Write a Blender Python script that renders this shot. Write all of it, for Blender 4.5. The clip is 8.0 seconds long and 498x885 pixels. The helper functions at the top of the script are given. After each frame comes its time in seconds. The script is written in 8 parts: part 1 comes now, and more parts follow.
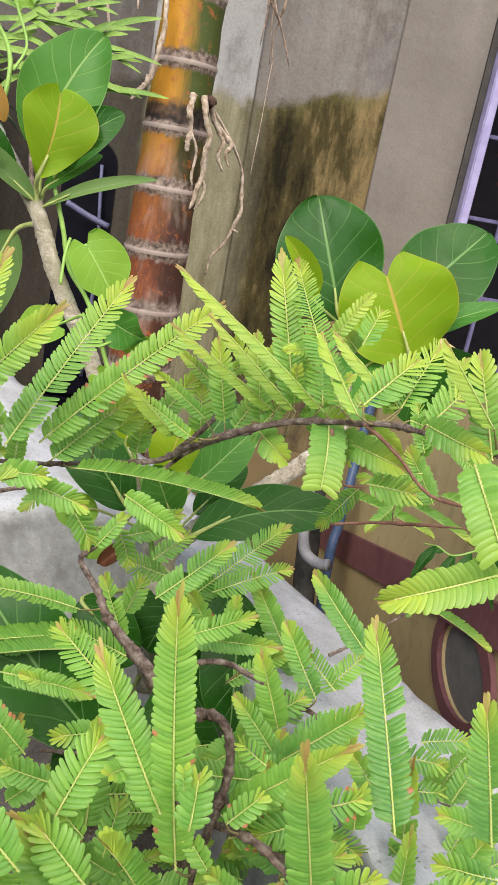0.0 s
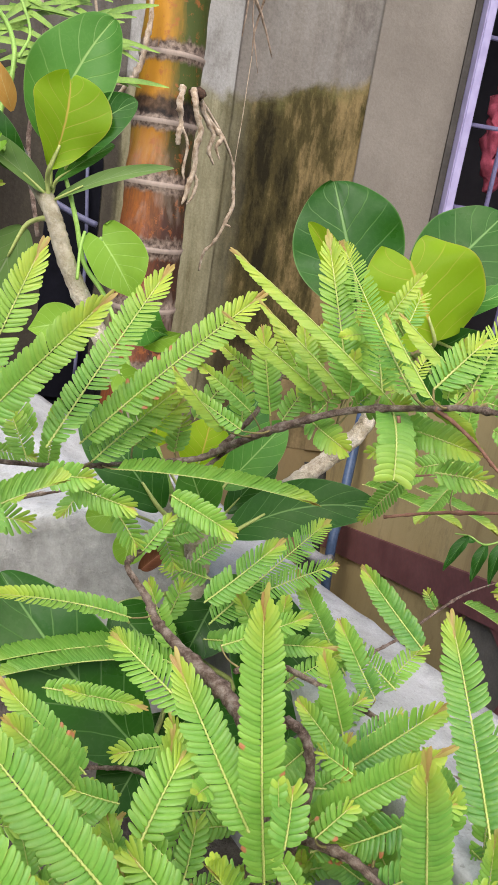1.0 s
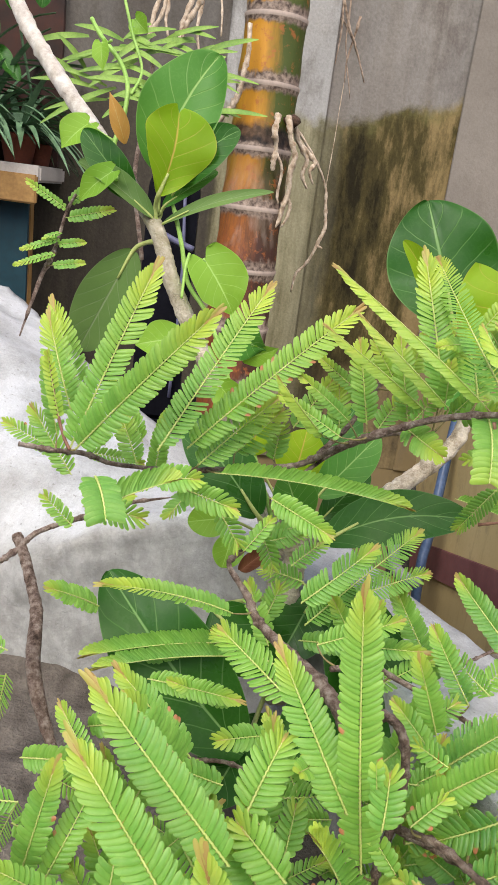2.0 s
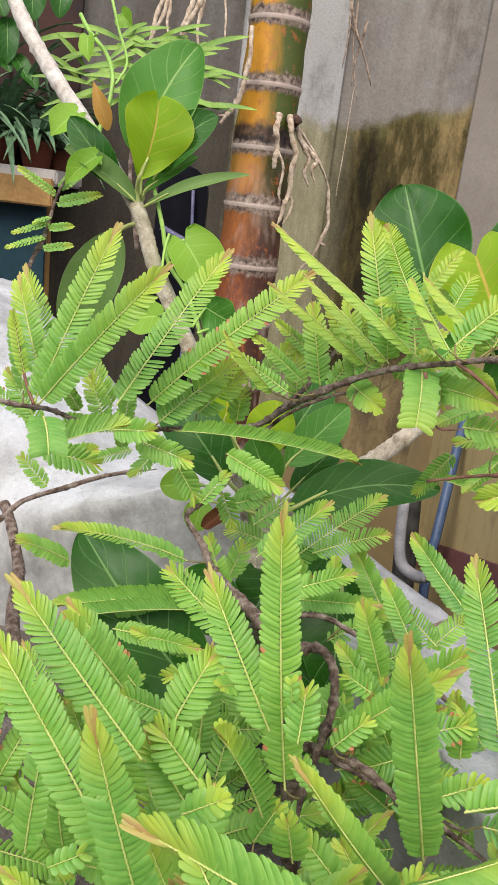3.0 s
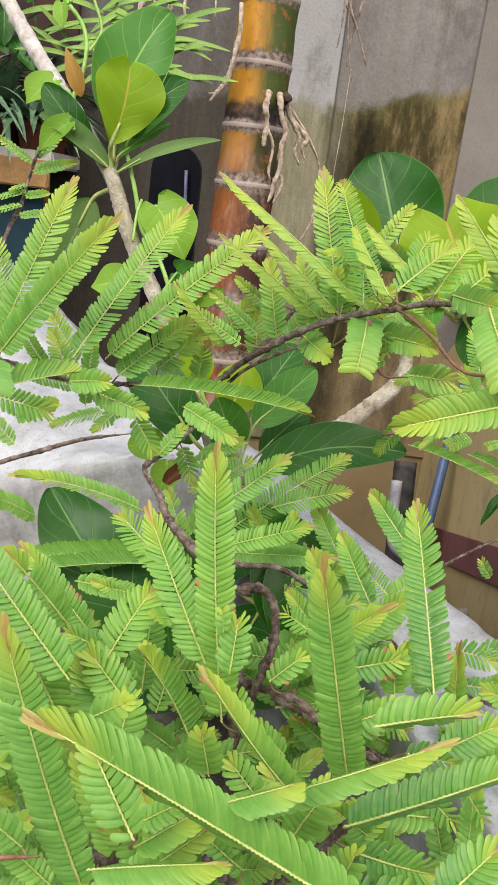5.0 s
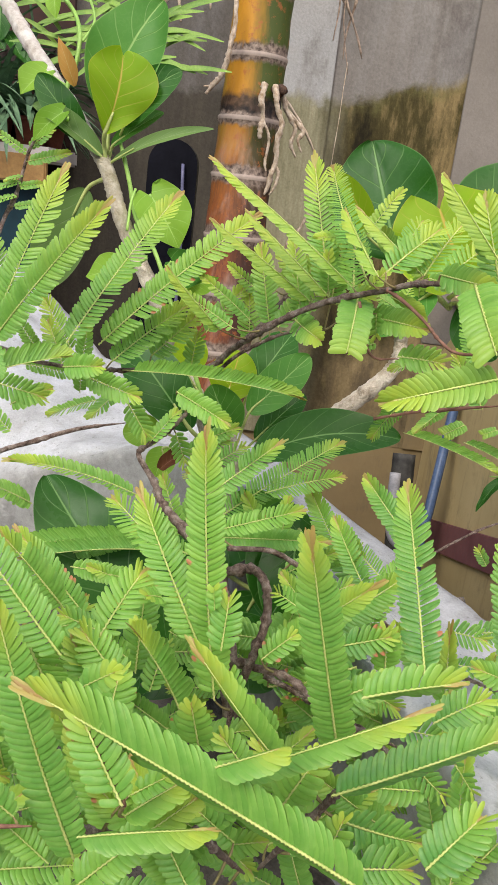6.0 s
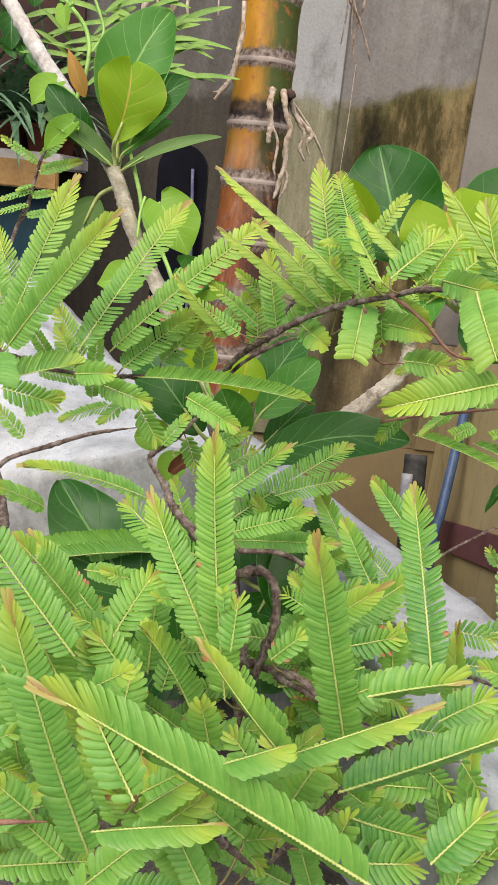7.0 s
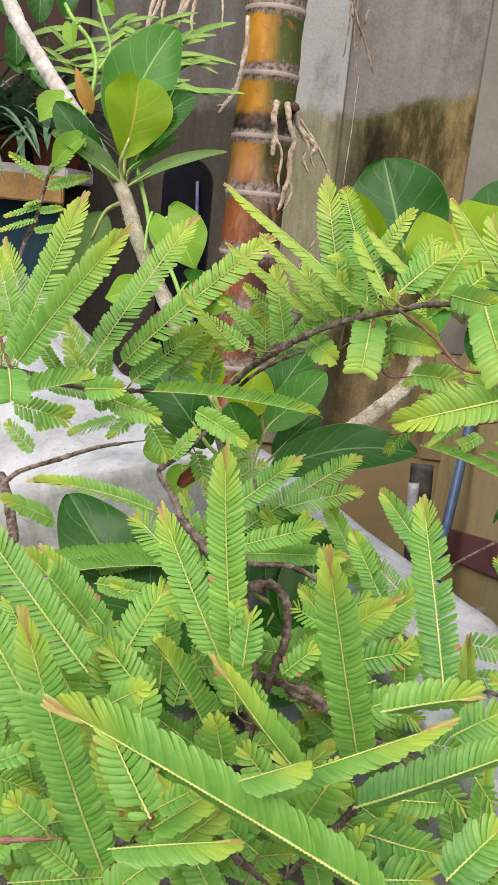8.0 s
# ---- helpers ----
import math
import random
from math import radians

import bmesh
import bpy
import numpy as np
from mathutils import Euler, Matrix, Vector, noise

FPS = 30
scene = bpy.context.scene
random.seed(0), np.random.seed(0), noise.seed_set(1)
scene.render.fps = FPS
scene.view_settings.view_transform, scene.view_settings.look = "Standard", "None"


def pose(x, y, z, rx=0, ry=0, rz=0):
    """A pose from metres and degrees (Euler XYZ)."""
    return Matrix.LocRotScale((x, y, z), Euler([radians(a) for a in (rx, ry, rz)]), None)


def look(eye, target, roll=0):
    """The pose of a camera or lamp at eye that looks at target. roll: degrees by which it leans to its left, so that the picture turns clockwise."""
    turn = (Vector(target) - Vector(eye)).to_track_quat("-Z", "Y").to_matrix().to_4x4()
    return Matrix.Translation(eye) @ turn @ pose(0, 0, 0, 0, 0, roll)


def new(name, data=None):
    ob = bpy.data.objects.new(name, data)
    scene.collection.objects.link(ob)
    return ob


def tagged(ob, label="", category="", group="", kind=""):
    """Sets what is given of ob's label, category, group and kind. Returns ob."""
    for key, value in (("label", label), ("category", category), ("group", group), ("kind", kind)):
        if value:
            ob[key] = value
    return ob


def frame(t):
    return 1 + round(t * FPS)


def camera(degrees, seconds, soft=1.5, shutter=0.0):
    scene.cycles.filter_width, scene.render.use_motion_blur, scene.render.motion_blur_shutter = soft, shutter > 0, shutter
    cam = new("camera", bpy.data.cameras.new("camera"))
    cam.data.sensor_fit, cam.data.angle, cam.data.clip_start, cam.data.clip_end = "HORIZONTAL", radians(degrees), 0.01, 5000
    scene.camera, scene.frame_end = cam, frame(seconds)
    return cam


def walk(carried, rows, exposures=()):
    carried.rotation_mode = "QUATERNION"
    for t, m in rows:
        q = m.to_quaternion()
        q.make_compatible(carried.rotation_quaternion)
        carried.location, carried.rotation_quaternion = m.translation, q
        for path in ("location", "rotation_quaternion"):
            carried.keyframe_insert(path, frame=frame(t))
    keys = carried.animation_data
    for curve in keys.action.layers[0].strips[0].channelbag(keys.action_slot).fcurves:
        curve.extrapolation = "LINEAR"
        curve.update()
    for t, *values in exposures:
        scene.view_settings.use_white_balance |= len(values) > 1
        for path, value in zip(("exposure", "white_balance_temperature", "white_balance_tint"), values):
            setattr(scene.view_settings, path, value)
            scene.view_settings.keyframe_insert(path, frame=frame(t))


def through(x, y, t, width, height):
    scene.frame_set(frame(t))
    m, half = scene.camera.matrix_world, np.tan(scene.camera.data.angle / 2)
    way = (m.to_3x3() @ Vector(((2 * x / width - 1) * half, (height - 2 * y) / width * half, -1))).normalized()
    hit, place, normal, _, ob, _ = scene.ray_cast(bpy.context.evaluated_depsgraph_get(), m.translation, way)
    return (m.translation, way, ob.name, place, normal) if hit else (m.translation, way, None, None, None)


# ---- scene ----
# ---- the camera and its walk ----
cam = camera(36.0, 8.0, soft=1.5)

PATH = [
    (0, (-0.0013, 0.0420, 1.4485), (0.2452, 1.9203, 0.8073), 10.66),
    (0.5, (-0.0320, 0.0631, 1.4340), (0.3161, 1.9226, 0.7851), 10.19),
    (1, (-0.0487, 0.0693, 1.4280), (0.2592, 1.9414, 0.7954), 8.95),
    (1.5, (-0.0571, 0.0554, 1.4270), (0.1278, 1.9487, 0.8095), 7.80),
    (1.7, (-0.0658, 0.0502, 1.4269), (0.0717, 1.9485, 0.8125), 7.65),
    (2.8, (-0.0125, 0.0060, 1.4057), (-0.0076, 1.9180, 0.8190), 7.01),
    (3, (0.0000, 0.0000, 1.4000), (0.0000, 1.9126, 0.8153), 7.00),
    (3.5, (0.0248, -0.0105, 1.3870), (0.0131, 1.9035, 0.8072), 7.14),
    (4, (0.0352, -0.0126, 1.3811), (0.0167, 1.9022, 0.8040), 7.11),
    (4.5, (0.0392, -0.0127, 1.3787), (0.0171, 1.9014, 0.7993), 7.07),
    (4.7, (0.0417, -0.0140, 1.3794), (0.0178, 1.8943, 0.7813), 7.08),
    (6, (0.0533, -0.0221, 1.3701), (0.0270, 1.8818, 0.7582), 6.61),
    (6.5, (0.0458, -0.0274, 1.3749), (0.0040, 1.8751, 0.7595), 6.20),
    (7, (0.0565, -0.0305, 1.3753), (-0.0042, 1.8727, 0.7636), 5.80),
    (7.5, (0.0525, -0.0313, 1.3772), (-0.0132, 1.8737, 0.7716), 5.54),
    (8, (0.0528, -0.0321, 1.3791), (-0.0226, 1.8773, 0.7888), 5.28),
]
walk(cam, [(t, look(eye, target, roll)) for t, eye, target, roll in PATH], [(0.0, 0.93), (1.5, 0.93), (3.0, 0.87), (5.0, 0.84), (8.0, 0.80)])

# ---- world and sun: a bright overcast sky ----
world = bpy.data.worlds.new("sky")
scene.world = world
world.use_nodes = True
wn = world.node_tree.nodes
sky = wn.new("ShaderNodeTexSky")
sky.sky_type, sky.sun_disc = "NISHITA", False
sky.sun_elevation, sky.sun_rotation = radians(58), radians(150)
sky.dust_density, sky.air_density = 4.0, 1.0
world.node_tree.links.new(sky.outputs[0], wn["Background"].inputs[0])
wn["Background"].inputs[1].default_value = 0.15
sun = new("sun", bpy.data.lights.new("sun", "SUN"))
sun.data.energy, sun.data.angle, sun.data.color = 1.7, radians(30), (1.0, 0.94, 0.84)
sun.matrix_world = look((-2.3, -2.9, 4.8), (0.2, 0.7, 1.0))


# ---- material helpers ----
class Mat:
    """A node material being built: small helpers for noise, ramps and mixes."""

    def __init__(self, name, rough=0.6, metal=0.0, spec=0.5):
        self.m = bpy.data.materials.new(name)
        self.m.use_nodes = True
        self.n, self.l = self.m.node_tree.nodes, self.m.node_tree.links
        self.b = self.n["Principled BSDF"]
        self.b.inputs["Roughness"].default_value = rough
        self.b.inputs["Metallic"].default_value = metal
        self.b.inputs["Specular IOR Level"].default_value = spec
        self.tc = self.n.new("ShaderNodeTexCoord")

    def link(self, a, b):
        self.l.new(a, b)
        return self

    def coords(self, sx=1, sy=1, sz=1, space="Object"):
        mp = self.n.new("ShaderNodeMapping")
        mp.inputs["Scale"].default_value = (sx, sy, sz)
        self.l.new(self.tc.outputs[space], mp.inputs[0])
        return mp.outputs[0]

    def noise(self, scale, detail=4, vec=None, rough=0.55):
        nz = self.n.new("ShaderNodeTexNoise")
        nz.inputs["Scale"].default_value, nz.inputs["Detail"].default_value = scale, detail
        nz.inputs["Roughness"].default_value = rough
        self.l.new(vec if vec is not None else self.tc.outputs["Object"], nz.inputs["Vector"])
        return nz.outputs["Fac"]

    def ramp(self, fac, *stops):
        r = self.n.new("ShaderNodeValToRGB")
        el = r.color_ramp.elements
        while len(el) < len(stops):
            el.new(0.5)
        for e, (p, c) in zip(el, stops):
            e.position = p
            e.color = (*c, 1) if isinstance(c, tuple) else (c, c, c, 1)
        self.l.new(fac, r.inputs[0])
        return r.outputs[0]

    def mix(self, fac, a, b, mode="MIX"):
        mx = self.n.new("ShaderNodeMix")
        mx.data_type, mx.blend_type = "RGBA", mode
        for sock, v in ((mx.inputs[0], fac), (mx.inputs[6], a), (mx.inputs[7], b)):
            if isinstance(v, (int, float)):
                sock.default_value = v
            elif isinstance(v, tuple):
                sock.default_value = (*v, 1)
            else:
                self.l.new(v, sock)
        return mx.outputs[2]

    def math(self, op, a, b=0.0, clamp=False):
        m = self.n.new("ShaderNodeMath")
        m.operation, m.use_clamp = op, clamp
        for sock, v in ((m.inputs[0], a), (m.inputs[1], b)):
            if isinstance(v, (int, float)):
                sock.default_value = v
            else:
                self.l.new(v, sock)
        return m.outputs[0]

    def attr(self, name, out="Fac"):
        a = self.n.new("ShaderNodeAttribute")
        a.attribute_name = name
        return a.outputs[out]

    def xyz(self, vec):
        s = self.n.new("ShaderNodeSeparateXYZ")
        self.l.new(vec, s.inputs[0])
        return s.outputs

    def island(self):
        return self.n.new("ShaderNodeNewGeometry").outputs["Random Per Island"]

    def per_object(self):
        return self.n.new("ShaderNodeObjectInfo").outputs["Random"]

    def bump(self, height, strength=0.3, dist=0.002):
        bp = self.n.new("ShaderNodeBump")
        bp.inputs["Strength"].default_value, bp.inputs["Distance"].default_value = strength, dist
        self.l.new(height, bp.inputs["Height"])
        self.l.new(bp.outputs[0], self.b.inputs["Normal"])
        return self

    def color(self, c):
        if isinstance(c, tuple):
            self.b.inputs["Base Color"].default_value = (*c, 1)
        else:
            self.l.new(c, self.b.inputs["Base Color"])
        return self

    def rough(self, r):
        self.l.new(r, self.b.inputs["Roughness"])
        return self

    def leafy(self, col, through, amount=0.35):
        """Adds light passing through a blade: a translucent share of the given colour."""
        tr = self.n.new("ShaderNodeBsdfTranslucent")
        mx = self.n.new("ShaderNodeMixShader")
        mx.inputs[0].default_value = amount
        self.l.new(through, tr.inputs[0])
        self.l.new(self.b.outputs[0], mx.inputs[1])
        self.l.new(tr.outputs[0], mx.inputs[2])
        self.l.new(mx.outputs[0], self.n["Material Output"].inputs[0])
        return self.color(col)


def plaster_mat(name, tones, stain, rough=0.85, bump=0.5):
    """Weathered plaster: two tones, blotches, streaks running down, fine grit."""
    m = Mat(name, rough, spec=0.2)
    base = m.ramp(m.noise(2.2, 6), (0.3, tones[0]), (0.7, tones[1]))
    streak = m.ramp(m.noise(1.0, 5, m.coords(9, 9, 0.9)), (0.45, 0.0), (0.75, 1.0))
    c = m.mix(m.math("MULTIPLY", streak, 0.5), base, stain)
    blot = m.ramp(m.noise(7, 8, rough=0.7), (0.52, 0.0), (0.68, 1.0))
    c = m.mix(m.math("MULTIPLY", blot, 0.35), c, stain)
    grit = m.noise(180, 3)
    c = m.mix(0.18, c, m.ramp(grit, (0.3, 0.3), (0.7, 0.75)), "SOFT_LIGHT")
    h = m.math("ADD", m.math("MULTIPLY", m.noise(30, 6), 1.0), m.math("MULTIPLY", grit, 0.25))
    return m.color(c).bump(h, bump, 0.006).m


# frond leaflets: green with paler, yellower young ends and a few scorched tips
def frond_mat():
    m = Mat("frond_leaflet", 0.36, spec=0.34)
    age, red, rnd = m.attr("age"), m.attr("red"), m.island()
    old = m.ramp(rnd, (0.0, (0.160, 0.362, 0.054)), (0.5, (0.20, 0.415, 0.064)), (1.0, (0.245, 0.460, 0.074)))
    old = m.mix(m.math("MULTIPLY", m.per_object(), 0.50), old, (0.085, 0.265, 0.064))
    old = m.mix(m.math("MULTIPLY", age, -1.6, True), old, (0.078, 0.245, 0.062))
    young = m.ramp(rnd, (0.0, (0.37, 0.51, 0.060)), (1.0, (0.49, 0.57, 0.085)))
    c = m.mix(m.ramp(age, (0.35, 0.0), (0.9, 1.0)), old, young)
    c = m.mix(m.ramp(m.noise(260, 4), (0.45, 0.0), (0.7, 0.35)), c, (0.30, 0.5, 0.12))
    c = m.mix(m.ramp(m.attr("edge"), (0.45, 0.0), (1.0, 0.34)), c, (0.42, 0.58, 0.16))
    bud = m.ramp(rnd, (0.0, (0.42, 0.37, 0.10)), (0.55, (0.45, 0.28, 0.11)), (1.0, (0.31, 0.13, 0.06)))
    c = m.mix(m.ramp(age, (0.93, 0.0), (0.985, 0.85)), c, bud)
    c = m.mix(m.ramp(m.math("ADD", red, m.math("MULTIPLY", m.noise(300), 0.3)), (0.92, 0.0), (1.06, 1.0)), c, (0.46, 0.155, 0.085))
    through = m.mix(0.5, c, (0.52, 0.72, 0.05))
    vein = m.noise(90, 3, m.coords(1, 1, 1))
    m.bump(vein, 0.15, 0.001)
    return m.leafy(c, through, 0.34).m


def simple_noise_mat(name, c1, c2, scale, rough=0.6, bump=0.3, spec=0.3, metal=0.0, dist=0.002):
    m = Mat(name, rough, metal, spec)
    nz = m.noise(scale, 6)
    c = m.ramp(nz, (0.3, c1), (0.7, c2))
    fine = m.noise(scale * 9, 4)
    c = m.mix(0.3, c, m.ramp(fine, (0.35, 0.25), (0.65, 0.8)), "SOFT_LIGHT")
    m.bump(m.math("ADD", nz, m.math("MULTIPLY", fine, 0.4)), bump, dist)
    m.rough(m.ramp(fine, (0.3, max(0.0, rough - 0.12)), (0.7, min(1.0, rough + 0.12))))
    return m.color(c).m


def bark_mat():
    m = Mat("twig_bark", 0.85, spec=0.2)
    nz = m.noise(120, 8, rough=0.7)
    c = m.ramp(nz, (0.34, (0.060, 0.039, 0.029)), (0.48, (0.22, 0.152, 0.120)), (0.64, (0.47, 0.385, 0.325)))
    c = m.mix(m.ramp(m.noise(40, 3), (0.5, 0.0), (0.7, 0.35)), c, (0.40, 0.31, 0.26))
    return m.color(c).bump(m.noise(230, 8, rough=0.8), 1.0, 0.006).m


def pale_bark_mat():
    m = Mat("pale_bark", 0.8, spec=0.2)
    nz = m.noise(60, 8, rough=0.75)
    c = m.ramp(nz, (0.26, (0.24, 0.18, 0.135)), (0.40, (0.54, 0.47, 0.40)), (0.62, (0.80, 0.755, 0.69)))
    c = m.mix(m.ramp(m.noise(14, 4), (0.55, 0.0), (0.8, 0.45)), c, (0.30, 0.29, 0.16))
    return m.color(c).bump(m.noise(110, 8, rough=0.75), 1.0, 0.006).m


def stem_mat():
    """Young ficus stem: grey-brown with pale lenticels, scars and a green tinge."""
    m = Mat("ficus_stem", 0.8, spec=0.2)
    c = m.ramp(m.noise(55, 8, rough=0.75), (0.32, (0.24, 0.185, 0.13)), (0.46, (0.53, 0.45, 0.345)), (0.60, (0.76, 0.69, 0.58)))
    c = m.mix(m.ramp(m.noise(12, 4), (0.45, 0.0), (0.7, 0.55)), c, (0.22, 0.21, 0.09))
    c = m.mix(m.ramp(m.noise(170, 4), (0.62, 0.0), (0.68, 0.7)), c, (0.56, 0.50, 0.42))
    return m.color(c).bump(m.noise(110, 8, rough=0.75), 1.0, 0.006).m


def blade_mat(name, dark, light, vein, through, amount=0.25, gloss=0.42):
    """A broad blade: midrib and curved side veins drawn along its own u, v."""
    m = Mat(name, gloss, spec=0.17)
    uv = m.xyz(m.tc.outputs["UV"])
    u, v = uv[0], m.math("ABSOLUTE", m.math("SUBTRACT", uv[1], 0.5))
    wob = m.math("MULTIPLY", m.math("SUBTRACT", m.noise(25, 2), 0.5), 0.05)
    lat = m.math("ADD", m.math("SUBTRACT", u, m.math("MULTIPLY", m.math("POWER", v, 0.85), 0.55)), wob)
    saw = m.math("ABSOLUTE", m.math("SUBTRACT", m.math("FRACT", m.math("MULTIPLY", lat, 6.0)), 0.5))
    side = m.ramp(saw, (0.0, 1.0), (0.018, 0.7), (0.045, 0.0))
    mid = m.ramp(v, (0.0, 1.0), (0.008, 1.0), (0.02, 0.0))
    fade = m.ramp(v, (0.0, 1.0), (0.42, 0.55), (0.5, 0.0))
    net = m.ramp(m.noise(110, 2), (0.45, 0.0), (0.5, 0.05), (0.55, 0.0))
    veins = m.math("MAXIMUM", mid, m.math("MULTIPLY", side, m.math("MULTIPLY", fade, 0.75)))
    base = m.ramp(m.noise(9, 5), (0.3, dark), (0.7, light))
    rim = m.ramp(v, (0.485, 0.0), (0.497, 0.6))
    base = m.mix(m.math("MULTIPLY", m.per_object(), 0.2), base, light)
    c = m.mix(m.math("MAXIMUM", m.math("MAXIMUM", veins, rim), net), base, vein)
    speck = m.ramp(m.noise(60, 6, rough=0.8), (0.68, 0.0), (0.74, 0.5))
    c = m.mix(speck, c, (0.25, 0.2, 0.08))
    m.bump(m.math("SUBTRACT", m.math("MULTIPLY", m.noise(60, 4), 0.4), veins), 0.35, 0.0015)
    m.rough(m.ramp(m.noise(30, 5), (0.3, gloss - 0.08), (0.7, gloss + 0.16)))
    return m.leafy(c, m.mix(0.6, c, through), amount).m


def culm_mat():
    """Golden stem with green flanks that also carry painted side shading, redder and browner lower down, scurf at the
    joints.
    """
    m = Mat("golden_stem", 0.5, spec=0.2)
    p = m.xyz(m.tc.outputs["Object"])
    z = p[2]
    # flank masks: real green, plus the round stem's side shading put into colour
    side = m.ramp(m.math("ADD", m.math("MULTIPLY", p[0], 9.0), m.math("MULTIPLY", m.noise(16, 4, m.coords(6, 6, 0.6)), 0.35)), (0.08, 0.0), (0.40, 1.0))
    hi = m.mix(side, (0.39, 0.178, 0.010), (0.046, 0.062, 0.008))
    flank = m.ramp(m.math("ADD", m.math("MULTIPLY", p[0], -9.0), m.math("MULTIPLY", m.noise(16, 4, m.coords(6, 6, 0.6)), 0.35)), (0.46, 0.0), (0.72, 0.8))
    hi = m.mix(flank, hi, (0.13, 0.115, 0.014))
    streaky = m.ramp(m.noise(30, 6, m.coords(5, 5, 0.35), 0.7), (0.35, (0.235, 0.070, 0.018)), (0.65, (0.105, 0.036, 0.022)))
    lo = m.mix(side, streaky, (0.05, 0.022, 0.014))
    down = m.ramp(m.math("ADD", z, m.math("MULTIPLY", m.math("SUBTRACT", m.noise(12, 4, m.coords(4, 4, 1)), 0.5), 0.15)), (0.62, 1.0), (0.72, 0.72), (0.80, 0.25), (0.90, 0.0))
    c = m.mix(down, hi, lo)
    blotch = m.ramp(m.noise(55, 6, rough=0.7), (0.56, 0.0), (0.64, 0.75))
    c = m.mix(blotch, c, (0.27, 0.085, 0.02))
    ring = m.attr("ring")
    scurf = m.ramp(m.math("ADD", ring, m.math("MULTIPLY", m.math("SUBTRACT", m.noise(70, 6, m.coords(1, 1, 0.4)), 0.5), 0.9)), (0.45, 0.0), (0.7, 1.0))
    c = m.mix(scurf, c, m.ramp(m.noise(120, 5), (0.35, (0.045, 0.028, 0.02)), (0.7, (0.27, 0.205, 0.16))))
    # dark fibre above one joint, the root cavity's shade put into its colour
    cavity_dark = m.ramp(m.math("ADD", z, m.math("MULTIPLY", m.math("SUBTRACT", m.noise(40, 5), 0.5), 0.04)), (0.818, 0.0), (0.823, 0.95), (0.848, 0.9), (0.864, 0.0))
    c = m.mix(cavity_dark, c, m.ramp(m.noise(90, 5), (0.4, (0.010, 0.007, 0.006)), (0.7, (0.075, 0.045, 0.03))))
    bloom = m.ramp(m.noise(20, 6, m.coords(2, 2, 0.5)), (0.5, 0.0), (0.75, 0.4))
    c = m.mix(m.math("MULTIPLY", bloom, down), c, (0.45, 0.36, 0.30))
    c = m.mix(m.ramp(ring, (0.90, 0.0), (0.97, 0.75)), c, (0.37, 0.30, 0.25))
    return m.color(c).bump(m.noise(90, 5, m.coords(3, 3, 0.5)), 0.35, 0.002).m


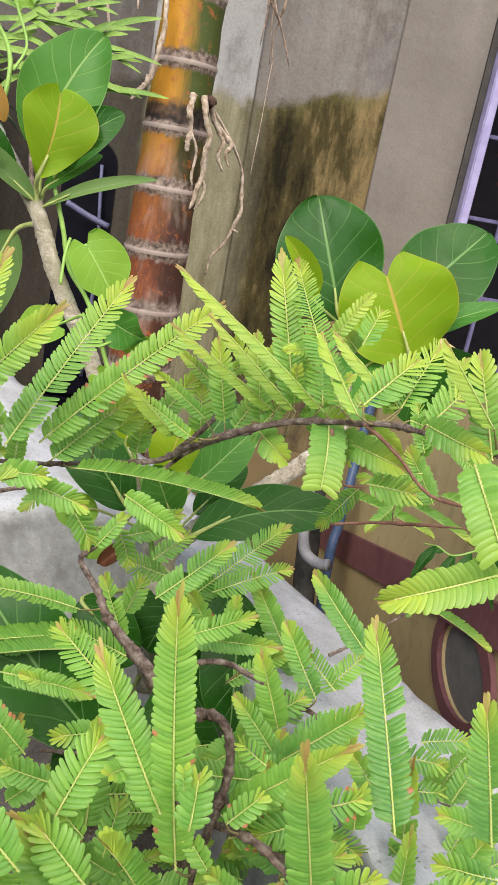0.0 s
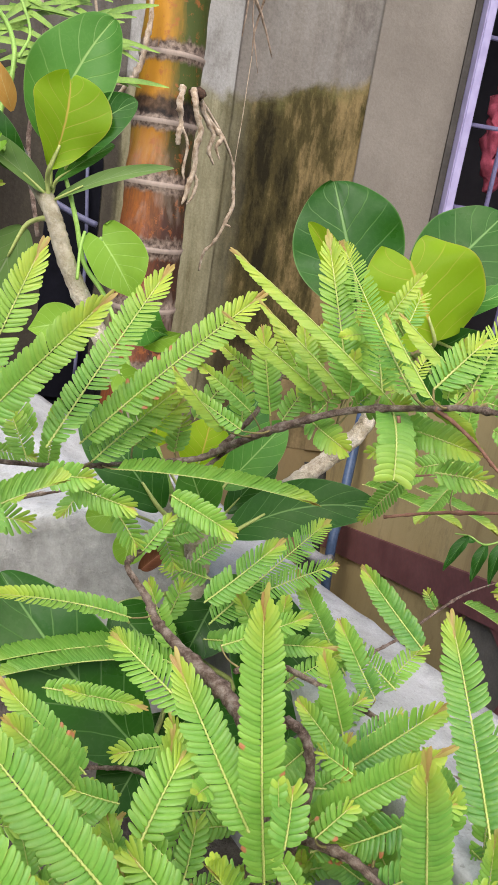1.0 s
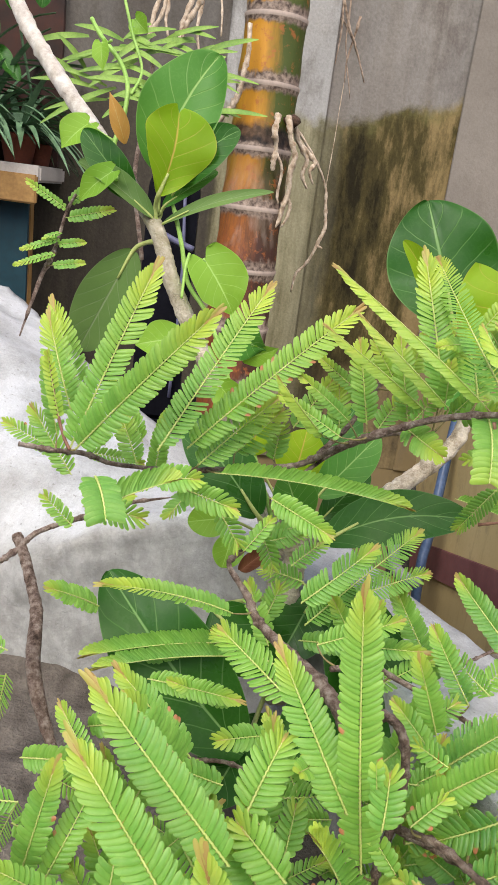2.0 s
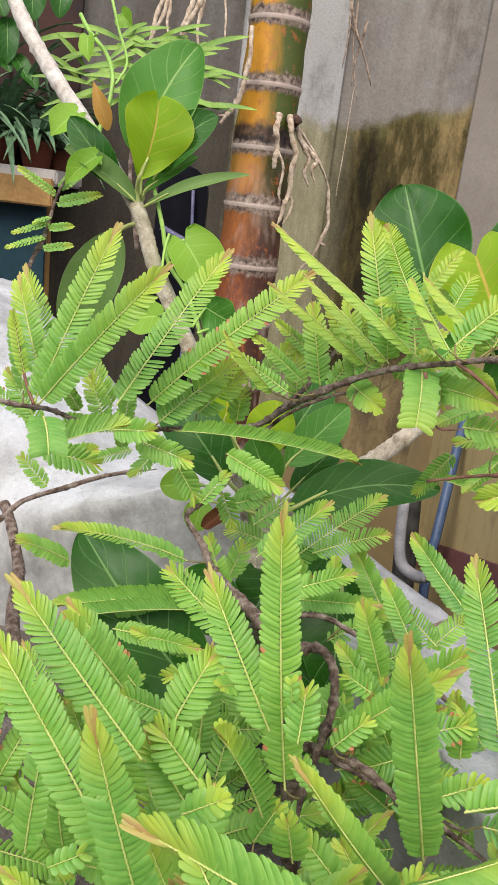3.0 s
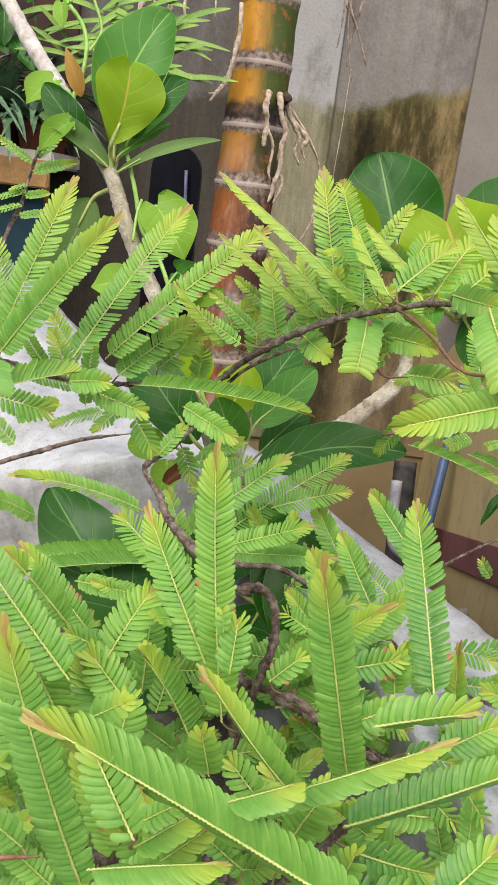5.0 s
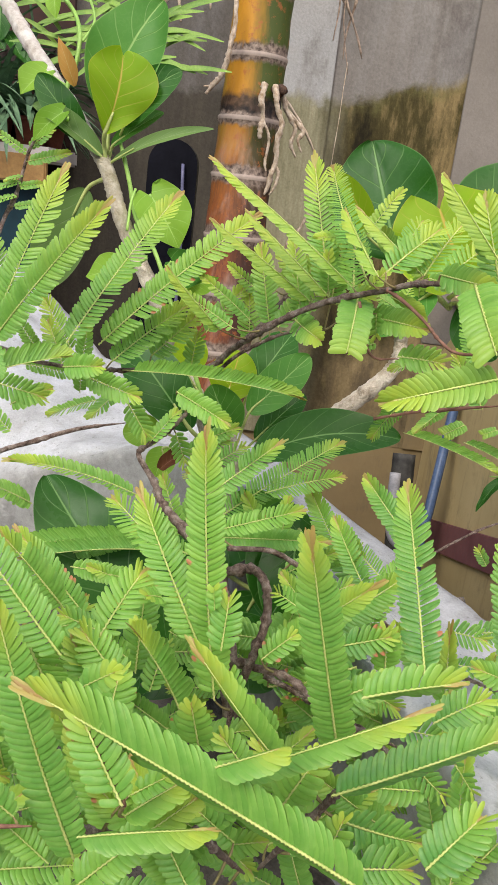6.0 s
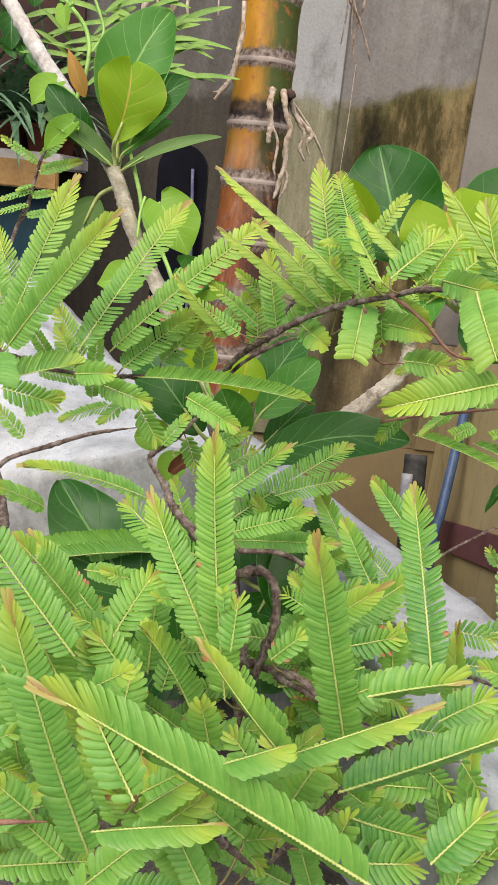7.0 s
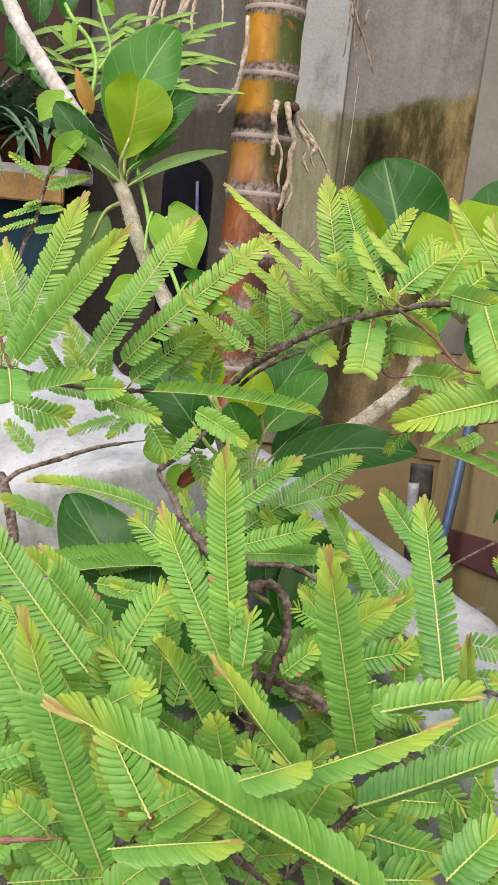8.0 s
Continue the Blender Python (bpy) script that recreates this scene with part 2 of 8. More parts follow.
def wall_mat(name="weathered_render", lo=(0.118, 0.104, 0.090), hi=(0.185, 0.166, 0.146)):
    """Grey-tan render; a dark mossy damp patch with its own ragged outline low in the recess, shade painted on beyond
    the strip.
    """
    m = Mat(name, 0.9, spec=0.15)
    p = m.xyz(m.tc.outputs["Object"])
    x, z = p[0], p[2]
    base = m.ramp(m.noise(2.0, 6), (0.3, lo), (0.7, hi))
    streak = m.ramp(m.noise(1.2, 6, m.coords(10, 10, 0.8)), (0.42, 0.0), (0.75, 0.6))
    base = m.mix(streak, base, (0.30, 0.292, 0.282))
    cloud = m.ramp(m.noise(3.6, 7, rough=0.6), (0.48, 0.0), (0.66, 0.50))
    base = m.mix(cloud, base, (0.27, 0.248, 0.220))
    grime = m.ramp(m.noise(5, 8, m.coords(1.5, 1.5, 0.6), 0.7), (0.48, 0.0), (0.66, 0.7))
    base = m.mix(grime, base, (0.085, 0.068, 0.056))
    ragged = m.math("MULTIPLY", m.math("SUBTRACT", m.noise(9, 8, rough=0.65), 0.5), 0.16)
    slope = m.math("MULTIPLY", m.math("MAXIMUM", m.math("SUBTRACT", x, 0.17), 0.0), -0.30)
    zz = m.math("MULTIPLY", m.math("ADD", m.math("ADD", z, slope), ragged), 0.4)
    top = m.ramp(zz, (0.655, 1.0), (0.668, 0.0))
    fringe = m.ramp(zz, (0.640, 0.0), (0.654, 0.8))
    right = m.ramp(m.math("ADD", x, m.math("MULTIPLY", ragged, 0.35)), (0.53, 1.0), (0.56, 0.0))
    patch = m.math("MULTIPLY", top, right)
    mottle = m.math("ADD", m.noise(7, 8, m.coords(2.6, 2.6, 0.7), 0.72), m.math("MULTIPLY", m.math("SUBTRACT", x, 0.34), 0.70))
    moss = m.ramp(mottle, (0.36, (0.016, 0.013, 0.006)), (0.52, (0.06, 0.048, 0.017)), (0.68, (0.20, 0.145, 0.065)))
    moss = m.mix(m.math("MULTIPLY", fringe, m.ramp(m.noise(14, 6, rough=0.7), (0.42, 0.15), (0.62, 0.9))), moss, (0.125, 0.115, 0.042))
    left = m.ramp(m.math("ADD", x, m.math("MULTIPLY", ragged, 0.3)), (0.10, 1.0), (0.22, 0.0))
    moss = m.mix(left, moss, m.ramp(m.noise(6, 7, m.coords(4, 4, 0.6), 0.7), (0.35, (0.125, 0.112, 0.062)), (0.65, (0.26, 0.24, 0.155))))
    # shade over the wall's left end, put into the colour
    shade_left = m.ramp(m.math("ADD", x, m.math("ADD", m.math("MULTIPLY", ragged, 0.3), 1.0)), (0.83, 1.0), (0.85, 0.0))
    moss = m.mix(shade_left, moss, m.ramp(m.noise(8, 7, m.coords(4, 4, 0.6), 0.7), (0.35, (0.024, 0.019, 0.012)), (0.65, (0.07, 0.059, 0.037))))
    c = m.mix(patch, base, moss)
    ochre = m.ramp(m.noise(9, 8, m.coords(1.8, 1.8, 0.6), 0.7), (0.34, (0.11, 0.085, 0.05)), (0.50, (0.22, 0.165, 0.085)), (0.66, (0.32, 0.24, 0.125)))
    low = m.ramp(m.math("ADD", z, m.math("ADD", m.math("MULTIPLY", ragged, 1.2), m.math("MULTIPLY", m.math("SUBTRACT", x, 0.35), -0.30))), (0.88, 1.0), (0.98, 0.0))
    low = m.math("MULTIPLY", low, m.ramp(m.math("ADD", x, m.math("MULTIPLY", ragged, 0.6)), (0.20, 0.0), (0.32, 1.0)))
    c = m.mix(low, c, ochre)
    c = m.mix(m.math("MULTIPLY", shade_left, 0.6), c, (0.055, 0.048, 0.04))
    grit = m.noise(150, 4)
    c = m.mix(0.2, c, m.ramp(grit, (0.3, 0.15), (0.7, 0.9)), "SOFT_LIGHT")
    h = m.math("ADD", m.noise(22, 7, rough=0.65), m.math("MULTIPLY", grit, 0.3))
    return m.color(c).bump(h, 0.5, 0.006).m


def ochre_mat(name, lo, hi):
    m = Mat(name, 0.85, spec=0.2)
    c = m.ramp(m.noise(3, 6), (0.3, lo), (0.7, hi))
    drip = m.ramp(m.noise(1.5, 6, m.coords(14, 14, 0.9), 0.7), (0.55, 0.0), (0.78, 0.6))
    c = m.mix(drip, c, (0.24, 0.16, 0.075))
    c = m.mix(m.ramp(m.noise(11, 7, rough=0.7), (0.55, 0.0), (0.7, 0.4)), c, (0.24, 0.17, 0.08))
    mould = m.ramp(m.noise(6, 8, m.coords(1.6, 1.6, 0.7), 0.72), (0.56, 0.0), (0.70, 0.55))
    c = m.mix(mould, c, (0.16, 0.135, 0.10))
    return m.color(c).bump(m.noise(40, 6), 0.4, 0.004).m


def limewash_mat():
    """White-washed concrete: sandy skin with pits, grey weathering, darker speckled grey on upright faces."""
    m = Mat("white_washed_concrete", 0.88, spec=0.15)
    grain = m.noise(420, 6, rough=0.75)
    broad = m.noise(13, 7, rough=0.62)
    c = m.ramp(broad, (0.32, (0.30, 0.30, 0.292)), (0.46, (0.405, 0.41, 0.412)), (0.60, (0.50, 0.51, 0.52)))
    c = m.mix(0.35, c, m.ramp(grain, (0.35, 0.15), (0.65, 0.8)), "SOFT_LIGHT")
    chips = m.ramp(m.noise(60, 8, rough=0.8), (0.56, 0.0), (0.62, 0.6))
    c = m.mix(chips, c, (0.36, 0.355, 0.34))
    pits = m.ramp(m.noise(210, 3, rough=0.5), (0.65, 0.0), (0.71, 0.65))
    c = m.mix(pits, c, (0.21, 0.205, 0.19))
    grime = m.ramp(m.noise(5, 7, rough=0.65), (0.52, 0.0), (0.72, 0.55))
    c = m.mix(grime, c, (0.27, 0.265, 0.245))
    # upright faces, picked by their normal, take a darker grey than the top
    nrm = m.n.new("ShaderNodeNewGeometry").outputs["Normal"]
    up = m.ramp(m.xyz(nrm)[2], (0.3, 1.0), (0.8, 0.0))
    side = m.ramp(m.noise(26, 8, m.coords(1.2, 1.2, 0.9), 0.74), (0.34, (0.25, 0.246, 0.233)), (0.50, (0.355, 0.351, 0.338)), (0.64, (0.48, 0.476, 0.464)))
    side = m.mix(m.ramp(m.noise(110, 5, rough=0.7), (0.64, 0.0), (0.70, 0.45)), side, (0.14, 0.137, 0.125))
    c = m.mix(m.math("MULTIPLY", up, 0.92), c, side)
    h = m.math("SUBTRACT", m.math("ADD", m.noise(45, 8, rough=0.75), m.math("MULTIPLY", grain, 0.12)), m.math("MULTIPLY", m.math("MAXIMUM", pits, chips), 0.25))
    return m.color(c).bump(h, 0.55, 0.006).m


M_FROND = frond_mat()
M_RACHIS = simple_noise_mat("frond_midrib", (0.33, 0.41, 0.10), (0.52, 0.55, 0.19), 80, 0.5, 0.2)
M_STALK = simple_noise_mat("frond_stalk", (0.13, 0.12, 0.045), (0.27, 0.21, 0.09), 120, 0.7, 0.4)
M_BARK = bark_mat()
M_PALE = pale_bark_mat()
M_STEM = stem_mat()
M_FICUS = blade_mat("ficus_blade_mature", (0.013, 0.064, 0.006), (0.024, 0.098, 0.010), (0.14, 0.26, 0.08), (0.11, 0.36, 0.03), 0.12, 0.30)
M_FICUS_MID = blade_mat("ficus_blade_fresh", (0.042, 0.155, 0.020), (0.078, 0.215, 0.032), (0.25, 0.40, 0.12), (0.25, 0.6, 0.05), 0.17, 0.40)
M_FICUS_YOUNG = blade_mat("ficus_blade_young", (0.18, 0.34, 0.012), (0.27, 0.43, 0.018), (0.60, 0.43, 0.09), (0.6, 0.8, 0.02), 0.46, 0.4)
M_FICUS_DULL = blade_mat("ficus_blade_underside", (0.095, 0.175, 0.045), (0.14, 0.225, 0.065), (0.19, 0.25, 0.12), (0.2, 0.35, 0.06), 0.16, 0.5)
M_DRY = blade_mat("dry_blade", (0.10, 0.035, 0.018), (0.19, 0.075, 0.035), (0.24, 0.11, 0.06), (0.3, 0.1, 0.03), 0.1, 0.6)
M_SHEATH = blade_mat("ficus_sheath", (0.45, 0.22, 0.05), (0.55, 0.32, 0.09), (0.55, 0.42, 0.18), (0.7, 0.4, 0.08), 0.3, 0.45)
M_VINE = blade_mat("vine_blade", (0.155, 0.315, 0.032), (0.225, 0.40, 0.046), (0.36, 0.55, 0.14), (0.5, 0.85, 0.06), 0.35, 0.32)
M_VINESTEM = simple_noise_mat("vine_stem", (0.19, 0.34, 0.06), (0.30, 0.48, 0.11), 60, 0.45, 0.2)
M_PETIOLE = simple_noise_mat("ficus_petiole", (0.30, 0.36, 0.10), (0.44, 0.48, 0.17), 60, 0.5, 0.2)
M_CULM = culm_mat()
M_ROOT = simple_noise_mat("aerial_root", (0.22, 0.15, 0.09), (0.60, 0.50, 0.39), 90, 0.9, 0.8)
M_BOSS = simple_noise_mat("dark_fibre", (0.018, 0.011, 0.008), (0.12, 0.065, 0.04), 90, 0.95, 0.9, dist=0.004)
M_ROOTDARK = simple_noise_mat("brown_root", (0.10, 0.066, 0.042), (0.36, 0.27, 0.20), 90, 0.9, 0.8)
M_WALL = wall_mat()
M_STRIP = wall_mat("pale_render", (0.235, 0.228, 0.215), (0.34, 0.332, 0.318))
M_PILASTER = plaster_mat("tan_render", ((0.165, 0.144, 0.122), (0.235, 0.209, 0.179)), (0.128, 0.110, 0.092))
M_OCHRE = ochre_mat("ochre_limewash", (0.20, 0.15, 0.08), (0.33, 0.245, 0.125))
M_STAIR = ochre_mat("ochre_stair_paint", (0.44, 0.34, 0.165), (0.54, 0.43, 0.225))
M_MAROON = simple_noise_mat("maroon_paint", (0.155, 0.058, 0.062), (0.22, 0.092, 0.095), 12, 0.7, 0.3)
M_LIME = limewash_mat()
M_TUBE = simple_noise_mat("blue_grey_tube", (0.10, 0.10, 0.17), (0.15, 0.15, 0.24), 20, 0.4, 0.1)
M_LAV = simple_noise_mat("lavender_enamel", (0.31, 0.275, 0.46), (0.37, 0.33, 0.51), 3, 0.4, 0.1)
M_GRILLE = simple_noise_mat("dull_lavender", (0.10, 0.09, 0.17), (0.16, 0.145, 0.26), 20, 0.5, 0.1)
M_DARK = simple_noise_mat("unlit_room_black", (0.010, 0.009, 0.012), (0.022, 0.018, 0.022), 8, 0.8, 0.2)
M_RED = simple_noise_mat("red_cloth", (0.13, 0.016, 0.03), (0.36, 0.07, 0.11), 30, 0.9, 0.6)
M_BLUEPIPE = simple_noise_mat("blue_pipe", (0.05, 0.085, 0.17), (0.085, 0.13, 0.235), 15, 0.4, 0.1)
M_BLACK = simple_noise_mat("black_plastic", (0.003, 0.003, 0.005), (0.007, 0.007, 0.011), 20, 0.5, 0.1, 0.06)
M_GREYPIPE = simple_noise_mat("grey_pipe", (0.17, 0.17, 0.19), (0.30, 0.30, 0.32), 25, 0.5, 0.2)
M_PLANK = simple_noise_mat("plank_edge", (0.22, 0.12, 0.04), (0.34, 0.20, 0.07), 14, 0.7, 0.4)
M_SLAB = plaster_mat("shelf_slab", ((0.38, 0.35, 0.32), (0.48, 0.45, 0.42)), (0.2, 0.18, 0.16))
M_TEAL = simple_noise_mat("teal_panel", (0.004, 0.020, 0.030), (0.008, 0.035, 0.048), 6, 0.6, 0.2)
M_TERRA = simple_noise_mat("terracotta", (0.11, 0.032, 0.020), (0.19, 0.058, 0.034), 18, 0.8, 0.3)
M_DARKLEAF = simple_noise_mat("strap_leaf", (0.045, 0.095, 0.048), (0.15, 0.25, 0.135), 25, 0.45, 0.2)
M_FERN = simple_noise_mat("fern_leaf", (0.10, 0.20, 0.026), (0.20, 0.32, 0.050), 40, 0.5, 0.2)
M_SOIL = simple_noise_mat("planter_soil", (0.060, 0.050, 0.042), (0.17, 0.145, 0.122), 30, 0.95, 0.8, dist=0.01)
M_GROUND = plaster_mat("yard_concrete", ((0.16, 0.15, 0.135), (0.26, 0.245, 0.225)), (0.09, 0.08, 0.07))
M_FAR = plaster_mat("far_render", ((0.22, 0.19, 0.15), (0.32, 0.28, 0.22)), (0.14, 0.11, 0.08))


# ---- geometry helpers ----
def mesh_part(name, verts, faces, mats, parent=None, label="", smooth=True, slots=None, attrs=None, uv=None):
    """One mesh object from plain vertex and face lists, placed under its parent."""
    me = bpy.data.meshes.new(name)
    me.from_pydata([tuple(v) for v in verts], [], faces)
    for mt in mats if isinstance(mats, (list, tuple)) else [mats]:
        me.materials.append(mt)
    if slots is not None:
        me.polygons.foreach_set("material_index", slots)
    for key, values in (attrs or {}).items():
        a = me.attributes.new(key, "FLOAT", "POINT")
        a.data.foreach_set("value", values)
    if uv is not None:
        layer = me.uv_layers.new(name="UVMap")
        loop_v = np.empty(len(me.loops), dtype=np.int32)
        me.loops.foreach_get("vertex_index", loop_v)
        layer.data.foreach_set("uv", np.asarray(uv, dtype=np.float32)[loop_v].ravel())
    me.polygons.foreach_set("use_smooth", [smooth] * len(me.polygons))
    me.update()
    ob = new(name, me)
    if parent is not None:
        ob.parent = parent
    if label:
        ob["label"] = label
    return ob


def bm_part(name, bm, mat, parent=None, label="", smooth=False):
    """Links a bmesh as one mesh object."""
    me = bpy.data.meshes.new(name)
    bm.to_mesh(me)
    bm.free()
    me.materials.append(mat)
    me.polygons.foreach_set("use_smooth", [smooth] * len(me.polygons))
    ob = new(name, me)
    if parent is not None:
        ob.parent = parent
    if label:
        ob["label"] = label
    return ob


def empty_thing(name, label, category, at=(0, 0, 0), group="", kind=""):
    ob = new(name)
    ob.location = at
    bpy.context.view_layer.update()
    return tagged(ob, label, category, group, kind)


def spline(points, per=6):
    """A smooth line through the given points (Catmull-Rom), points may carry a radius as a fourth number."""
    pts = [np.array(p, float) for p in points]
    pts = [2 * pts[0] - pts[1]] + pts + [2 * pts[-1] - pts[-2]]
    out = []
    for a, b, c, d in zip(pts, pts[1:], pts[2:], pts[3:]):
        for k in range(per):
            t = k / per
            out.append(0.5 * (2 * b + (c - a) * t + (2 * a - 5 * b + 4 * c - d) * t * t + (3 * b - a - 3 * c + d) * t**3))
    out.append(pts[-2])
    return np.array(out)


def tube_data(points, sides=8, per=6, rough=0.0, seed=0, knots=0.0):
    """Vertices and faces of a tube along points (x, y, z, radius) with a slightly lumpy skin."""
    line = spline(points, per)
    rnd = random.Random(seed)
    verts, faces = [], []
    up = Vector((0.3, 0.2, 0.9))
    n = len(line)
    for i, (x, y, z, r) in enumerate(line.tolist()):
        a, b = line[max(i - 1, 0)][:3], line[min(i + 1, n - 1)][:3]
        t = Vector(b - a).normalized()
        s = t.cross(up).normalized()
        up = s.cross(t).normalized()
        swell = 1 + (knots if rnd.random() < 0.16 else 0.0)
        for k in range(sides):
            ang = 2 * math.pi * k / sides
            rr = max(r, 0.0003) * swell * (1 + rough * (rnd.random() - 0.5) * 2)
            verts.append(Vector((x, y, z)) + rr * (math.cos(ang) * s + math.sin(ang) * up))
    for i in range(n - 1):
        for k in range(sides):
            k2 = (k + 1) % sides
            faces.append((i * sides + k, i * sides + k2, (i + 1) * sides + k2, (i + 1) * sides + k))
    faces.append(tuple(range(sides))[::-1])
    faces.append(tuple((n - 1) * sides + k for k in range(sides)))
    return verts, faces


def tube(name, points, mat, parent=None, label="", sides=8, per=6, rough=0.0, seed=0, knots=0.0):
    off = parent.location if parent is not None else Vector((0, 0, 0))
    v, f = tube_data(points, sides, per, rough, seed, knots)
    if parent is not None and parent.name == "amla_tree":
        TWIGS.extend(Vector(p[:3]) for p in spline(points, 6).tolist())
    return mesh_part(name, [p - off for p in v], f, mat, parent, label)


def box_bm(bm, x0, x1, y0, y1, z0, z1, bevel=0.0):
    vs = bmesh.ops.create_cube(bm, size=1)["verts"]
    for v in vs:
        v.co = Vector(((x0 + x1) / 2 + v.co.x * (x1 - x0), (y0 + y1) / 2 + v.co.y * (y1 - y0), (z0 + z1) / 2 + v.co.z * (z1 - z0)))
    if bevel:
        es = list({e for v in vs for e in v.link_edges})
        bmesh.ops.bevel(bm, geom=es, offset=bevel, segments=2, affect="EDGES")


def box(name, x0, x1, y0, y1, z0, z1, mat, parent=None, label="", bevel=0.0):
    bm = bmesh.new()
    box_bm(bm, x0, x1, y0, y1, z0, z1, bevel)
    return bm_part(name, bm, mat, parent, label)


def roughen(bm, amount, scale):
    for v in bm.verts:
        v.co += amount * Vector(noise.noise_vector(v.co * scale))


def frame_at(t, roll):
    """Side and normal of a blade along t; roll turns it about t from facing up."""
    up = Vector((0, 0, 1)) if abs(t.z) < 0.98 else Vector((0, -1, 0))
    nrm = (up - up.dot(t) * t).normalized()
    nrm = Matrix.Rotation(radians(roll), 3, t) @ nrm
    return t.cross(nrm).normalized(), nrm


# ---- a frond: a thin midrib with two ranks of overlapping oblong leaflets ----
LEAFLET = ((0.0, 0.50), (0.09, 0.80), (0.32, 0.96), (0.68, 1.0), (0.86, 0.90), (0.95, 0.66), (1.0, 0.30))
FROND_SEED = [0]
TWIGS = []


def frond(parent, base, tip, roll=0.0, width=0.023, sag=0.05, fold=9.0, pitch=0.0028, red=0.0, bend=0.0, fresh=0.0, lean=66.0, lap=0.455, name="frond", stalk=0.04, blunt=False, shut=0):
    FROND_SEED[0] += 1
    rnd = random.Random(FROND_SEED[0])
    pitch *= 1.16
    width = min(width, 0.55 * (Vector(tip) - Vector(base)).length)
    b, e = Vector(base), Vector(tip)
    e -= (e - b).normalized() * min(0.38 * width, 0.2 * (e - b).length)
    chord = e - b
    length = chord.length
    t0 = chord.normalized()
    s0, n0 = frame_at(t0, roll)
    ctrl = (b + e) / 2 + n0 * (2 * sag * length) + s0 * (2 * (bend + rnd.uniform(-0.012, 0.012)) * length)
    off = parent.location

    def at(u):
        return (1 - u) ** 2 * b + 2 * u * (1 - u) * ctrl + u * u * e

    def along(u):
        return (2 * (1 - u) * (ctrl - b) + 2 * u * (e - ctrl)).normalized()

    verts, faces, age, reds, edge = [], [], [], [], []
    rib_v, rib_f = [], []
    ribs = max(10, int(2.4 * length / pitch))
    for i in range(ribs + 1):
        u = i / ribs
        t = along(u)
        s = t.cross(n0).normalized()
        n = s.cross(t)
        r = min(width, 0.024) * (0.036 - 0.017 * u) * (1.12 if i % 2 else 0.86) * (0.8 if fold > 30 else 1.0)
        c = at(u) + s * (r * 0.30 * (-1) ** i) + n * (-0.8 * r if fold > 30 else 0.35 * r)
        for k in range(4):
            a = math.pi / 2 * k + 0.4
            rib_v.append(c + r * (math.cos(a) * s + math.sin(a) * n) - off)
    for i in range(ribs):
        for k in range(4):
            rib_f.append((i * 4 + k, i * 4 + (k + 1) % 4, i * 4 + 4 + (k + 1) % 4, i * 4 + 4 + k))
    soft_end = 0.003 if blunt else min(0.030, 0.36 * length)
    twist = rnd.uniform(-6, 6)
    scorched = rnd.uniform(0.0, 0.7)
    plan = []
    u = stalk
    while u < (0.97 if blunt else 0.995):
        young = 0.0 if blunt else max(0.0, 1 - (1 - u) * length / soft_end)
        plan.append((u, young, False))
        u += pitch / length * (1 - 0.38 * young)
    plan += [] if blunt else [(1 - k / length, 1.0, True) for k in (0.006, 0.004, 0.0025, 0.001)]
    for u, young, bud in plan:
        t = along(min(u, 1.0))
        s = t.cross(n0).normalized()
        n = s.cross(t)
        prof = min(1.0, 0.80 + u) if blunt else min(1.0, 0.62 + u * 2.8) * (1.0 - 0.10 * max(0.0, u - 0.4)) * (1.0 - 0.60 * young**1.3)
        for sgn in (-1, 1):
            if u < 0.9 and rnd.random() < 0.01:
                continue
            if bud:
                ang, up = radians(rnd.uniform(2, 9)), radians(rnd.uniform(0, 25))
                big = min(width, 0.022) * (0.8 if fold > 30 else 1.0) * min(1.0, length / 0.09)
                ll, hw = big * rnd.uniform(0.50, 0.70), big * 0.060
            else:
                ang = radians(lean + 6 * (1 - 2 * u) - (lean - 24) * young**1.4 + rnd.uniform(-4, 4))
                up = radians(fold + rnd.uniform(-6, 6) + twist * sgn + 22 * young)
                up = radians(rnd.uniform(-86, -74)) if sgn == shut else up
                ll = width / 2 * prof / max(0.55, math.sin(ang)) * rnd.uniform(0.94, 1.05)
                hw = pitch * lap * (0.92 + 0.2 * prof) * rnd.uniform(0.95, 1.05)
            out = (math.sin(ang) * (sgn * math.cos(up) * s + math.sin(up) * n) + math.cos(ang) * t).normalized()
            wide = -sgn * (s - s.dot(out) * out) if bud else t - t.dot(out) * out
            wide.normalize()
            flat = out.cross(wide).normalized() * sgn
            wide = (wide - flat * math.tan(radians(rnd.uniform(-25, 30) if bud else rnd.uniform(0, 9) if fold > 30 else rnd.uniform(14, 27)))).normalized()
            o = at(min(u, 1.0)) + (pitch * 0.4 if sgn > 0 else 0) * t
            first = len(verts)
            a = 1.0 if bud else min(0.9, max(0.0, fresh) + 0.45 * u**2.5 + 0.5 * young)
            a += min(0.0, fresh) * (1 - u**2) * (1 - young)
            burn = 1.0 if red and abs(u - scorched) < 0.22 and rnd.random() < 2.2 * red else 0.0
            droop = rnd.uniform(0.02, 0.12) * ll
            sweep = rnd.uniform(0.08, 0.18) * ll
            for q, w in LEAFLET:
                c = o + out * (ll * q) + flat * (0.07 * ll * math.sin(math.pi * q) - droop * q * q) + t * (sweep * q * q)
                for k, lift2 in ((-1, -0.5), (0, 0.0), (1, -0.5)):
                    verts.append(c + wide * (k * w * hw) + flat * (lift2 * w * hw) - off)
                    age.append(a)
                    edge.append(abs(k) * min(1.0, 0.3 + q))
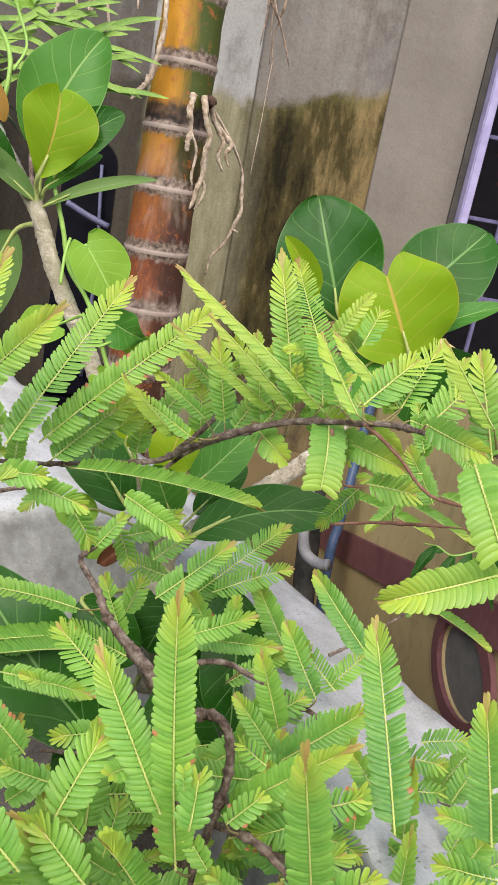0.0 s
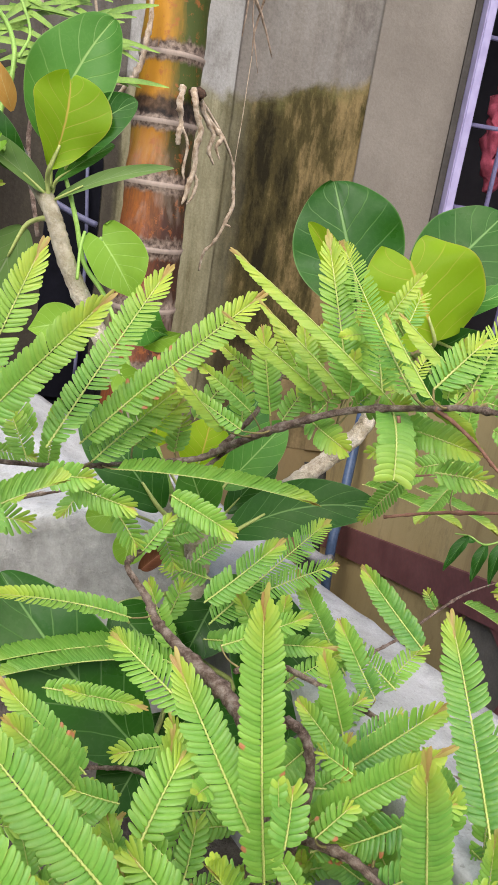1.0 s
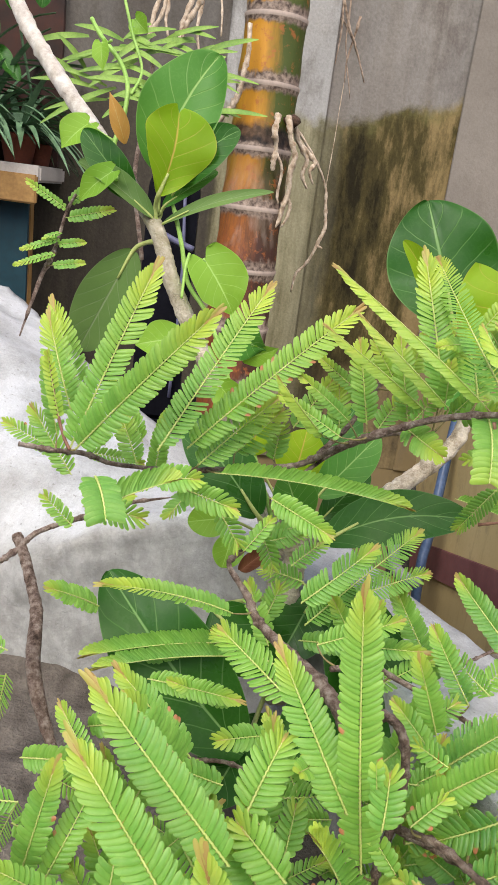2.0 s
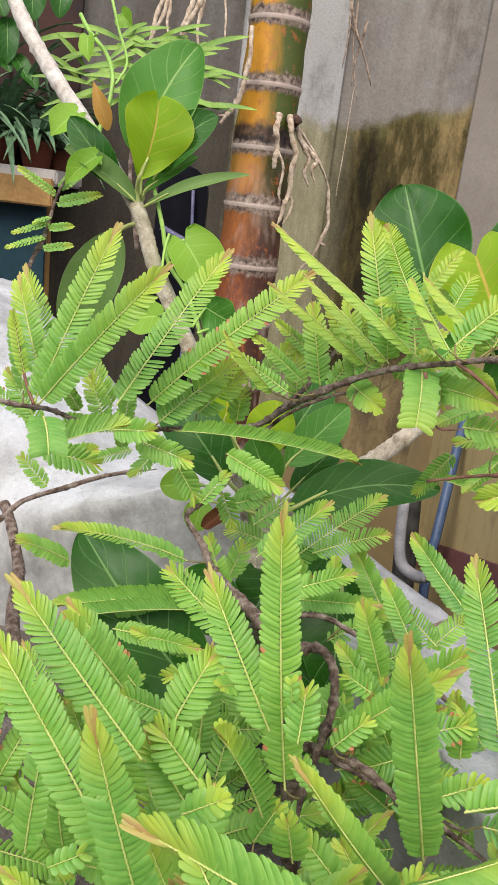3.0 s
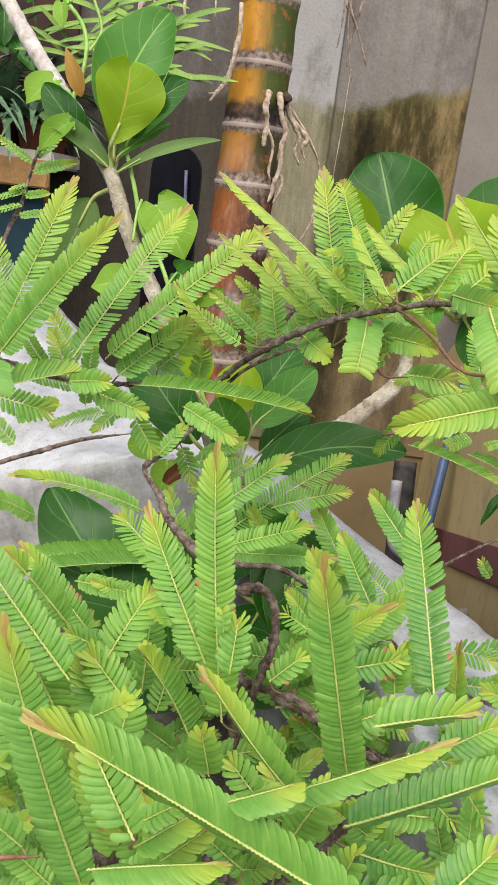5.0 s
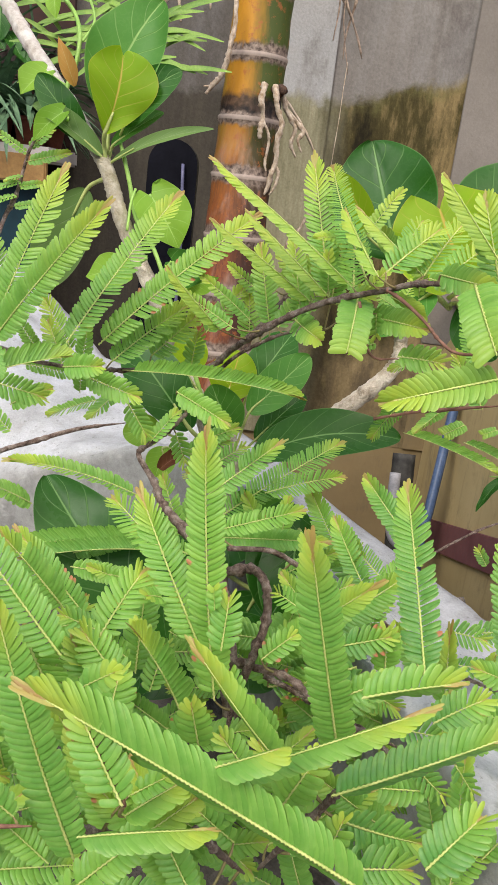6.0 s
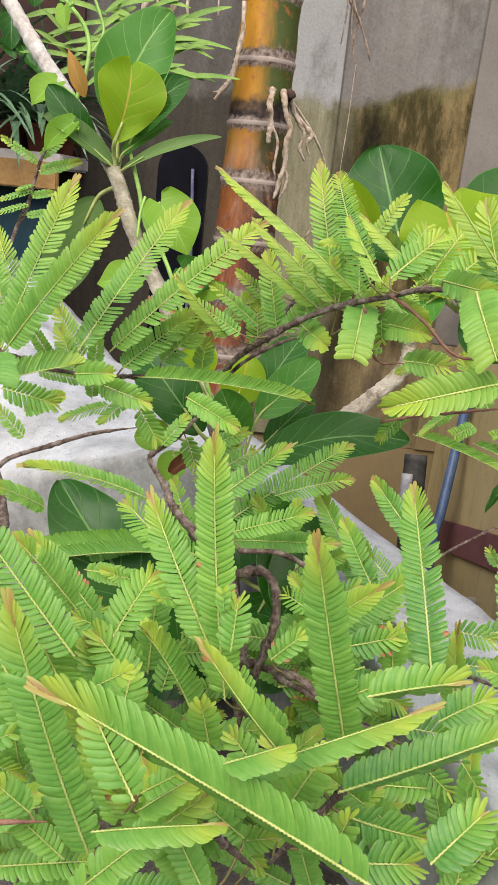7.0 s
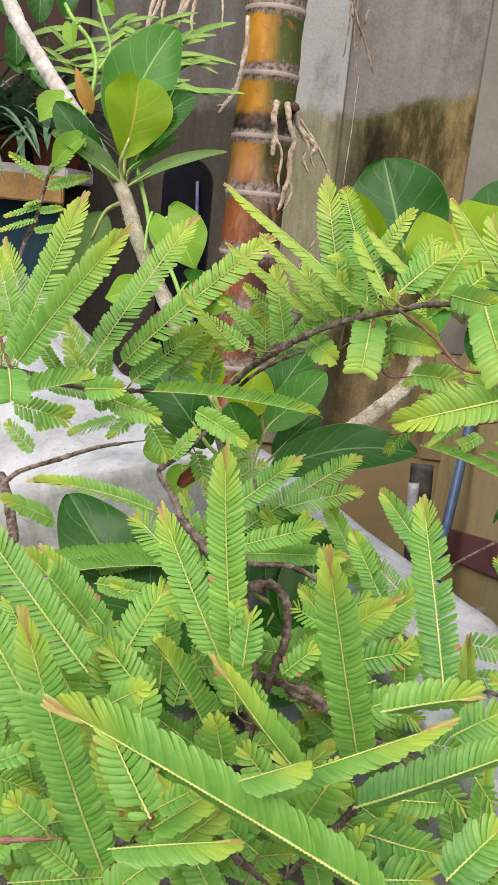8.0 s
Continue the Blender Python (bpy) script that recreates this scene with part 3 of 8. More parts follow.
                    reds.append(min(1.0, q * 1.05) if burn else 0.0)
            for j in range(len(LEAFLET) - 1):
                for k in range(2):
                    p = first + j * 3 + k
                    faces.append((p, p + 1, p + 4, p + 3))
    whole = mesh_part(name, verts, faces, M_FROND, parent, "", True, None, {"age": age, "red": reds, "edge": edge})
    mesh_part("midrib", rib_v, rib_f, M_RACHIS, whole)
    near = min(TWIGS, key=lambda q: (q - b).length_squared)
    gap = (near - b).length
    if 0.004 < gap < 0.028:
        mid = b.lerp(near, 0.5) - along(0.0) * (0.12 * gap)
        run = [(*near, 0.0009), (*mid, 0.0007), (*b, width * 0.026), (*at(0.03), width * 0.018)]
        v2, f2 = tube_data(run, 6, 5, 0.10, FROND_SEED[0], 0.2)
        mesh_part("stalk", [p - off for p in v2], f2, M_STALK, whole, "thin olive-brown stalk")
    return whole


# ---- a broad blade with midrib trough, cupping and bend, on its stalk ----
def outline_obovate(u):
    return max(0.0, math.sin(math.pi * min(1.0, u * 0.988 + 0.010) ** 0.96)) ** 0.56


def outline_broad(u):
    return max(0.0, math.sin(math.pi * min(1.0, 0.02 + 0.97 * u) ** 1.45)) ** 0.62


def outline_lance(u):
    return max(0.0, math.sin(math.pi * min(1.0, 0.03 + 0.97 * u) ** 0.8)) ** 1.15


def outline_heart(u):
    tip = 1.0 - 0.5 * max(0.0, (u - 0.55) / 0.45) ** 1.2
    return max(0.0, math.sin(math.pi * min(1.0, 0.16 + 0.84 * u))) ** 0.75 * (1.0 if u > 0.0 else 0.6) * tip


def outline_notch(u):
    return max(0.0, math.sin(math.pi * (0.05 + 0.90 * u) ** 0.95)) ** 0.5


def blade(parent, base, tip, width, roll, mat, stem=None, cup=0.12, arch=0.08, side=0.0, shape=outline_obovate, wave=0.03, lobes=0.0, name="leaf", label="", stalk_mat=None, seed=0):
    b, e = Vector(base), Vector(tip)
    chord = e - b
    length = chord.length
    t0 = chord.normalized()
    s0, n0 = frame_at(t0, roll)
    ctrl = (b + e) / 2 + n0 * (2 * arch * length) + s0 * (2 * side * length)
    off = parent.location
    rnd = random.Random(seed + int(abs(b.x) * 1000))
    ph = rnd.uniform(0, 6)
    nu, nv = 30, 12
    verts, faces, uv = [], [], []
    for i in range(nu + 1):
        u = 0.5 - 0.5 * math.cos(math.pi * i / nu)
        c = (1 - u) ** 2 * b + 2 * u * (1 - u) * ctrl + u * u * e
        t = (2 * (1 - u) * (ctrl - b) + 2 * u * (e - ctrl)).normalized()
        s = t.cross(n0).normalized()
        n = s.cross(t)
        hw = width / 2 * shape(u)
        for j in range(nv + 1):
            v = j / nv * 2 - 1
            heart_back = 0.24 * length * abs(v) ** 1.3 * max(0.0, 1 - u * 2.2) * (1.15 - 0.6 * abs(v) ** 4) if shape is outline_heart else 0.0
            notch = lobes * length * (1 - abs(v)) ** 2 * max(0.0, (u - 0.7) / 0.3)
            ripple = wave * width * (math.sin(8 * u + ph + 1.5 * v) + 0.5 * math.sin(15 * u - ph)) * v * v
            ripple += 0.006 * width * math.cos(2 * math.pi * 6 * (u - 0.55 * abs(v / 2) ** 0.85)) * (1 - v * v) * shape(u)
            rise = cup * width * (abs(v) ** 1.6) * shape(u) - 0.012 * width * math.exp(-((v / 0.1) ** 2))
            verts.append(c + s * (v * hw) + n * (rise + ripple) - t * (heart_back + notch) - off)
            uv.append((u, j / nv))
    w = nv + 1
    for i in range(nu):
        for j in range(nv):
            p = i * w + j
            faces.append((p, p + 1, p + w + 1, p + w))
    leaf = mesh_part(name, verts, faces, mat, parent, label, True, None, None, uv)
    if stem is not None:
        st = Vector(stem)
        mid = (st + b) / 2 + Vector((0, 0, 0.002)) - n0 * 0.006
        r = 0.0024 if width > 0.05 else 0.0014
        run = [(*st, r * 1.2), (*mid, r), (*b, r)]
        if shape is not outline_heart:
            run.append((*((b + ctrl) / 2 - n0 * 0.001), r * 0.5))
        v2, f2 = tube_data(run, 6, 4)
        mesh_part("leaf_stalk", [p - off for p in v2], f2, stalk_mat or M_PETIOLE, leaf)
    return leaf


# ================= the large structure =================
def tag_structure(ob, label, category):
    return tagged(ob, label, category, kind="structure")


tag_structure(box("ground", -60, 60, -60, 60, -0.2, 0.0, M_GROUND), "grey concrete yard floor, stained and dusty", "ground")


def back_wall():
    """The rear wall: render with an ochre dado below, a proud strip, a pilaster and a window opening."""
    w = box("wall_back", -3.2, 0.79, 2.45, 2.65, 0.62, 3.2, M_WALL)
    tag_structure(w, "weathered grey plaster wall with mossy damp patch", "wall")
    d = box("wall_dado", -3.2, 0.79, 2.452, 2.648, 0.0, 0.618, M_OCHRE)
    tag_structure(d, "ochre painted lower wall with dark drip stains", "wall")
    u = box("pilaster_foot", 0.53, 0.7885, 2.441, 2.4495, 0.62, 0.978, M_OCHRE, bevel=0.002)
    tag_structure(u, "ochre painted foot of the pilaster", "pilaster")
    r = box("wall_right", 1.75, 3.4, 2.45, 2.65, 0.0, 3.2, M_FAR)
    tag_structure(r, "plain plaster wall beyond the window", "wall")
    b = box("wall_below_window", 0.792, 1.748, 2.45, 2.65, 0.0, 0.80, M_FAR)
    tag_structure(b, "plaster wall below the window", "wall")
    t = box("wall_above_window", 0.792, 1.748, 2.45, 2.65, 2.55, 3.2, M_FAR)
    tag_structure(t, "plaster wall above the window", "wall")
    p = box("pilaster", 0.53, 0.7885, 2.441, 2.4495, 0.98, 3.2, M_PILASTER, bevel=0.002)
    tag_structure(p, "plain tan plaster pilaster on the wall", "pilaster")
    s = box("wall_strip", -0.16, 0.142, 2.439, 2.4495, 0.62, 3.2, M_STRIP, bevel=0.002)
    tag_structure(s, "pale olive-stained plaster strip with aerial roots before it", "wall strip")


back_wall()

# plain walls closing the yard
tag_structure(box("wall_left", -3.4, -3.2, -2.6, 2.65, 0, 2.4, M_FAR), "plain plaster yard wall", "wall")
tag_structure(box("wall_side", 3.4, 3.6, -2.6, 2.65, 0, 2.2, M_FAR), "plain plaster yard wall", "wall")
tag_structure(box("wall_front", -3.4, 3.6, -2.8, -2.6, 0, 2.0, M_FAR), "plain plaster yard wall", "wall")


BAND = [(2.44, 0.396), (2.44, 0.30), (1.35, 0.703), (0.30, 1.093), (0.30, 1.16), (1.35, 0.785)]


def stair_wall():
    """Ochre side wall of a stair with a sloping maroon band and a ringed opening, stretched oval to fit the camera's
    view.
    """
    x0, x1 = 0.60, 0.72
    bm = bmesh.new()
    cy, cz, rad, oval = 1.162, 0.700, 0.078, 1.38
    # face with an oval hole: ring of quads from the hole to a rectangle round it, then strips
    n = 32
    y0, y1, z0, z1 = 0.10, 2.448, 0.0, 1.12
    for x in (x0, x1):
        inner = [bm.verts.new((x, cy + oval * rad * math.cos(2 * math.pi * k / n), cz + rad * math.sin(2 * math.pi * k / n))) for k in range(n)]
        outer = []
        for k in range(n):
            c, s = math.cos(2 * math.pi * k / n), math.sin(2 * math.pi * k / n)
            reach = min((y1 - cy) / c if c > 1e-6 else (cy - y0) / -c if c < -1e-6 else 9, (z1 - cz) / s if s > 1e-6 else (cz - z0) / -s if s < -1e-6 else 9)
            outer.append(bm.verts.new((x, cy + reach * c, cz + reach * s)))
        for k in range(n):
            bm.faces.new((inner[k], inner[(k + 1) % n], outer[(k + 1) % n], outer[k]))
        if x == x0:
            first = inner
        else:
            for k in range(n):
                bm.faces.new((first[k], inner[k], inner[(k + 1) % n], first[(k + 1) % n]))
    box_bm(bm, x0, x1, y0, y1, z1, z1 + 0.02)
    bmesh.ops.recalc_face_normals(bm, faces=bm.faces)
    w = bm_part("wall_stair", bm, M_STAIR)
    tag_structure(w, "ochre painted stair side wall with oval opening", "wall")
    # sloping band, 12 mm proud
    bm = bmesh.new()
    prof = BAND
    rows = [[bm.verts.new((x, y, z)) for y, z in prof] for x in (x0 - 0.014, x0 - 0.002)]
    bm.faces.new(rows[0])
    bm.faces.new(rows[1][::-1])
    for k in range(6):
        bm.faces.new((rows[0][k], rows[1][k], rows[1][(k + 1) % 6], rows[0][(k + 1) % 6]))
    bmesh.ops.recalc_face_normals(bm, faces=bm.faces)
    b = bm_part("trim_band", bm, M_MAROON)
    tag_structure(b, "sloping maroon painted band on ochre wall", "trim")
    # ring round the opening and the dark mesh behind it
    bm = bmesh.new()
    loops = []
    for r, x in ((rad, x0 - 0.001), (rad, x0 - 0.010), (rad + 0.03, x0 - 0.010), (rad + 0.034, x0 - 0.001)):
        loops.append([bm.verts.new((x, cy + (r + 0.38 * rad) * math.cos(2 * math.pi * k / n), cz + r * math.sin(2 * math.pi * k / n))) for k in range(n)])
    for a, c in zip(loops, loops[1:]):
        for k in range(n):
            bm.faces.new((a[k], a[(k + 1) % n], c[(k + 1) % n], c[k]))
    bmesh.ops.recalc_face_normals(bm, faces=bm.faces)
    tag_structure(bm_part("trim_ring", bm, M_MAROON, smooth=False), "maroon painted ring round the wall opening", "trim")
    bm = bmesh.new()
    bmesh.ops.create_circle(bm, cap_ends=True, radius=rad - 0.001, segments=n, matrix=Matrix.Translation((x0 + 0.006, cy, cz)) @ Matrix.Diagonal((1, oval, 1, 1)) @ Matrix.Rotation(radians(90), 4, "Y"))
    tag_structure(bm_part("vent_plate", bm, M_GREYPLATE), "dull grey plate inside the oval opening", "vent plate")


M_GREYPLATE = simple_noise_mat("dull_grey", (0.13, 0.125, 0.115), (0.19, 0.18, 0.165), 30, 0.8, 0.3)
stair_wall()


def parapet():
    """White-washed masonry parapet, a kerb with a broad block at one end, outline and heights fitted to the camera's
    view.
    """
    plan = [(-0.095, 0.825), (-0.80, 0.985), (-0.80, 1.80), (-0.20, 1.21), (0.048, 1.09), (0.232, 0.77), (0.353, 0.55), (0.556, 0.18), (0.70, -0.10), (0.32, -0.10), (0.262, 0.20), (0.072, 0.685), (0.022, 0.79)]
    bm = bmesh.new()
    top = [bm.verts.new((x, y, 1.05)) for x, y in plan]
    f = bm.faces.new(top)
    ext = bmesh.ops.extrude_face_region(bm, geom=[f])
    for v in ext["geom"]:
        if isinstance(v, bmesh.types.BMVert):
            v.co.z = 0.0
    bmesh.ops.recalc_face_normals(bm, faces=bm.faces)
    bmesh.ops.triangulate(bm, faces=bm.faces)
    for e in bm.edges:
        e.smooth = True
    for _ in range(7):
        long = [e for e in bm.edges if e.calc_length() > 0.026 and max(v.co.z for v in e.verts) > 0.8]
        if long:
            bmesh.ops.subdivide_edges(bm, edges=long, cuts=1)
            bmesh.ops.triangulate(bm, faces=[f for f in bm.faces if len(f.verts) > 3])
    front = [Vector(p) for p in ((-0.80, 0.985), (-0.095, 0.825), (0.02, 0.80))]
    for v in bm.verts:
        if v.co.z > 0.7:
            q = Vector((v.co.x, v.co.y))
            gap = min((q - a.lerp(b, min(1, max(0, (q - a).dot(b - a) / (b - a).length_squared)))).length for a, b in zip(front, front[1:]))
            edge = min(0.040, max(-0.07, 0.040 + 0.42 * (v.co.x + 0.09))) - 0.012 * max(0.0, 1 - gap / 0.02)
            v.co.z += edge * min(1.0, (v.co.z - 0.7) / 0.35) * max(0.0, 1 - gap / 0.12) ** 2 * min(1.0, max(0.0, (0.03 - v.co.x) / 0.08))
    for v in bm.verts:
        if v.co.z > 0.9:
            rise = max(0.0, min(1.0, (v.co.y - 0.845 + 0.227 * (v.co.x + 0.095)) / 0.26))
            v.co.z += 0.135 * min(1.2, max(0.0, (-0.12 - v.co.x) / 0.30)) * rise * rise * (3 - 2 * rise) * min(1.0, (v.co.z - 0.9) / 0.15)
    for v in bm.verts:
        if v.co.z > 0.9 and v.co.x > -0.1 and v.co.y < 1.2:
            out = (v.co.x - 0.072) * 0.931 + (v.co.y - 0.685) * 0.365
            v.co.z -= 0.05 * min(1.0, max(0.0, (out - 0.02) / 0.15)) * min(1.0, max(0.0, (v.co.x + 0.1) / 0.15))
    for v in bm.verts:
        rugged = min(1.0, max(0.25, (0.08 - v.co.x) / 0.15))
        v.co += rugged * (0.010 * Vector(noise.noise_vector(v.co * 11)) + 0.004 * Vector(noise.noise_vector(v.co * 30)))
    roughen(bm, 0.0015, 80.0)
    return tag_structure(bm_part("parapet", bm, M_LIME, smooth=True), "white-washed concrete parapet, darker grey at its sides", "parapet")


parapet()


def planter_bed():
    """Soil inside the kerb, from which both plants grow, and the near retaining wall."""
    bm = bmesh.new()
    nx, ny = 40, 44
    grid = [[bm.verts.new((-0.9 + 1.28 * i / nx, -0.1 + 1.1 * j / ny, 0.84 + 0.02 * noise.noise(Vector((i * 0.35, j * 0.35, 0))))) for j in range(ny + 1)] for i in range(nx + 1)]
    for i in range(nx):
        for j in range(ny):
            bm.faces.new((grid[i][j], grid[i + 1][j], grid[i + 1][j + 1], grid[i][j + 1]))
    tagged(bm_part("soil", bm, M_SOIL, smooth=True), "dry grey-brown soil in the planter bed", "soil", kind="stuff")
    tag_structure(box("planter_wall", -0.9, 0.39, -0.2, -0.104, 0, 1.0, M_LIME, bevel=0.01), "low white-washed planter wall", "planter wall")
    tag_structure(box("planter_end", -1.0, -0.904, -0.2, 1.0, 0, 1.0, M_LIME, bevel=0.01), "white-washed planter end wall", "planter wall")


planter_bed()


def window_unit():
    """Lavender painted frame with a grille before a dark room, a red cloth bundle behind the bars."""
    w = empty_thing("window_1", "lavender painted window frame with grille, dark inside", "window", (0.80, 2.43, 0.80), kind="structure")
    o = w.location

    def bar(name, x0, x1, z0, z1, y0=2.425, y1=2.46, bevel=0.004, mat=M_LAV):
        return box(name, x0 - o.x, x1 - o.x, y0 - o.y, y1 - o.y, z0 - o.z, z1 - o.z, mat, w, bevel=bevel)

    bar("window_frame", 0.812, 0.840, 0.80, 2.55, 2.40, 2.47)
    bar("window_frame", 1.70, 1.748, 0.80, 2.55, 2.40, 2.47)
    bar("window_frame", 0.841, 1.699, 2.50, 2.55, 2.41, 2.47)
    bar("window_frame", 0.841, 1.699, 0.80, 0.84, 2.41, 2.47)
    for k in range(6):
        bar("grille_bar", 0.95 + 0.125 * k, 0.962 + 0.125 * k, 0.842, 2.498, 2.430, 2.442, 0.002, M_GRILLE)
    for k in range(7):
        bar("grille_rail", 0.841, 1.699, 0.98 + 0.235 * k, 0.992 + 0.235 * k, 2.444, 2.452, 0.002, M_GRILLE)
    # near-black room faces: the unlit room's darkness is put into their colour
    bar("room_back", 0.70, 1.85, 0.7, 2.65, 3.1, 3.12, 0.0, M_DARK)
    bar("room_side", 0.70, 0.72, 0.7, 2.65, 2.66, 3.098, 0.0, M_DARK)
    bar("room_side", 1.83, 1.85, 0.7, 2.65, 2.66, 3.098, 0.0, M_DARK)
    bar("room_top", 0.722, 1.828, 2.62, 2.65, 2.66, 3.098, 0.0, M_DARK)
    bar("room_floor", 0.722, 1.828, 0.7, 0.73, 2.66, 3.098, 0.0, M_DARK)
    # added dark strip imitates the shaded gap between pilaster and frame
    box("gap_filler", 0.7905 - o.x, 0.81 - o.x, 2.44 - o.y, 2.6 - o.y, 0.8 - o.z, 2.55 - o.z, M_JAMB_SHADE, w)


M_JAMB_SHADE = simple_noise_mat("jamb_shade", (0.05, 0.045, 0.04), (0.09, 0.08, 0.07), 10, 0.9, 0.3)
window_unit()


def hanging_cloth():
    bm = bmesh.new()
    bmesh.ops.create_icosphere(bm, subdivisions=4, radius=1.0)
    for v in bm.verts:
        v.co = Vector((v.co.x * 0.06, v.co.y * 0.035, v.co.z * 0.19))
        v.co += 0.028 * Vector(noise.noise_vector(v.co * 22))
        v.co += 0.012 * Vector(noise.noise_vector(v.co * 60))
        v.co += Vector((0.995, 2.53, 1.70))
    tagged(bm_part("hanging_cloth", bm, M_RED, smooth=True), "crumpled red and pink cloth hanging behind the grille", "cloth")


hanging_cloth()


# ================= things at the back =================
def golden_culm():
    """Thick golden stem with ringed joints, leaning a little, rooted in the yard."""
    th = empty_thing("palm_stem", "thick golden-orange ringed stem with scurfy joints", "palm stem", (-0.05, 1.42, 0.70))
    o = th.location
    foot, head = Vector((-0.066, 1.36, 0.0)), Vector((-0.036, 1.80, 2.2))
    joints = [0.10, 0.27, 0.44, 0.60, 0.76, 0.92, 1.06, 1.175, 1.287, 1.405, 1.515, 1.634, 1.758, 1.89, 2.03]
    sides = 40
    verts, faces, ring = [], [], []
    zs = []
    for k, z in enumerate(joints):
        zs += [(z - 0.030, 0.15, 0.0), (z - 0.012, 0.75, 0.0008), (z - 0.005, 1.0, 0.0030), (z, 1.0, 0.0040), (z + 0.004, 0.85, 0.0005), (z + 0.012, 0.8, 0.0012), (z + 0.022, 0.45, 0.0016), (z + 0.042, 0.1, 0.0004)]
        nxt = joints[k + 1] if k + 1 < len(joints) else 2.2
        zs.append(((z + nxt) / 2 + 0.01, 0.0, -0.001))
    zs = [(0.0, 0.2, 0.0)] + zs
    for z, rg, dr in zs:
        c = foot.lerp(head, z / 2.2)
        r = 0.0625 - 0.004 * (z - 1.0) + dr
        for s in range(sides):
            a = 2 * math.pi * s / sides
            rr = r + 0.0012 * noise.noise(Vector((math.cos(a) * 3, math.sin(a) * 3, z * 30)))
            verts.append((c.x + rr * math.cos(a) - o.x, c.y + rr * math.sin(a) - o.y, z - 0.10 * rr * 0 - o.z))
            ring.append(rg)
    for i in range(len(zs) - 1):
        for s in range(sides):
            s2 = (s + 1) % sides
            faces.append((i * sides + s, i * sides + s2, (i + 1) * sides + s2, (i + 1) * sides + s))
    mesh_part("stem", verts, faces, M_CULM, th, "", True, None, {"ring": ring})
    return th


culm = golden_culm()


def rooty(parent, points, seed, name="root", label="", mat=M_ROOT):
    return tube(name, [(x, y, z, r * 1.08) for x, y, z, r in points], mat, parent, label, 8, 6, 0.26, seed, 0.32)


rooty(culm, [(-0.0177, 1.6000, 1.5755, 0.0048), (-0.0217, 1.5850, 1.5452, 0.0052), (-0.0154, 1.5900, 1.5198, 0.0040), (-0.0174, 1.5850, 1.4921, 0.0046), (-0.0165, 1.5850, 1.4757, 0.0030)], 1)
rooty(culm, [(-0.0133, 1.5900, 1.5105, 0.0024), (-0.0010, 1.5920, 1.4871, 0.0024), (0.0013, 1.5950, 1.4698, 0.0022), (-0.0019, 1.5950, 1.4354, 0.0026), (0.0023, 1.5950, 1.4178, 0.0014)], 2)
rooty(culm, [(0.0015, 1.6150, 1.5762, 0.0056), (0.0066, 1.6000, 1.5547, 0.0050), (0.0110, 1.6000, 1.5361, 0.0046), (0.0232, 1.6000, 1.5069, 0.0050), (0.0175, 1.6000, 1.4764, 0.0052), (0.0194, 1.6050, 1.4386, 0.0046), (0.0112, 1.6050, 1.4088, 0.0050), (0.0076, 1.6050, 1.3856, 0.0042), (-0.0065, 1.6000, 1.3671, 0.0034), (-0.0191, 1.5950, 1.3541, 0.0016)], 3)
rooty(culm, [(0.0191, 1.6070, 1.4325, 0.0032), (0.0271, 1.6100, 1.4131, 0.0034), (0.0198, 1.6100, 1.3851, 0.0026), (0.0125, 1.6100, 1.3736, 0.0012)], 4)
rooty(culm, [(0.0152, 1.6400, 1.5689, 0.0046), (0.0252, 1.6450, 1.5433, 0.0044), (0.0429, 1.6500, 1.5182, 0.0040), (0.0504, 1.6500, 1.5031, 0.0038), (0.0450, 1.6500, 1.4777, 0.0036), (0.0571, 1.6500, 1.4526, 0.0018)], 5)
rooty(culm, [(0.0256, 1.6480, 1.5415, 0.0040), (0.0544, 1.6550, 1.5162, 0.0042), (0.0674, 1.6550, 1.5018, 0.0040), (0.0582, 1.6500, 1.4859, 0.0030), (0.0680, 1.6500, 1.4626, 0.0014)], 6)
rooty(culm, [(0.0184, 1.6500, 1.5644, 0.0030), (0.0581, 1.6700, 1.5215, 0.0024), (0.0825, 1.6800, 1.4883, 0.0024), (0.0992, 1.6900, 1.4570, 0.0024), (0.1054, 1.6900, 1.4136, 0.0028), (0.1090, 1.6900, 1.3800, 0.0034), (0.0974, 1.6900, 1.3471, 0.0034), (0.1101, 1.6900, 1.3399, 0.0014)], 7)
rooty(culm, [(0.1027, 1.6900, 1.3590, 0.0030), (0.0909, 1.6900, 1.3259, 0.0028), (0.0789, 1.6900, 1.3026, 0.0026), (0.0618, 1.6900, 1.2808, 0.0024), (0.0572, 1.6900, 1.2432, 0.0014)], 8)
rooty(culm, [(-0.0912, 1.6200, 1.7254, 0.0042), (-0.0875, 1.6100, 1.6733, 0.0042), (-0.0924, 1.6000, 1.6356, 0.0044), (-0.0963, 1.6000, 1.6057, 0.0046), (-0.1050, 1.6000, 1.5821, 0.0046), (-0.1166, 1.6000, 1.5671, 0.0040), (-0.1308, 1.6000, 1.5461, 0.0022)], 9)
rooty(culm, [(-0.1062, 1.6020, 1.5932, 0.0030), (-0.1086, 1.6100, 1.5750, 0.0030), (-0.1218, 1.6120, 1.5637, 0.0026), (-0.1380, 1.6150, 1.5614, 0.0014)], 10)

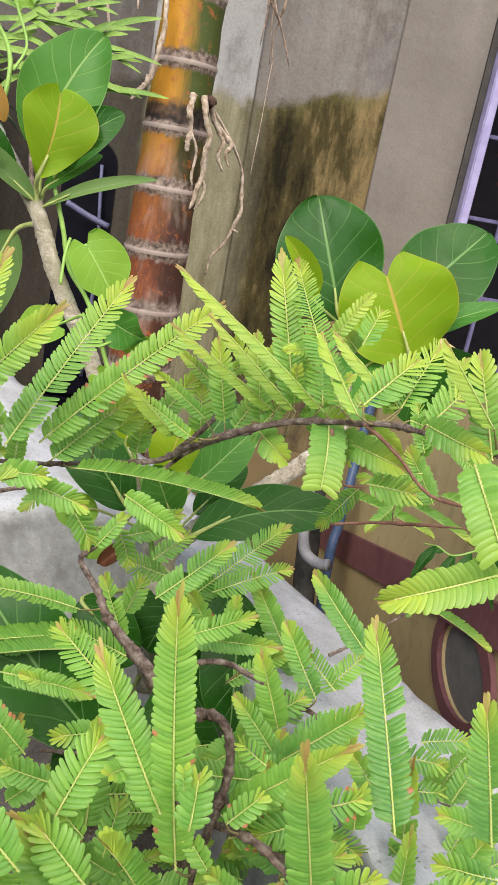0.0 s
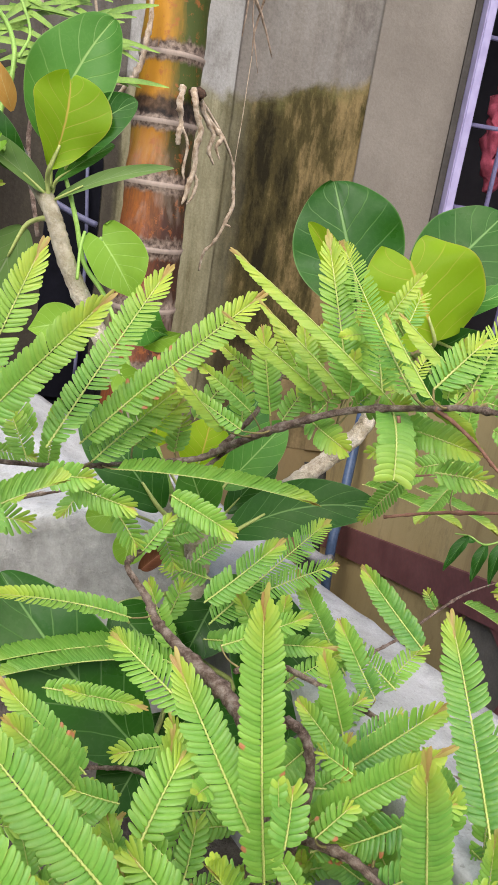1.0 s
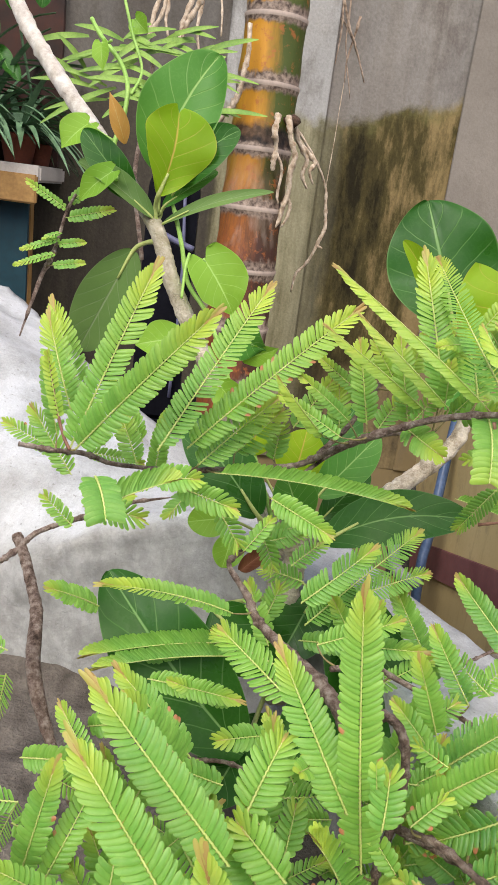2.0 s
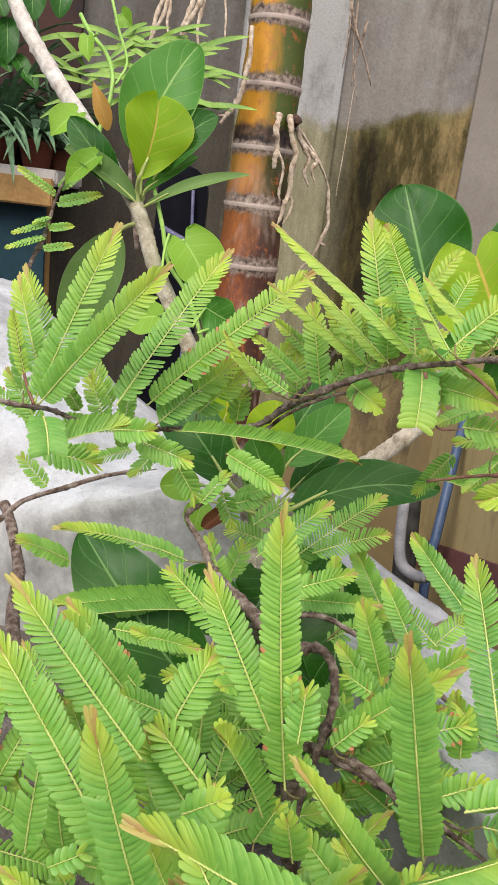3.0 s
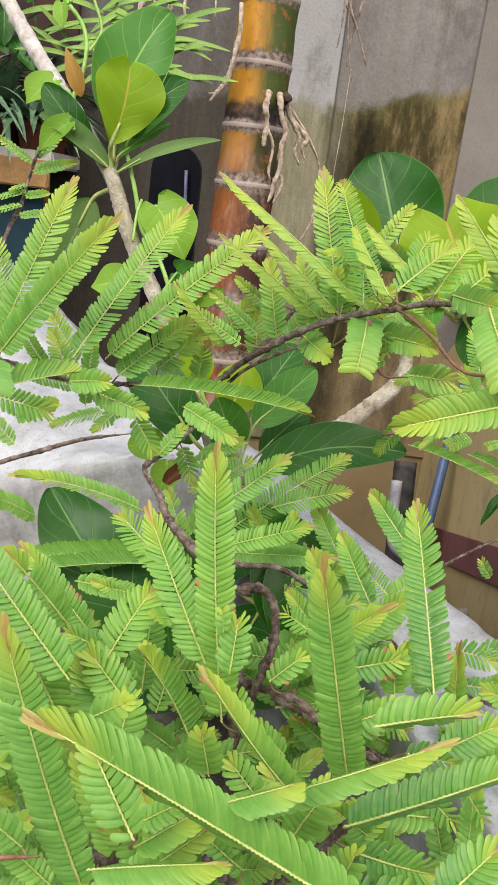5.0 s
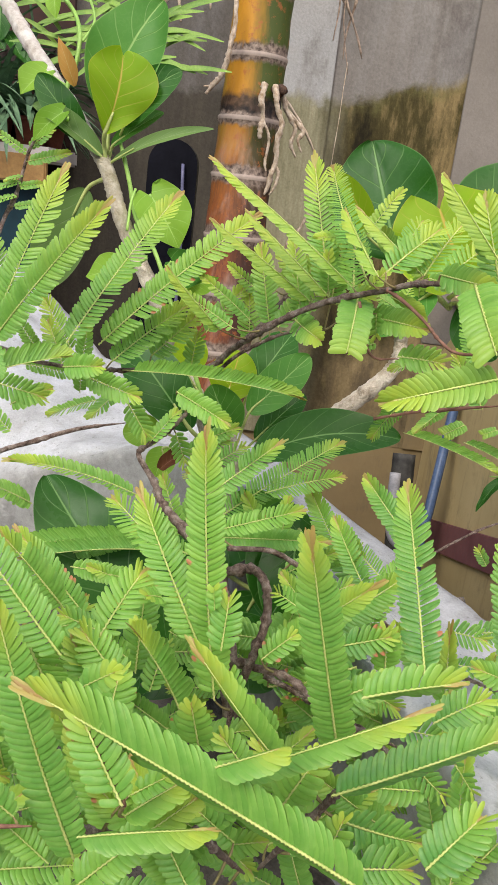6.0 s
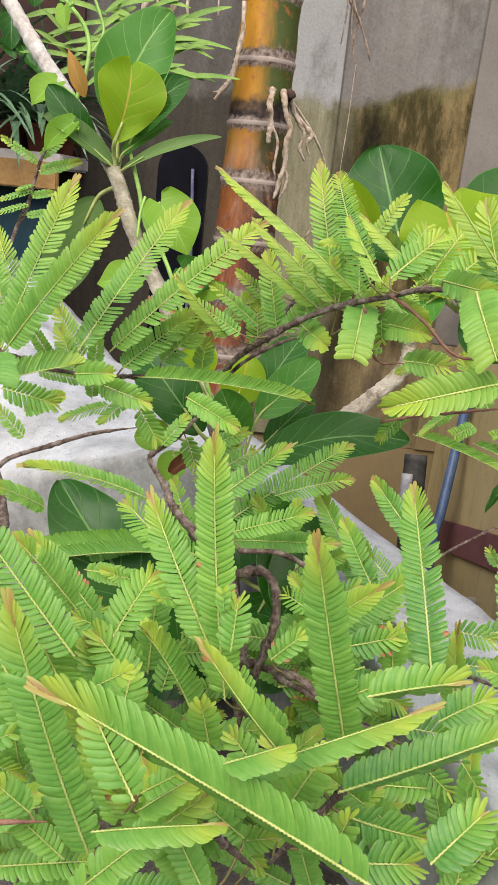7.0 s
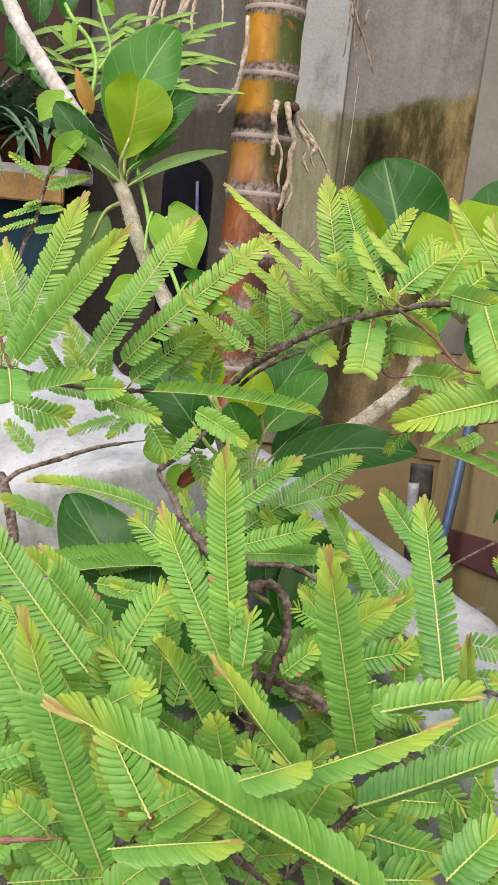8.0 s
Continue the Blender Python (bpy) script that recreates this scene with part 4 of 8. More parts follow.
def root_boss():
    """Dark fibrous knob at a joint, from which the roots spring."""
    bm = bmesh.new()
    bmesh.ops.create_icosphere(bm, subdivisions=3, radius=1.0)
    for v in bm.verts:
        v.co = Vector((v.co.x * 0.017, v.co.y * 0.018, v.co.z * 0.010))
        v.co += 0.006 * Vector(noise.noise_vector(v.co * 120)) + Vector((0.0098, 1.632, 1.5703)) - culm.location
    bm_part("root_boss", bm, M_BOSS, culm, "dark fibrous knob", True)


root_boss()



def shelf_unit():
    """Slab shelf on the left with a wooden front board, potted plants on it and a teal panel below."""
    th = empty_thing("plant_shelf", "concrete slab shelf with wooden front board and teal panel", "shelf", (-1.2, 2.3, 0.0))
    o = th.location
    for nm, a, m, bv in (
        ("slab", (-1.9, -0.60, 2.16, 2.44, 1.39, 1.432), M_SLAB, 0.006),
        ("front_board", (-1.9, -0.605, 2.135, 2.158, 1.335, 1.408), M_PLANK, 0.004),
        ("panel", (-1.88, -0.64, 2.20, 2.215, 0.02, 1.388), M_TEAL, 0.0),
        ("leg", (-0.70, -0.66, 2.30, 2.34, 0.0, 1.388), M_PLANK, 0.003),
        ("leg", (-1.86, -1.82, 2.30, 2.34, 0.0, 1.388), M_PLANK, 0.003),
    ):
        box(nm, a[0] - o.x, a[1] - o.x, a[2] - o.y, a[3] - o.y, a[4] - o.z, a[5] - o.z, m, th, bevel=bv)


shelf_unit()


def strap_plant(x, y, z, pot_r, pot_h, n, reach, seed):
    """A terracotta pot with arching dark strap leaves."""
    rnd = random.Random(seed)
    th = empty_thing("potted_plant", "dark strap-leaved plant in a terracotta pot on shelf", "potted plant", (x, y, z), "pots on the shelf")
    prof = [(0.0, 0.0), (0.72, 0.0), (0.95, 0.82), (1.06, 0.82), (1.06, 1.0), (0.92, 1.0), (0.90, 0.9), (0.0, 0.9)]
    sides, verts, faces = 20, [], []
    for r, h in prof:
        for k in range(sides):
            a = 2 * math.pi * k / sides
            verts.append((r * pot_r * math.cos(a), r * pot_r * math.sin(a), h * pot_h + 0.001))
    for i in range(len(prof) - 1):
        for k in range(sides):
            faces.append((i * sides + k, i * sides + (k + 1) % sides, (i + 1) * sides + (k + 1) % sides, (i + 1) * sides + k))
    mesh_part("pot", verts, faces, M_TERRA, th, "terracotta pot")
    for k in range(n):
        a, up = rnd.uniform(0, 2 * math.pi), rnd.uniform(0.5, 1.3)
        ln = reach * rnd.uniform(0.6, 1.1)
        w = rnd.uniform(0.010, 0.018)
        vs, fs = [], []
        for i in range(9):
            u = i / 8
            d = ln * (u * 0.75 if up > 0.9 else u * 0.95)
            h = pot_h * 0.9 + ln * (up * u - (0.55 + 0.5 * (1.3 - up)) * u * u)
            c = Vector((d * math.cos(a), d * math.sin(a), h))
            s = Vector((-math.sin(a), math.cos(a), 0)) * w * (1 - u) ** 0.6 * (0.4 + 1.2 * min(u * 3, 1)) / 1.6
            vs += [c - s + Vector((0, 0, 0.004)), c, c + s + Vector((0, 0, 0.004))]
        for i in range(8):
            fs += [(i * 3, i * 3 + 1, i * 3 + 4, i * 3 + 3), (i * 3 + 1, i * 3 + 2, i * 3 + 5, i * 3 + 4)]
        mesh_part("leaf", vs, fs, M_DARKLEAF, th)
    return th


for k in range(9):
    strap_plant(-0.69 - 0.115 * k, 2.27 + 0.04 * (k % 2), 1.432, 0.05, 0.075, 64, 0.24 + 0.10 * (k % 3), 40 + k)

# brick-red backing behind the pots
M_BRICKISH = simple_noise_mat("brick_red_wash", (0.018, 0.014, 0.012), (0.06, 0.024, 0.018), 9, 0.85, 0.4)
tag_structure(box("wall_panel_red", -1.95, -0.62, 2.425, 2.447, 1.436, 2.10, M_BRICKISH), "brick-red washed wall panel behind the pots", "wall panel")


def yard_chair():
    """Black moulded chair, narrowed to fit the camera's view: arched back, seat and four legs."""
    cx, cy = -0.222, 1.83
    th = empty_thing("chair", "black moulded plastic chair standing in the yard", "chair", (cx, cy, 0.0))
    bm = bmesh.new()
    outline = [(0.058, 0.9)] + [(0.058 * math.cos(math.pi * k / 12), 1.415 + 0.058 * math.sin(math.pi * k / 12)) for k in range(13)] + [(-0.058, 0.9)]
    rows = [[bm.verts.new((x, y + 0.08 * (z - 0.95), z)) for x, z in outline] for y in (-0.015, 0.015)]
    bm.faces.new(rows[0])
    bm.faces.new(rows[1][::-1])
    n = len(outline)
    for k in range(n):
        bm.faces.new((rows[0][k], rows[1][k], rows[1][(k + 1) % n], rows[0][(k + 1) % n]))
    bmesh.ops.recalc_face_normals(bm, faces=bm.faces)
    bm_part("backrest", bm, M_BLACK, th)
    box("seat", -0.09, 0.09, -0.02, 0.32, 0.86, 0.90, M_BLACK, th, bevel=0.012)
    for x in (-0.075, 0.075):
        for y in (0.0, 0.29):
            tube("leg", [(cx + x, cy + y, 0.86, 0.013), (cx + x * 1.1, cy + y, 0.45, 0.012), (cx + x * 1.2, cy + y, 0.0, 0.012)], M_BLACK, th)
    tube("trim_tube", [(cx + 0.034, cy - 0.026, 0.95, 0.004), (cx + 0.038, cy - 0.012, 1.2, 0.004), (cx + 0.025, cy + 0.012, 1.42, 0.004)], M_TUBE, th, "blue-grey edge tube")
    tube("brace_tube", [(-0.2561, 1.7850, 1.3333, 0.007), (-0.2095, 1.7850, 1.3131, 0.007), (-0.1628, 1.7850, 1.2974, 0.007)], M_TUBE, th, "blue-grey brace tube")


yard_chair()


M_MOULD = simple_noise_mat("wall_mould_dark", (0.010, 0.010, 0.010), (0.075, 0.072, 0.066), 22, 0.85, 0.5)


def pipes():
    a = tube("water_pipe", [(0.5859, 2.0615, 0.9681, 0.0135), (0.5674, 2.0208, 0.8386, 0.0135), (0.5476, 1.9643, 0.7262, 0.0135), (0.5280, 1.9089, 0.6174, 0.0135), (0.5085, 1.8547, 0.5123, 0.0135), (0.53, 1.80, 0.0, 0.0135)], M_BLUEPIPE, None, "", 14)
    tagged(a, "blue plastic water pipe running down to the yard", "pipe")
    th = empty_thing("drain_pipe", "grey drain elbow, dark tube standing for mould on ochre wall", "pipe", (0.36, 2.2, 0.0))
    # added dark tube stands in for the mould on the wall behind the elbow
    tube("pipe", [(0.4345, 1.8996, 0.7726, 0.0300), (0.4372, 1.8649, 0.6593, 0.0300), (0.4423, 1.8174, 0.5037, 0.0300), (0.4490, 1.7874, 0.3373, 0.0300), (0.40, 1.9, 0.0, 0.030)], M_MOULD, th, "", 14)
    tube("elbow", [(0.3993, 1.7897, 0.7552, 0.0140), (0.4010, 1.7588, 0.6542, 0.0140), (0.4134, 1.7428, 0.6017, 0.0150), (0.4440, 1.7175, 0.5875, 0.0150), (0.4669, 1.6994, 0.5968, 0.0150)], M_GREYPIPE, th, "grey plastic elbow", 14)


pipes()

# ================= the plants =================
M_REDTWIG = simple_noise_mat("reddish_twig", (0.13, 0.058, 0.040), (0.30, 0.155, 0.105), 90, 0.7, 0.4)

# fern-like plant standing behind the ficus
fern = empty_thing("fern_plant", "light green strap-leaved fern behind the ficus", "fern", (-0.15, 1.12, 0.85))


def strap(parent, base, tip, width):
    """A narrow arching leaf with a folded midline."""
    b, e, off = Vector(base), Vector(tip), parent.location
    t = (e - b).normalized()
    s = t.cross(Vector((0.2, -0.9, 0.4))).normalized()
    n = s.cross(t)
    vs, fs = [], []
    for i in range(9):
        u = i / 8
        c = b.lerp(e, u) + n * (0.10 * (e - b).length * math.sin(math.pi * u)) - off
        w = width / 2 * (math.sin(math.pi * (0.08 + 0.9 * u)) ** 0.6)
        vs += [c - s * w + n * w * 0.3, c, c + s * w + n * w * 0.3]
    for i in range(8):
        fs += [(i * 3, i * 3 + 1, i * 3 + 4, i * 3 + 3), (i * 3 + 1, i * 3 + 2, i * 3 + 5, i * 3 + 4)]
    return mesh_part("leaf", vs, fs, M_FERN, parent)


tube("stem", [(-0.2049, 1.1700, 1.5766, 0.0030), (-0.2076, 1.1600, 1.5088, 0.0030), (-0.2136, 1.1400, 1.4309, 0.0030), (-0.1926, 1.1200, 1.3235, 0.0030)], M_BARK, fern, "", 8)
strap(fern, (-0.1977, 1.1740, 1.5461), (-0.2893, 1.1530, 1.5459), 0.0094)
strap(fern, (-0.1819, 1.1919, 1.6046), (-0.1386, 1.1653, 1.5860), 0.0079)
strap(fern, (-0.2571, 1.1789, 1.5619), (-0.2994, 1.1551, 1.5525), 0.0076)
strap(fern, (-0.2620, 1.1673, 1.5241), (-0.3390, 1.1387, 1.4990), 0.0066)
strap(fern, (-0.2075, 1.1953, 1.6157), (-0.2576, 1.1603, 1.5698), 0.0091)
strap(fern, (-0.1555, 1.1958, 1.6173), (-0.2008, 1.1662, 1.5890), 0.0082)
strap(fern, (-0.1973, 1.1929, 1.6079), (-0.1229, 1.1795, 1.6323), 0.0072)
strap(fern, (-0.2454, 1.1926, 1.6068), (-0.2000, 1.1673, 1.5924), 0.0093)
strap(fern, (-0.2053, 1.1789, 1.5620), (-0.1526, 1.1600, 1.5687), 0.0093)
strap(fern, (-0.2252, 1.1880, 1.5919), (-0.3036, 1.1608, 1.5714), 0.0070)
strap(fern, (-0.1473, 1.1685, 1.5282), (-0.0791, 1.1456, 1.5217), 0.0075)
strap(fern, (-0.2150, 1.1992, 1.6284), (-0.2465, 1.1695, 1.5998), 0.0065)
strap(fern, (-0.2531, 1.1693, 1.5307), (-0.1748, 1.1480, 1.5295), 0.0091)
strap(fern, (-0.2749, 1.1710, 1.5363), (-0.3606, 1.1501, 1.5363), 0.0077)
strap(fern, (-0.1521, 1.1944, 1.6128), (-0.2144, 1.1687, 1.5970), 0.0074)
strap(fern, (-0.1554, 1.1825, 1.5737), (-0.2087, 1.1546, 1.5510), 0.0092)
strap(fern, (-0.1974, 1.1748, 1.5485), (-0.2578, 1.1461, 1.5233), 0.0063)
strap(fern, (-0.1984, 1.1676, 1.5251), (-0.1337, 1.1385, 1.4983), 0.0093)
strap(fern, (-0.2275, 1.1842, 1.5794), (-0.2848, 1.1497, 1.5348), 0.0092)
strap(fern, (-0.2488, 1.1910, 1.6016), (-0.3116, 1.1727, 1.6102), 0.0085)
strap(fern, (-0.1822, 1.1969, 1.6210), (-0.1250, 1.1747, 1.6167), 0.0072)
strap(fern, (-0.2194, 1.1642, 1.5140), (-0.1252, 1.1513, 1.5403), 0.0098)
strap(fern, (-0.1940, 1.1891, 1.5953), (-0.2519, 1.1598, 1.5681), 0.0065)
strap(fern, (-0.1709, 1.1824, 1.5734), (-0.0856, 1.1549, 1.5520), 0.0067)
strap(fern, (-0.2207, 1.1812, 1.5695), (-0.2898, 1.1558, 1.5550), 0.0091)
strap(fern, (-0.1756, 1.1765, 1.5541), (-0.0855, 1.1591, 1.5656), 0.0082)
strap(fern, (-0.1895, 1.1710, 1.5363), (-0.0957, 1.1455, 1.5211), 0.0098)
strap(fern, (-0.2483, 1.1920, 1.6049), (-0.1782, 1.1762, 1.6218), 0.0073)
strap(fern, (-0.2567, 1.1878, 1.5913), (-0.1691, 1.1670, 1.5915), 0.0074)
strap(fern, (-0.1946, 1.1743, 1.5469), (-0.2540, 1.1535, 1.5475), 0.0095)
strap(fern, (-0.1845, 1.1663, 1.5207), (-0.2476, 1.1479, 1.5291), 0.0068)
strap(fern, (-0.2352, 1.1687, 1.5288), (-0.1843, 1.1453, 1.5206), 0.0067)
strap(fern, (-0.1764, 1.1804, 1.5671), (-0.1046, 1.1621, 1.5754), 0.0089)
strap(fern, (-0.2955, 1.1910, 1.6015), (-0.3683, 1.1632, 1.5792), 0.0090)
strap(fern, (-0.2644, 1.1724, 1.5410), (-0.3463, 1.1557, 1.5547), 0.0062)
strap(fern, (-0.2773, 1.1861, 1.5856), (-0.3163, 1.1576, 1.5607), 0.0077)
strap(fern, (-0.2396, 1.1753, 1.5503), (-0.1922, 1.1490, 1.5327), 0.0060)
strap(fern, (-0.2371, 1.1889, 1.5948), (-0.1812, 1.1665, 1.5900), 0.0099)
strap(fern, (-0.2151, 1.1889, 1.5947), (-0.1424, 1.1645, 1.5833), 0.0098)
strap(fern, (-0.1730, 1.1863, 1.5861), (-0.0942, 1.1708, 1.6040), 0.0079)
strap(fern, (-0.2729, 1.1839, 1.5786), (-0.3235, 1.1585, 1.5636), 0.0084)
strap(fern, (-0.2363, 1.1673, 1.5242), (-0.2620, 1.1385, 1.4984), 0.0073)
strap(fern, (-0.1622, 1.1815, 1.5707), (-0.0614, 1.1594, 1.5668), 0.0072)
strap(fern, (-0.1505, 1.1884, 1.5933), (-0.0684, 1.1766, 1.6231), 0.0090)
strap(fern, (-0.2532, 1.1893, 1.5960), (-0.1809, 1.1586, 1.5641), 0.0080)
strap(fern, (-0.2521, 1.1814, 1.5702), (-0.1837, 1.1540, 1.5489), 0.0070)
strap(fern, (-0.1448, 1.1657, 1.5188), (-0.0448, 1.1367, 1.5268), 0.0080)
strap(fern, (-0.3002, 1.1730, 1.5427), (-0.3383, 1.1490, 1.5669), 0.0080)
strap(fern, (-0.2518, 1.1724, 1.5407), (-0.3390, 1.1228, 1.4811), 0.0080)
strap(fern, (-0.1757, 1.1821, 1.5727), (-0.1252, 1.1612, 1.6068), 0.0080)
strap(fern, (-0.1491, 1.1761, 1.5528), (-0.0931, 1.1498, 1.5696), 0.0080)
strap(fern, (-0.1530, 1.1853, 1.5830), (-0.1080, 1.1573, 1.5939), 0.0080)
strap(fern, (-0.2942, 1.1779, 1.5588), (-0.3301, 1.1573, 1.5939), 0.0080)

# banyan-leaved ficus with pale stems, three leaf clusters
ficus = empty_thing("ficus_tree", "ficus with pale bark and broad leathery leaves", "ficus tree", (0.0, 0.78, 0.84))
tube("branch", [(-0.4083, 1.1313, 1.6801, 0.0085), (-0.3769, 1.0968, 1.6355, 0.0088), (-0.3381, 1.0487, 1.5809, 0.0090), (-0.2850, 0.9850, 1.5242, 0.0092), (-0.2462, 0.9450, 1.4856, 0.0092), (-0.2130, 0.9120, 1.4530, 0.009), (-0.1809, 0.8840, 1.4193, 0.0086)], M_PALE, ficus, "whitish bark", 12, 10, 0.1, 1, 0.12)
tube("stem", [(-0.1825, 0.8850, 1.4210, 0.0077), (-0.1640, 0.8680, 1.4003, 0.0077), (-0.1476, 0.8530, 1.3811, 0.0081), (-0.1380, 0.8480, 1.3606, 0.0083), (-0.1286, 0.8450, 1.3363, 0.0088), (-0.1108, 0.8380, 1.3030, 0.0088), (-0.0863, 0.8280, 1.2630, 0.0090), (-0.0679, 0.8220, 1.2297, 0.0092), (-0.0428, 0.8120, 1.1860, 0.0095), (-0.0172, 0.8000, 1.1392, 0.0099), (0.0034, 0.7800, 1.1010, 0.0103), (0.0171, 0.7550, 1.0580, 0.0108), (0.0220, 0.7250, 1.0110, 0.0117), (0.0303, 0.7000, 0.9431, 0.0126)], M_STEM, ficus, "grey-brown stem with leaf scars", 14, 10, 0.05, 5, 0.08)
tube("stem", [(0.1894, 0.8120, 1.2679, 0.0060), (0.1921, 0.8120, 1.2435, 0.0068), (0.1933, 0.8100, 1.2188, 0.0080), (0.1844, 0.8060, 1.2008, 0.0088), (0.1658, 0.8020, 1.1804, 0.0092), (0.1433, 0.7980, 1.1600, 0.0094), (0.1214, 0.7920, 1.1428, 0.0096), (0.0923, 0.7800, 1.1214, 0.0098), (0.0571, 0.7550, 1.1059, 0.0100), (0.0299, 0.7250, 1.0908, 0.0100), (0.0213, 0.7050, 1.0594, 0.0100)], M_STEM, ficus, "", 12, 10, 0.1, 2, 0.12)
tube("stem", [(0.0153, 0.7160, 1.1419, 0.0105), (0.0218, 0.7100, 1.1263, 0.0105), (0.0260, 0.7050, 1.1101, 0.0105), (0.0257, 0.7000, 1.0922, 0.0105), (0.0229, 0.6950, 1.0638, 0.0105), (0.0216, 0.6950, 1.0122, 0.0105)], M_STEM, ficus, "", 12, 10, 0.1, 3, 0.12)
blade(ficus, (-0.1521, 0.8620, 1.4371), (-0.1023, 0.8800, 1.5530), 0.0793, 64, M_FICUS_MID, (-0.1484, 0.8560, 1.3970), cup=0.12, arch=0.05, wave=0.05, side=-0.05)
blade(ficus, (-0.1464, 0.8360, 1.4151), (-0.1346, 0.8500, 1.4973), 0.0729, 66, M_FICUS_YOUNG, (-0.1478, 0.8530, 1.3852), cup=0.18, lobes=0.06, wave=0.06, seed=3, side=0.03, shape=outline_broad)
blade(ficus, (-0.1301, 0.8520, 1.4246), (-0.0739, 0.8600, 1.4855), 0.0413, 71, M_FICUS, (-0.1472, 0.8570, 1.3943), cup=0.12, side=-0.06)
blade(ficus, (-0.1424, 0.8560, 1.4040), (-0.0919, 0.8720, 1.4441), 0.0188, 59, M_FICUS_MID, (-0.1478, 0.8530, 1.3852), cup=0.3, arch=0.06)
blade(ficus, (-0.1403, 0.8500, 1.3876), (-0.0332, 0.8450, 1.4313), 0.0144, 57, M_FICUS_DULL, (-0.1478, 0.8530, 1.3852), cup=0.22, arch=0.09)
blade(ficus, (-0.1530, 0.8500, 1.3922), (-0.2329, 0.8660, 1.4365), 0.0272, -45, M_FICUS_DULL, (-0.1478, 0.8530, 1.3852), cup=0.34, arch=0.07)
blade(ficus, (-0.1861, 0.8580, 1.4586), (-0.2034, 0.8500, 1.5038), 0.0177, -101, M_SHEATH, None, cup=0.3, shape=outline_lance)
blade(ficus, (-0.1742, 0.8620, 1.4067), (-0.2309, 0.8700, 1.4674), 0.0358, -72, M_FICUS, (-0.1546, 0.8560, 1.3965), cup=0.1)
blade(ficus, (-0.1714, 0.8680, 1.3556), (-0.2269, 0.8850, 1.2379), 0.0610, -108, M_FICUS_DULL, (-0.1458, 0.8460, 1.3692), cup=0.10, arch=0.06)
blade(ficus, (0.1847, 0.8850, 1.3199), (0.1418, 0.9350, 1.4445), 0.1203, -55, M_FICUS, (0.2559, 0.8800, 1.2698), cup=0.06, arch=0.03)
blade(ficus, (0.2462, 0.8900, 1.3356), (0.3497, 0.9500, 1.4387), 0.1028, 43, M_FICUS, (0.2789, 0.8800, 1.2880), cup=0.06, arch=0.03)
blade(ficus, (0.2545, 0.8320, 1.3018), (0.2087, 0.8620, 1.3946), 0.1249, -63, M_FICUS_YOUNG, (0.2644, 0.8800, 1.2708), cup=0.10, lobes=0.2, wave=0.06, shape=outline_notch)
blade(ficus, (0.1421, 0.8450, 1.3426), (0.0993, 0.8220, 1.4019), 0.0254, -102, M_FICUS_YOUNG, (0.2527, 0.8800, 1.2694), cup=0.3, side=0.05)
blade(ficus, (0.2596, 0.8650, 1.3132), (0.3479, 0.8450, 1.3686), 0.0297, 49, M_FICUS_MID, (0.2829, 0.8800, 1.2853), cup=0.15)
blade(ficus, (0.2651, 0.8583, 1.2983), (0.3477, 0.8002, 1.2937), 0.0604, 103, M_FICUS, (0.2483, 0.8767, 1.2817), cup=0.1)
blade(ficus, (0.2236, 0.8408, 1.2898), (0.1658, 0.8115, 1.2395), 0.0537, -27, M_FICUS_MID, (0.2424, 0.8763, 1.2777), cup=0.1)
blade(ficus, (0.2619, 0.8722, 1.2750), (0.3071, 0.8466, 1.2225), 0.0507, 95, M_FICUS, (0.2522, 0.8743, 1.2764), cup=0.1)
blade(ficus, (0.0492, 0.7000, 1.1238), (0.1946, 0.7240, 1.1530), 0.0530, 50, M_FICUS, (0.0246, 0.7050, 1.1007), cup=0.08, arch=0.02, side=-0.09)
blade(ficus, (0.0398, 0.7120, 1.1651), (0.0940, 0.7450, 1.2223), 0.0414, 50, M_FICUS_MID, (0.0260, 0.7050, 1.1101), cup=0.12, arch=0.04)
blade(ficus, (0.0340, 0.7450, 1.1712), (0.0751, 0.7900, 1.2359), 0.0469, 37, M_FICUS, (0.0260, 0.7050, 1.1101), cup=0.10)
blade(ficus, (0.0493, 0.7350, 1.1307), (0.0955, 0.7700, 1.1755), 0.0312, 40, M_FICUS, (0.0260, 0.7050, 1.1101), cup=0.10)
blade(ficus, (0.0236, 0.6900, 1.1479), (0.0024, 0.6800, 1.1969), 0.0428, -100, M_FICUS_MID, (0.0260, 0.7050, 1.1101), cup=0.10)
blade(ficus, (0.0152, 0.7250, 1.1725), (0.0236, 0.7400, 1.2203), 0.0486, 29, M_FICUS_YOUNG, (0.0260, 0.7050, 1.1101), cup=0.08)
blade(ficus, (-0.0259, 0.7250, 1.1934), (-0.0257, 0.7350, 1.2345), 0.0357, 7, M_FICUS_YOUNG, (0.0079, 0.7150, 1.1474), cup=0.10)
blade(ficus, (-0.0151, 0.6900, 1.1475), (-0.0913, 0.7350, 1.2199), 0.0560, -44, M_FICUS, (0.0260, 0.7050, 1.1101), cup=0.08)
blade(ficus, (-0.0424, 0.6900, 1.1420), (-0.0786, 0.6800, 1.1385), 0.0326, -61, M_VINE, (0.0260, 0.7050, 1.1101), cup=0.15)
blade(ficus, (-0.0371, 0.6840, 1.1280), (-0.0427, 0.6700, 1.1014), 0.0291, -27, M_VINE, (0.0260, 0.7050, 1.1101), cup=0.15)
blade(ficus, (-0.0074, 0.5750, 0.9790), (-0.1414, 0.6450, 1.0997), 0.0858, -40, M_FICUS, None, cup=0.07, arch=0.04, side=-0.03)
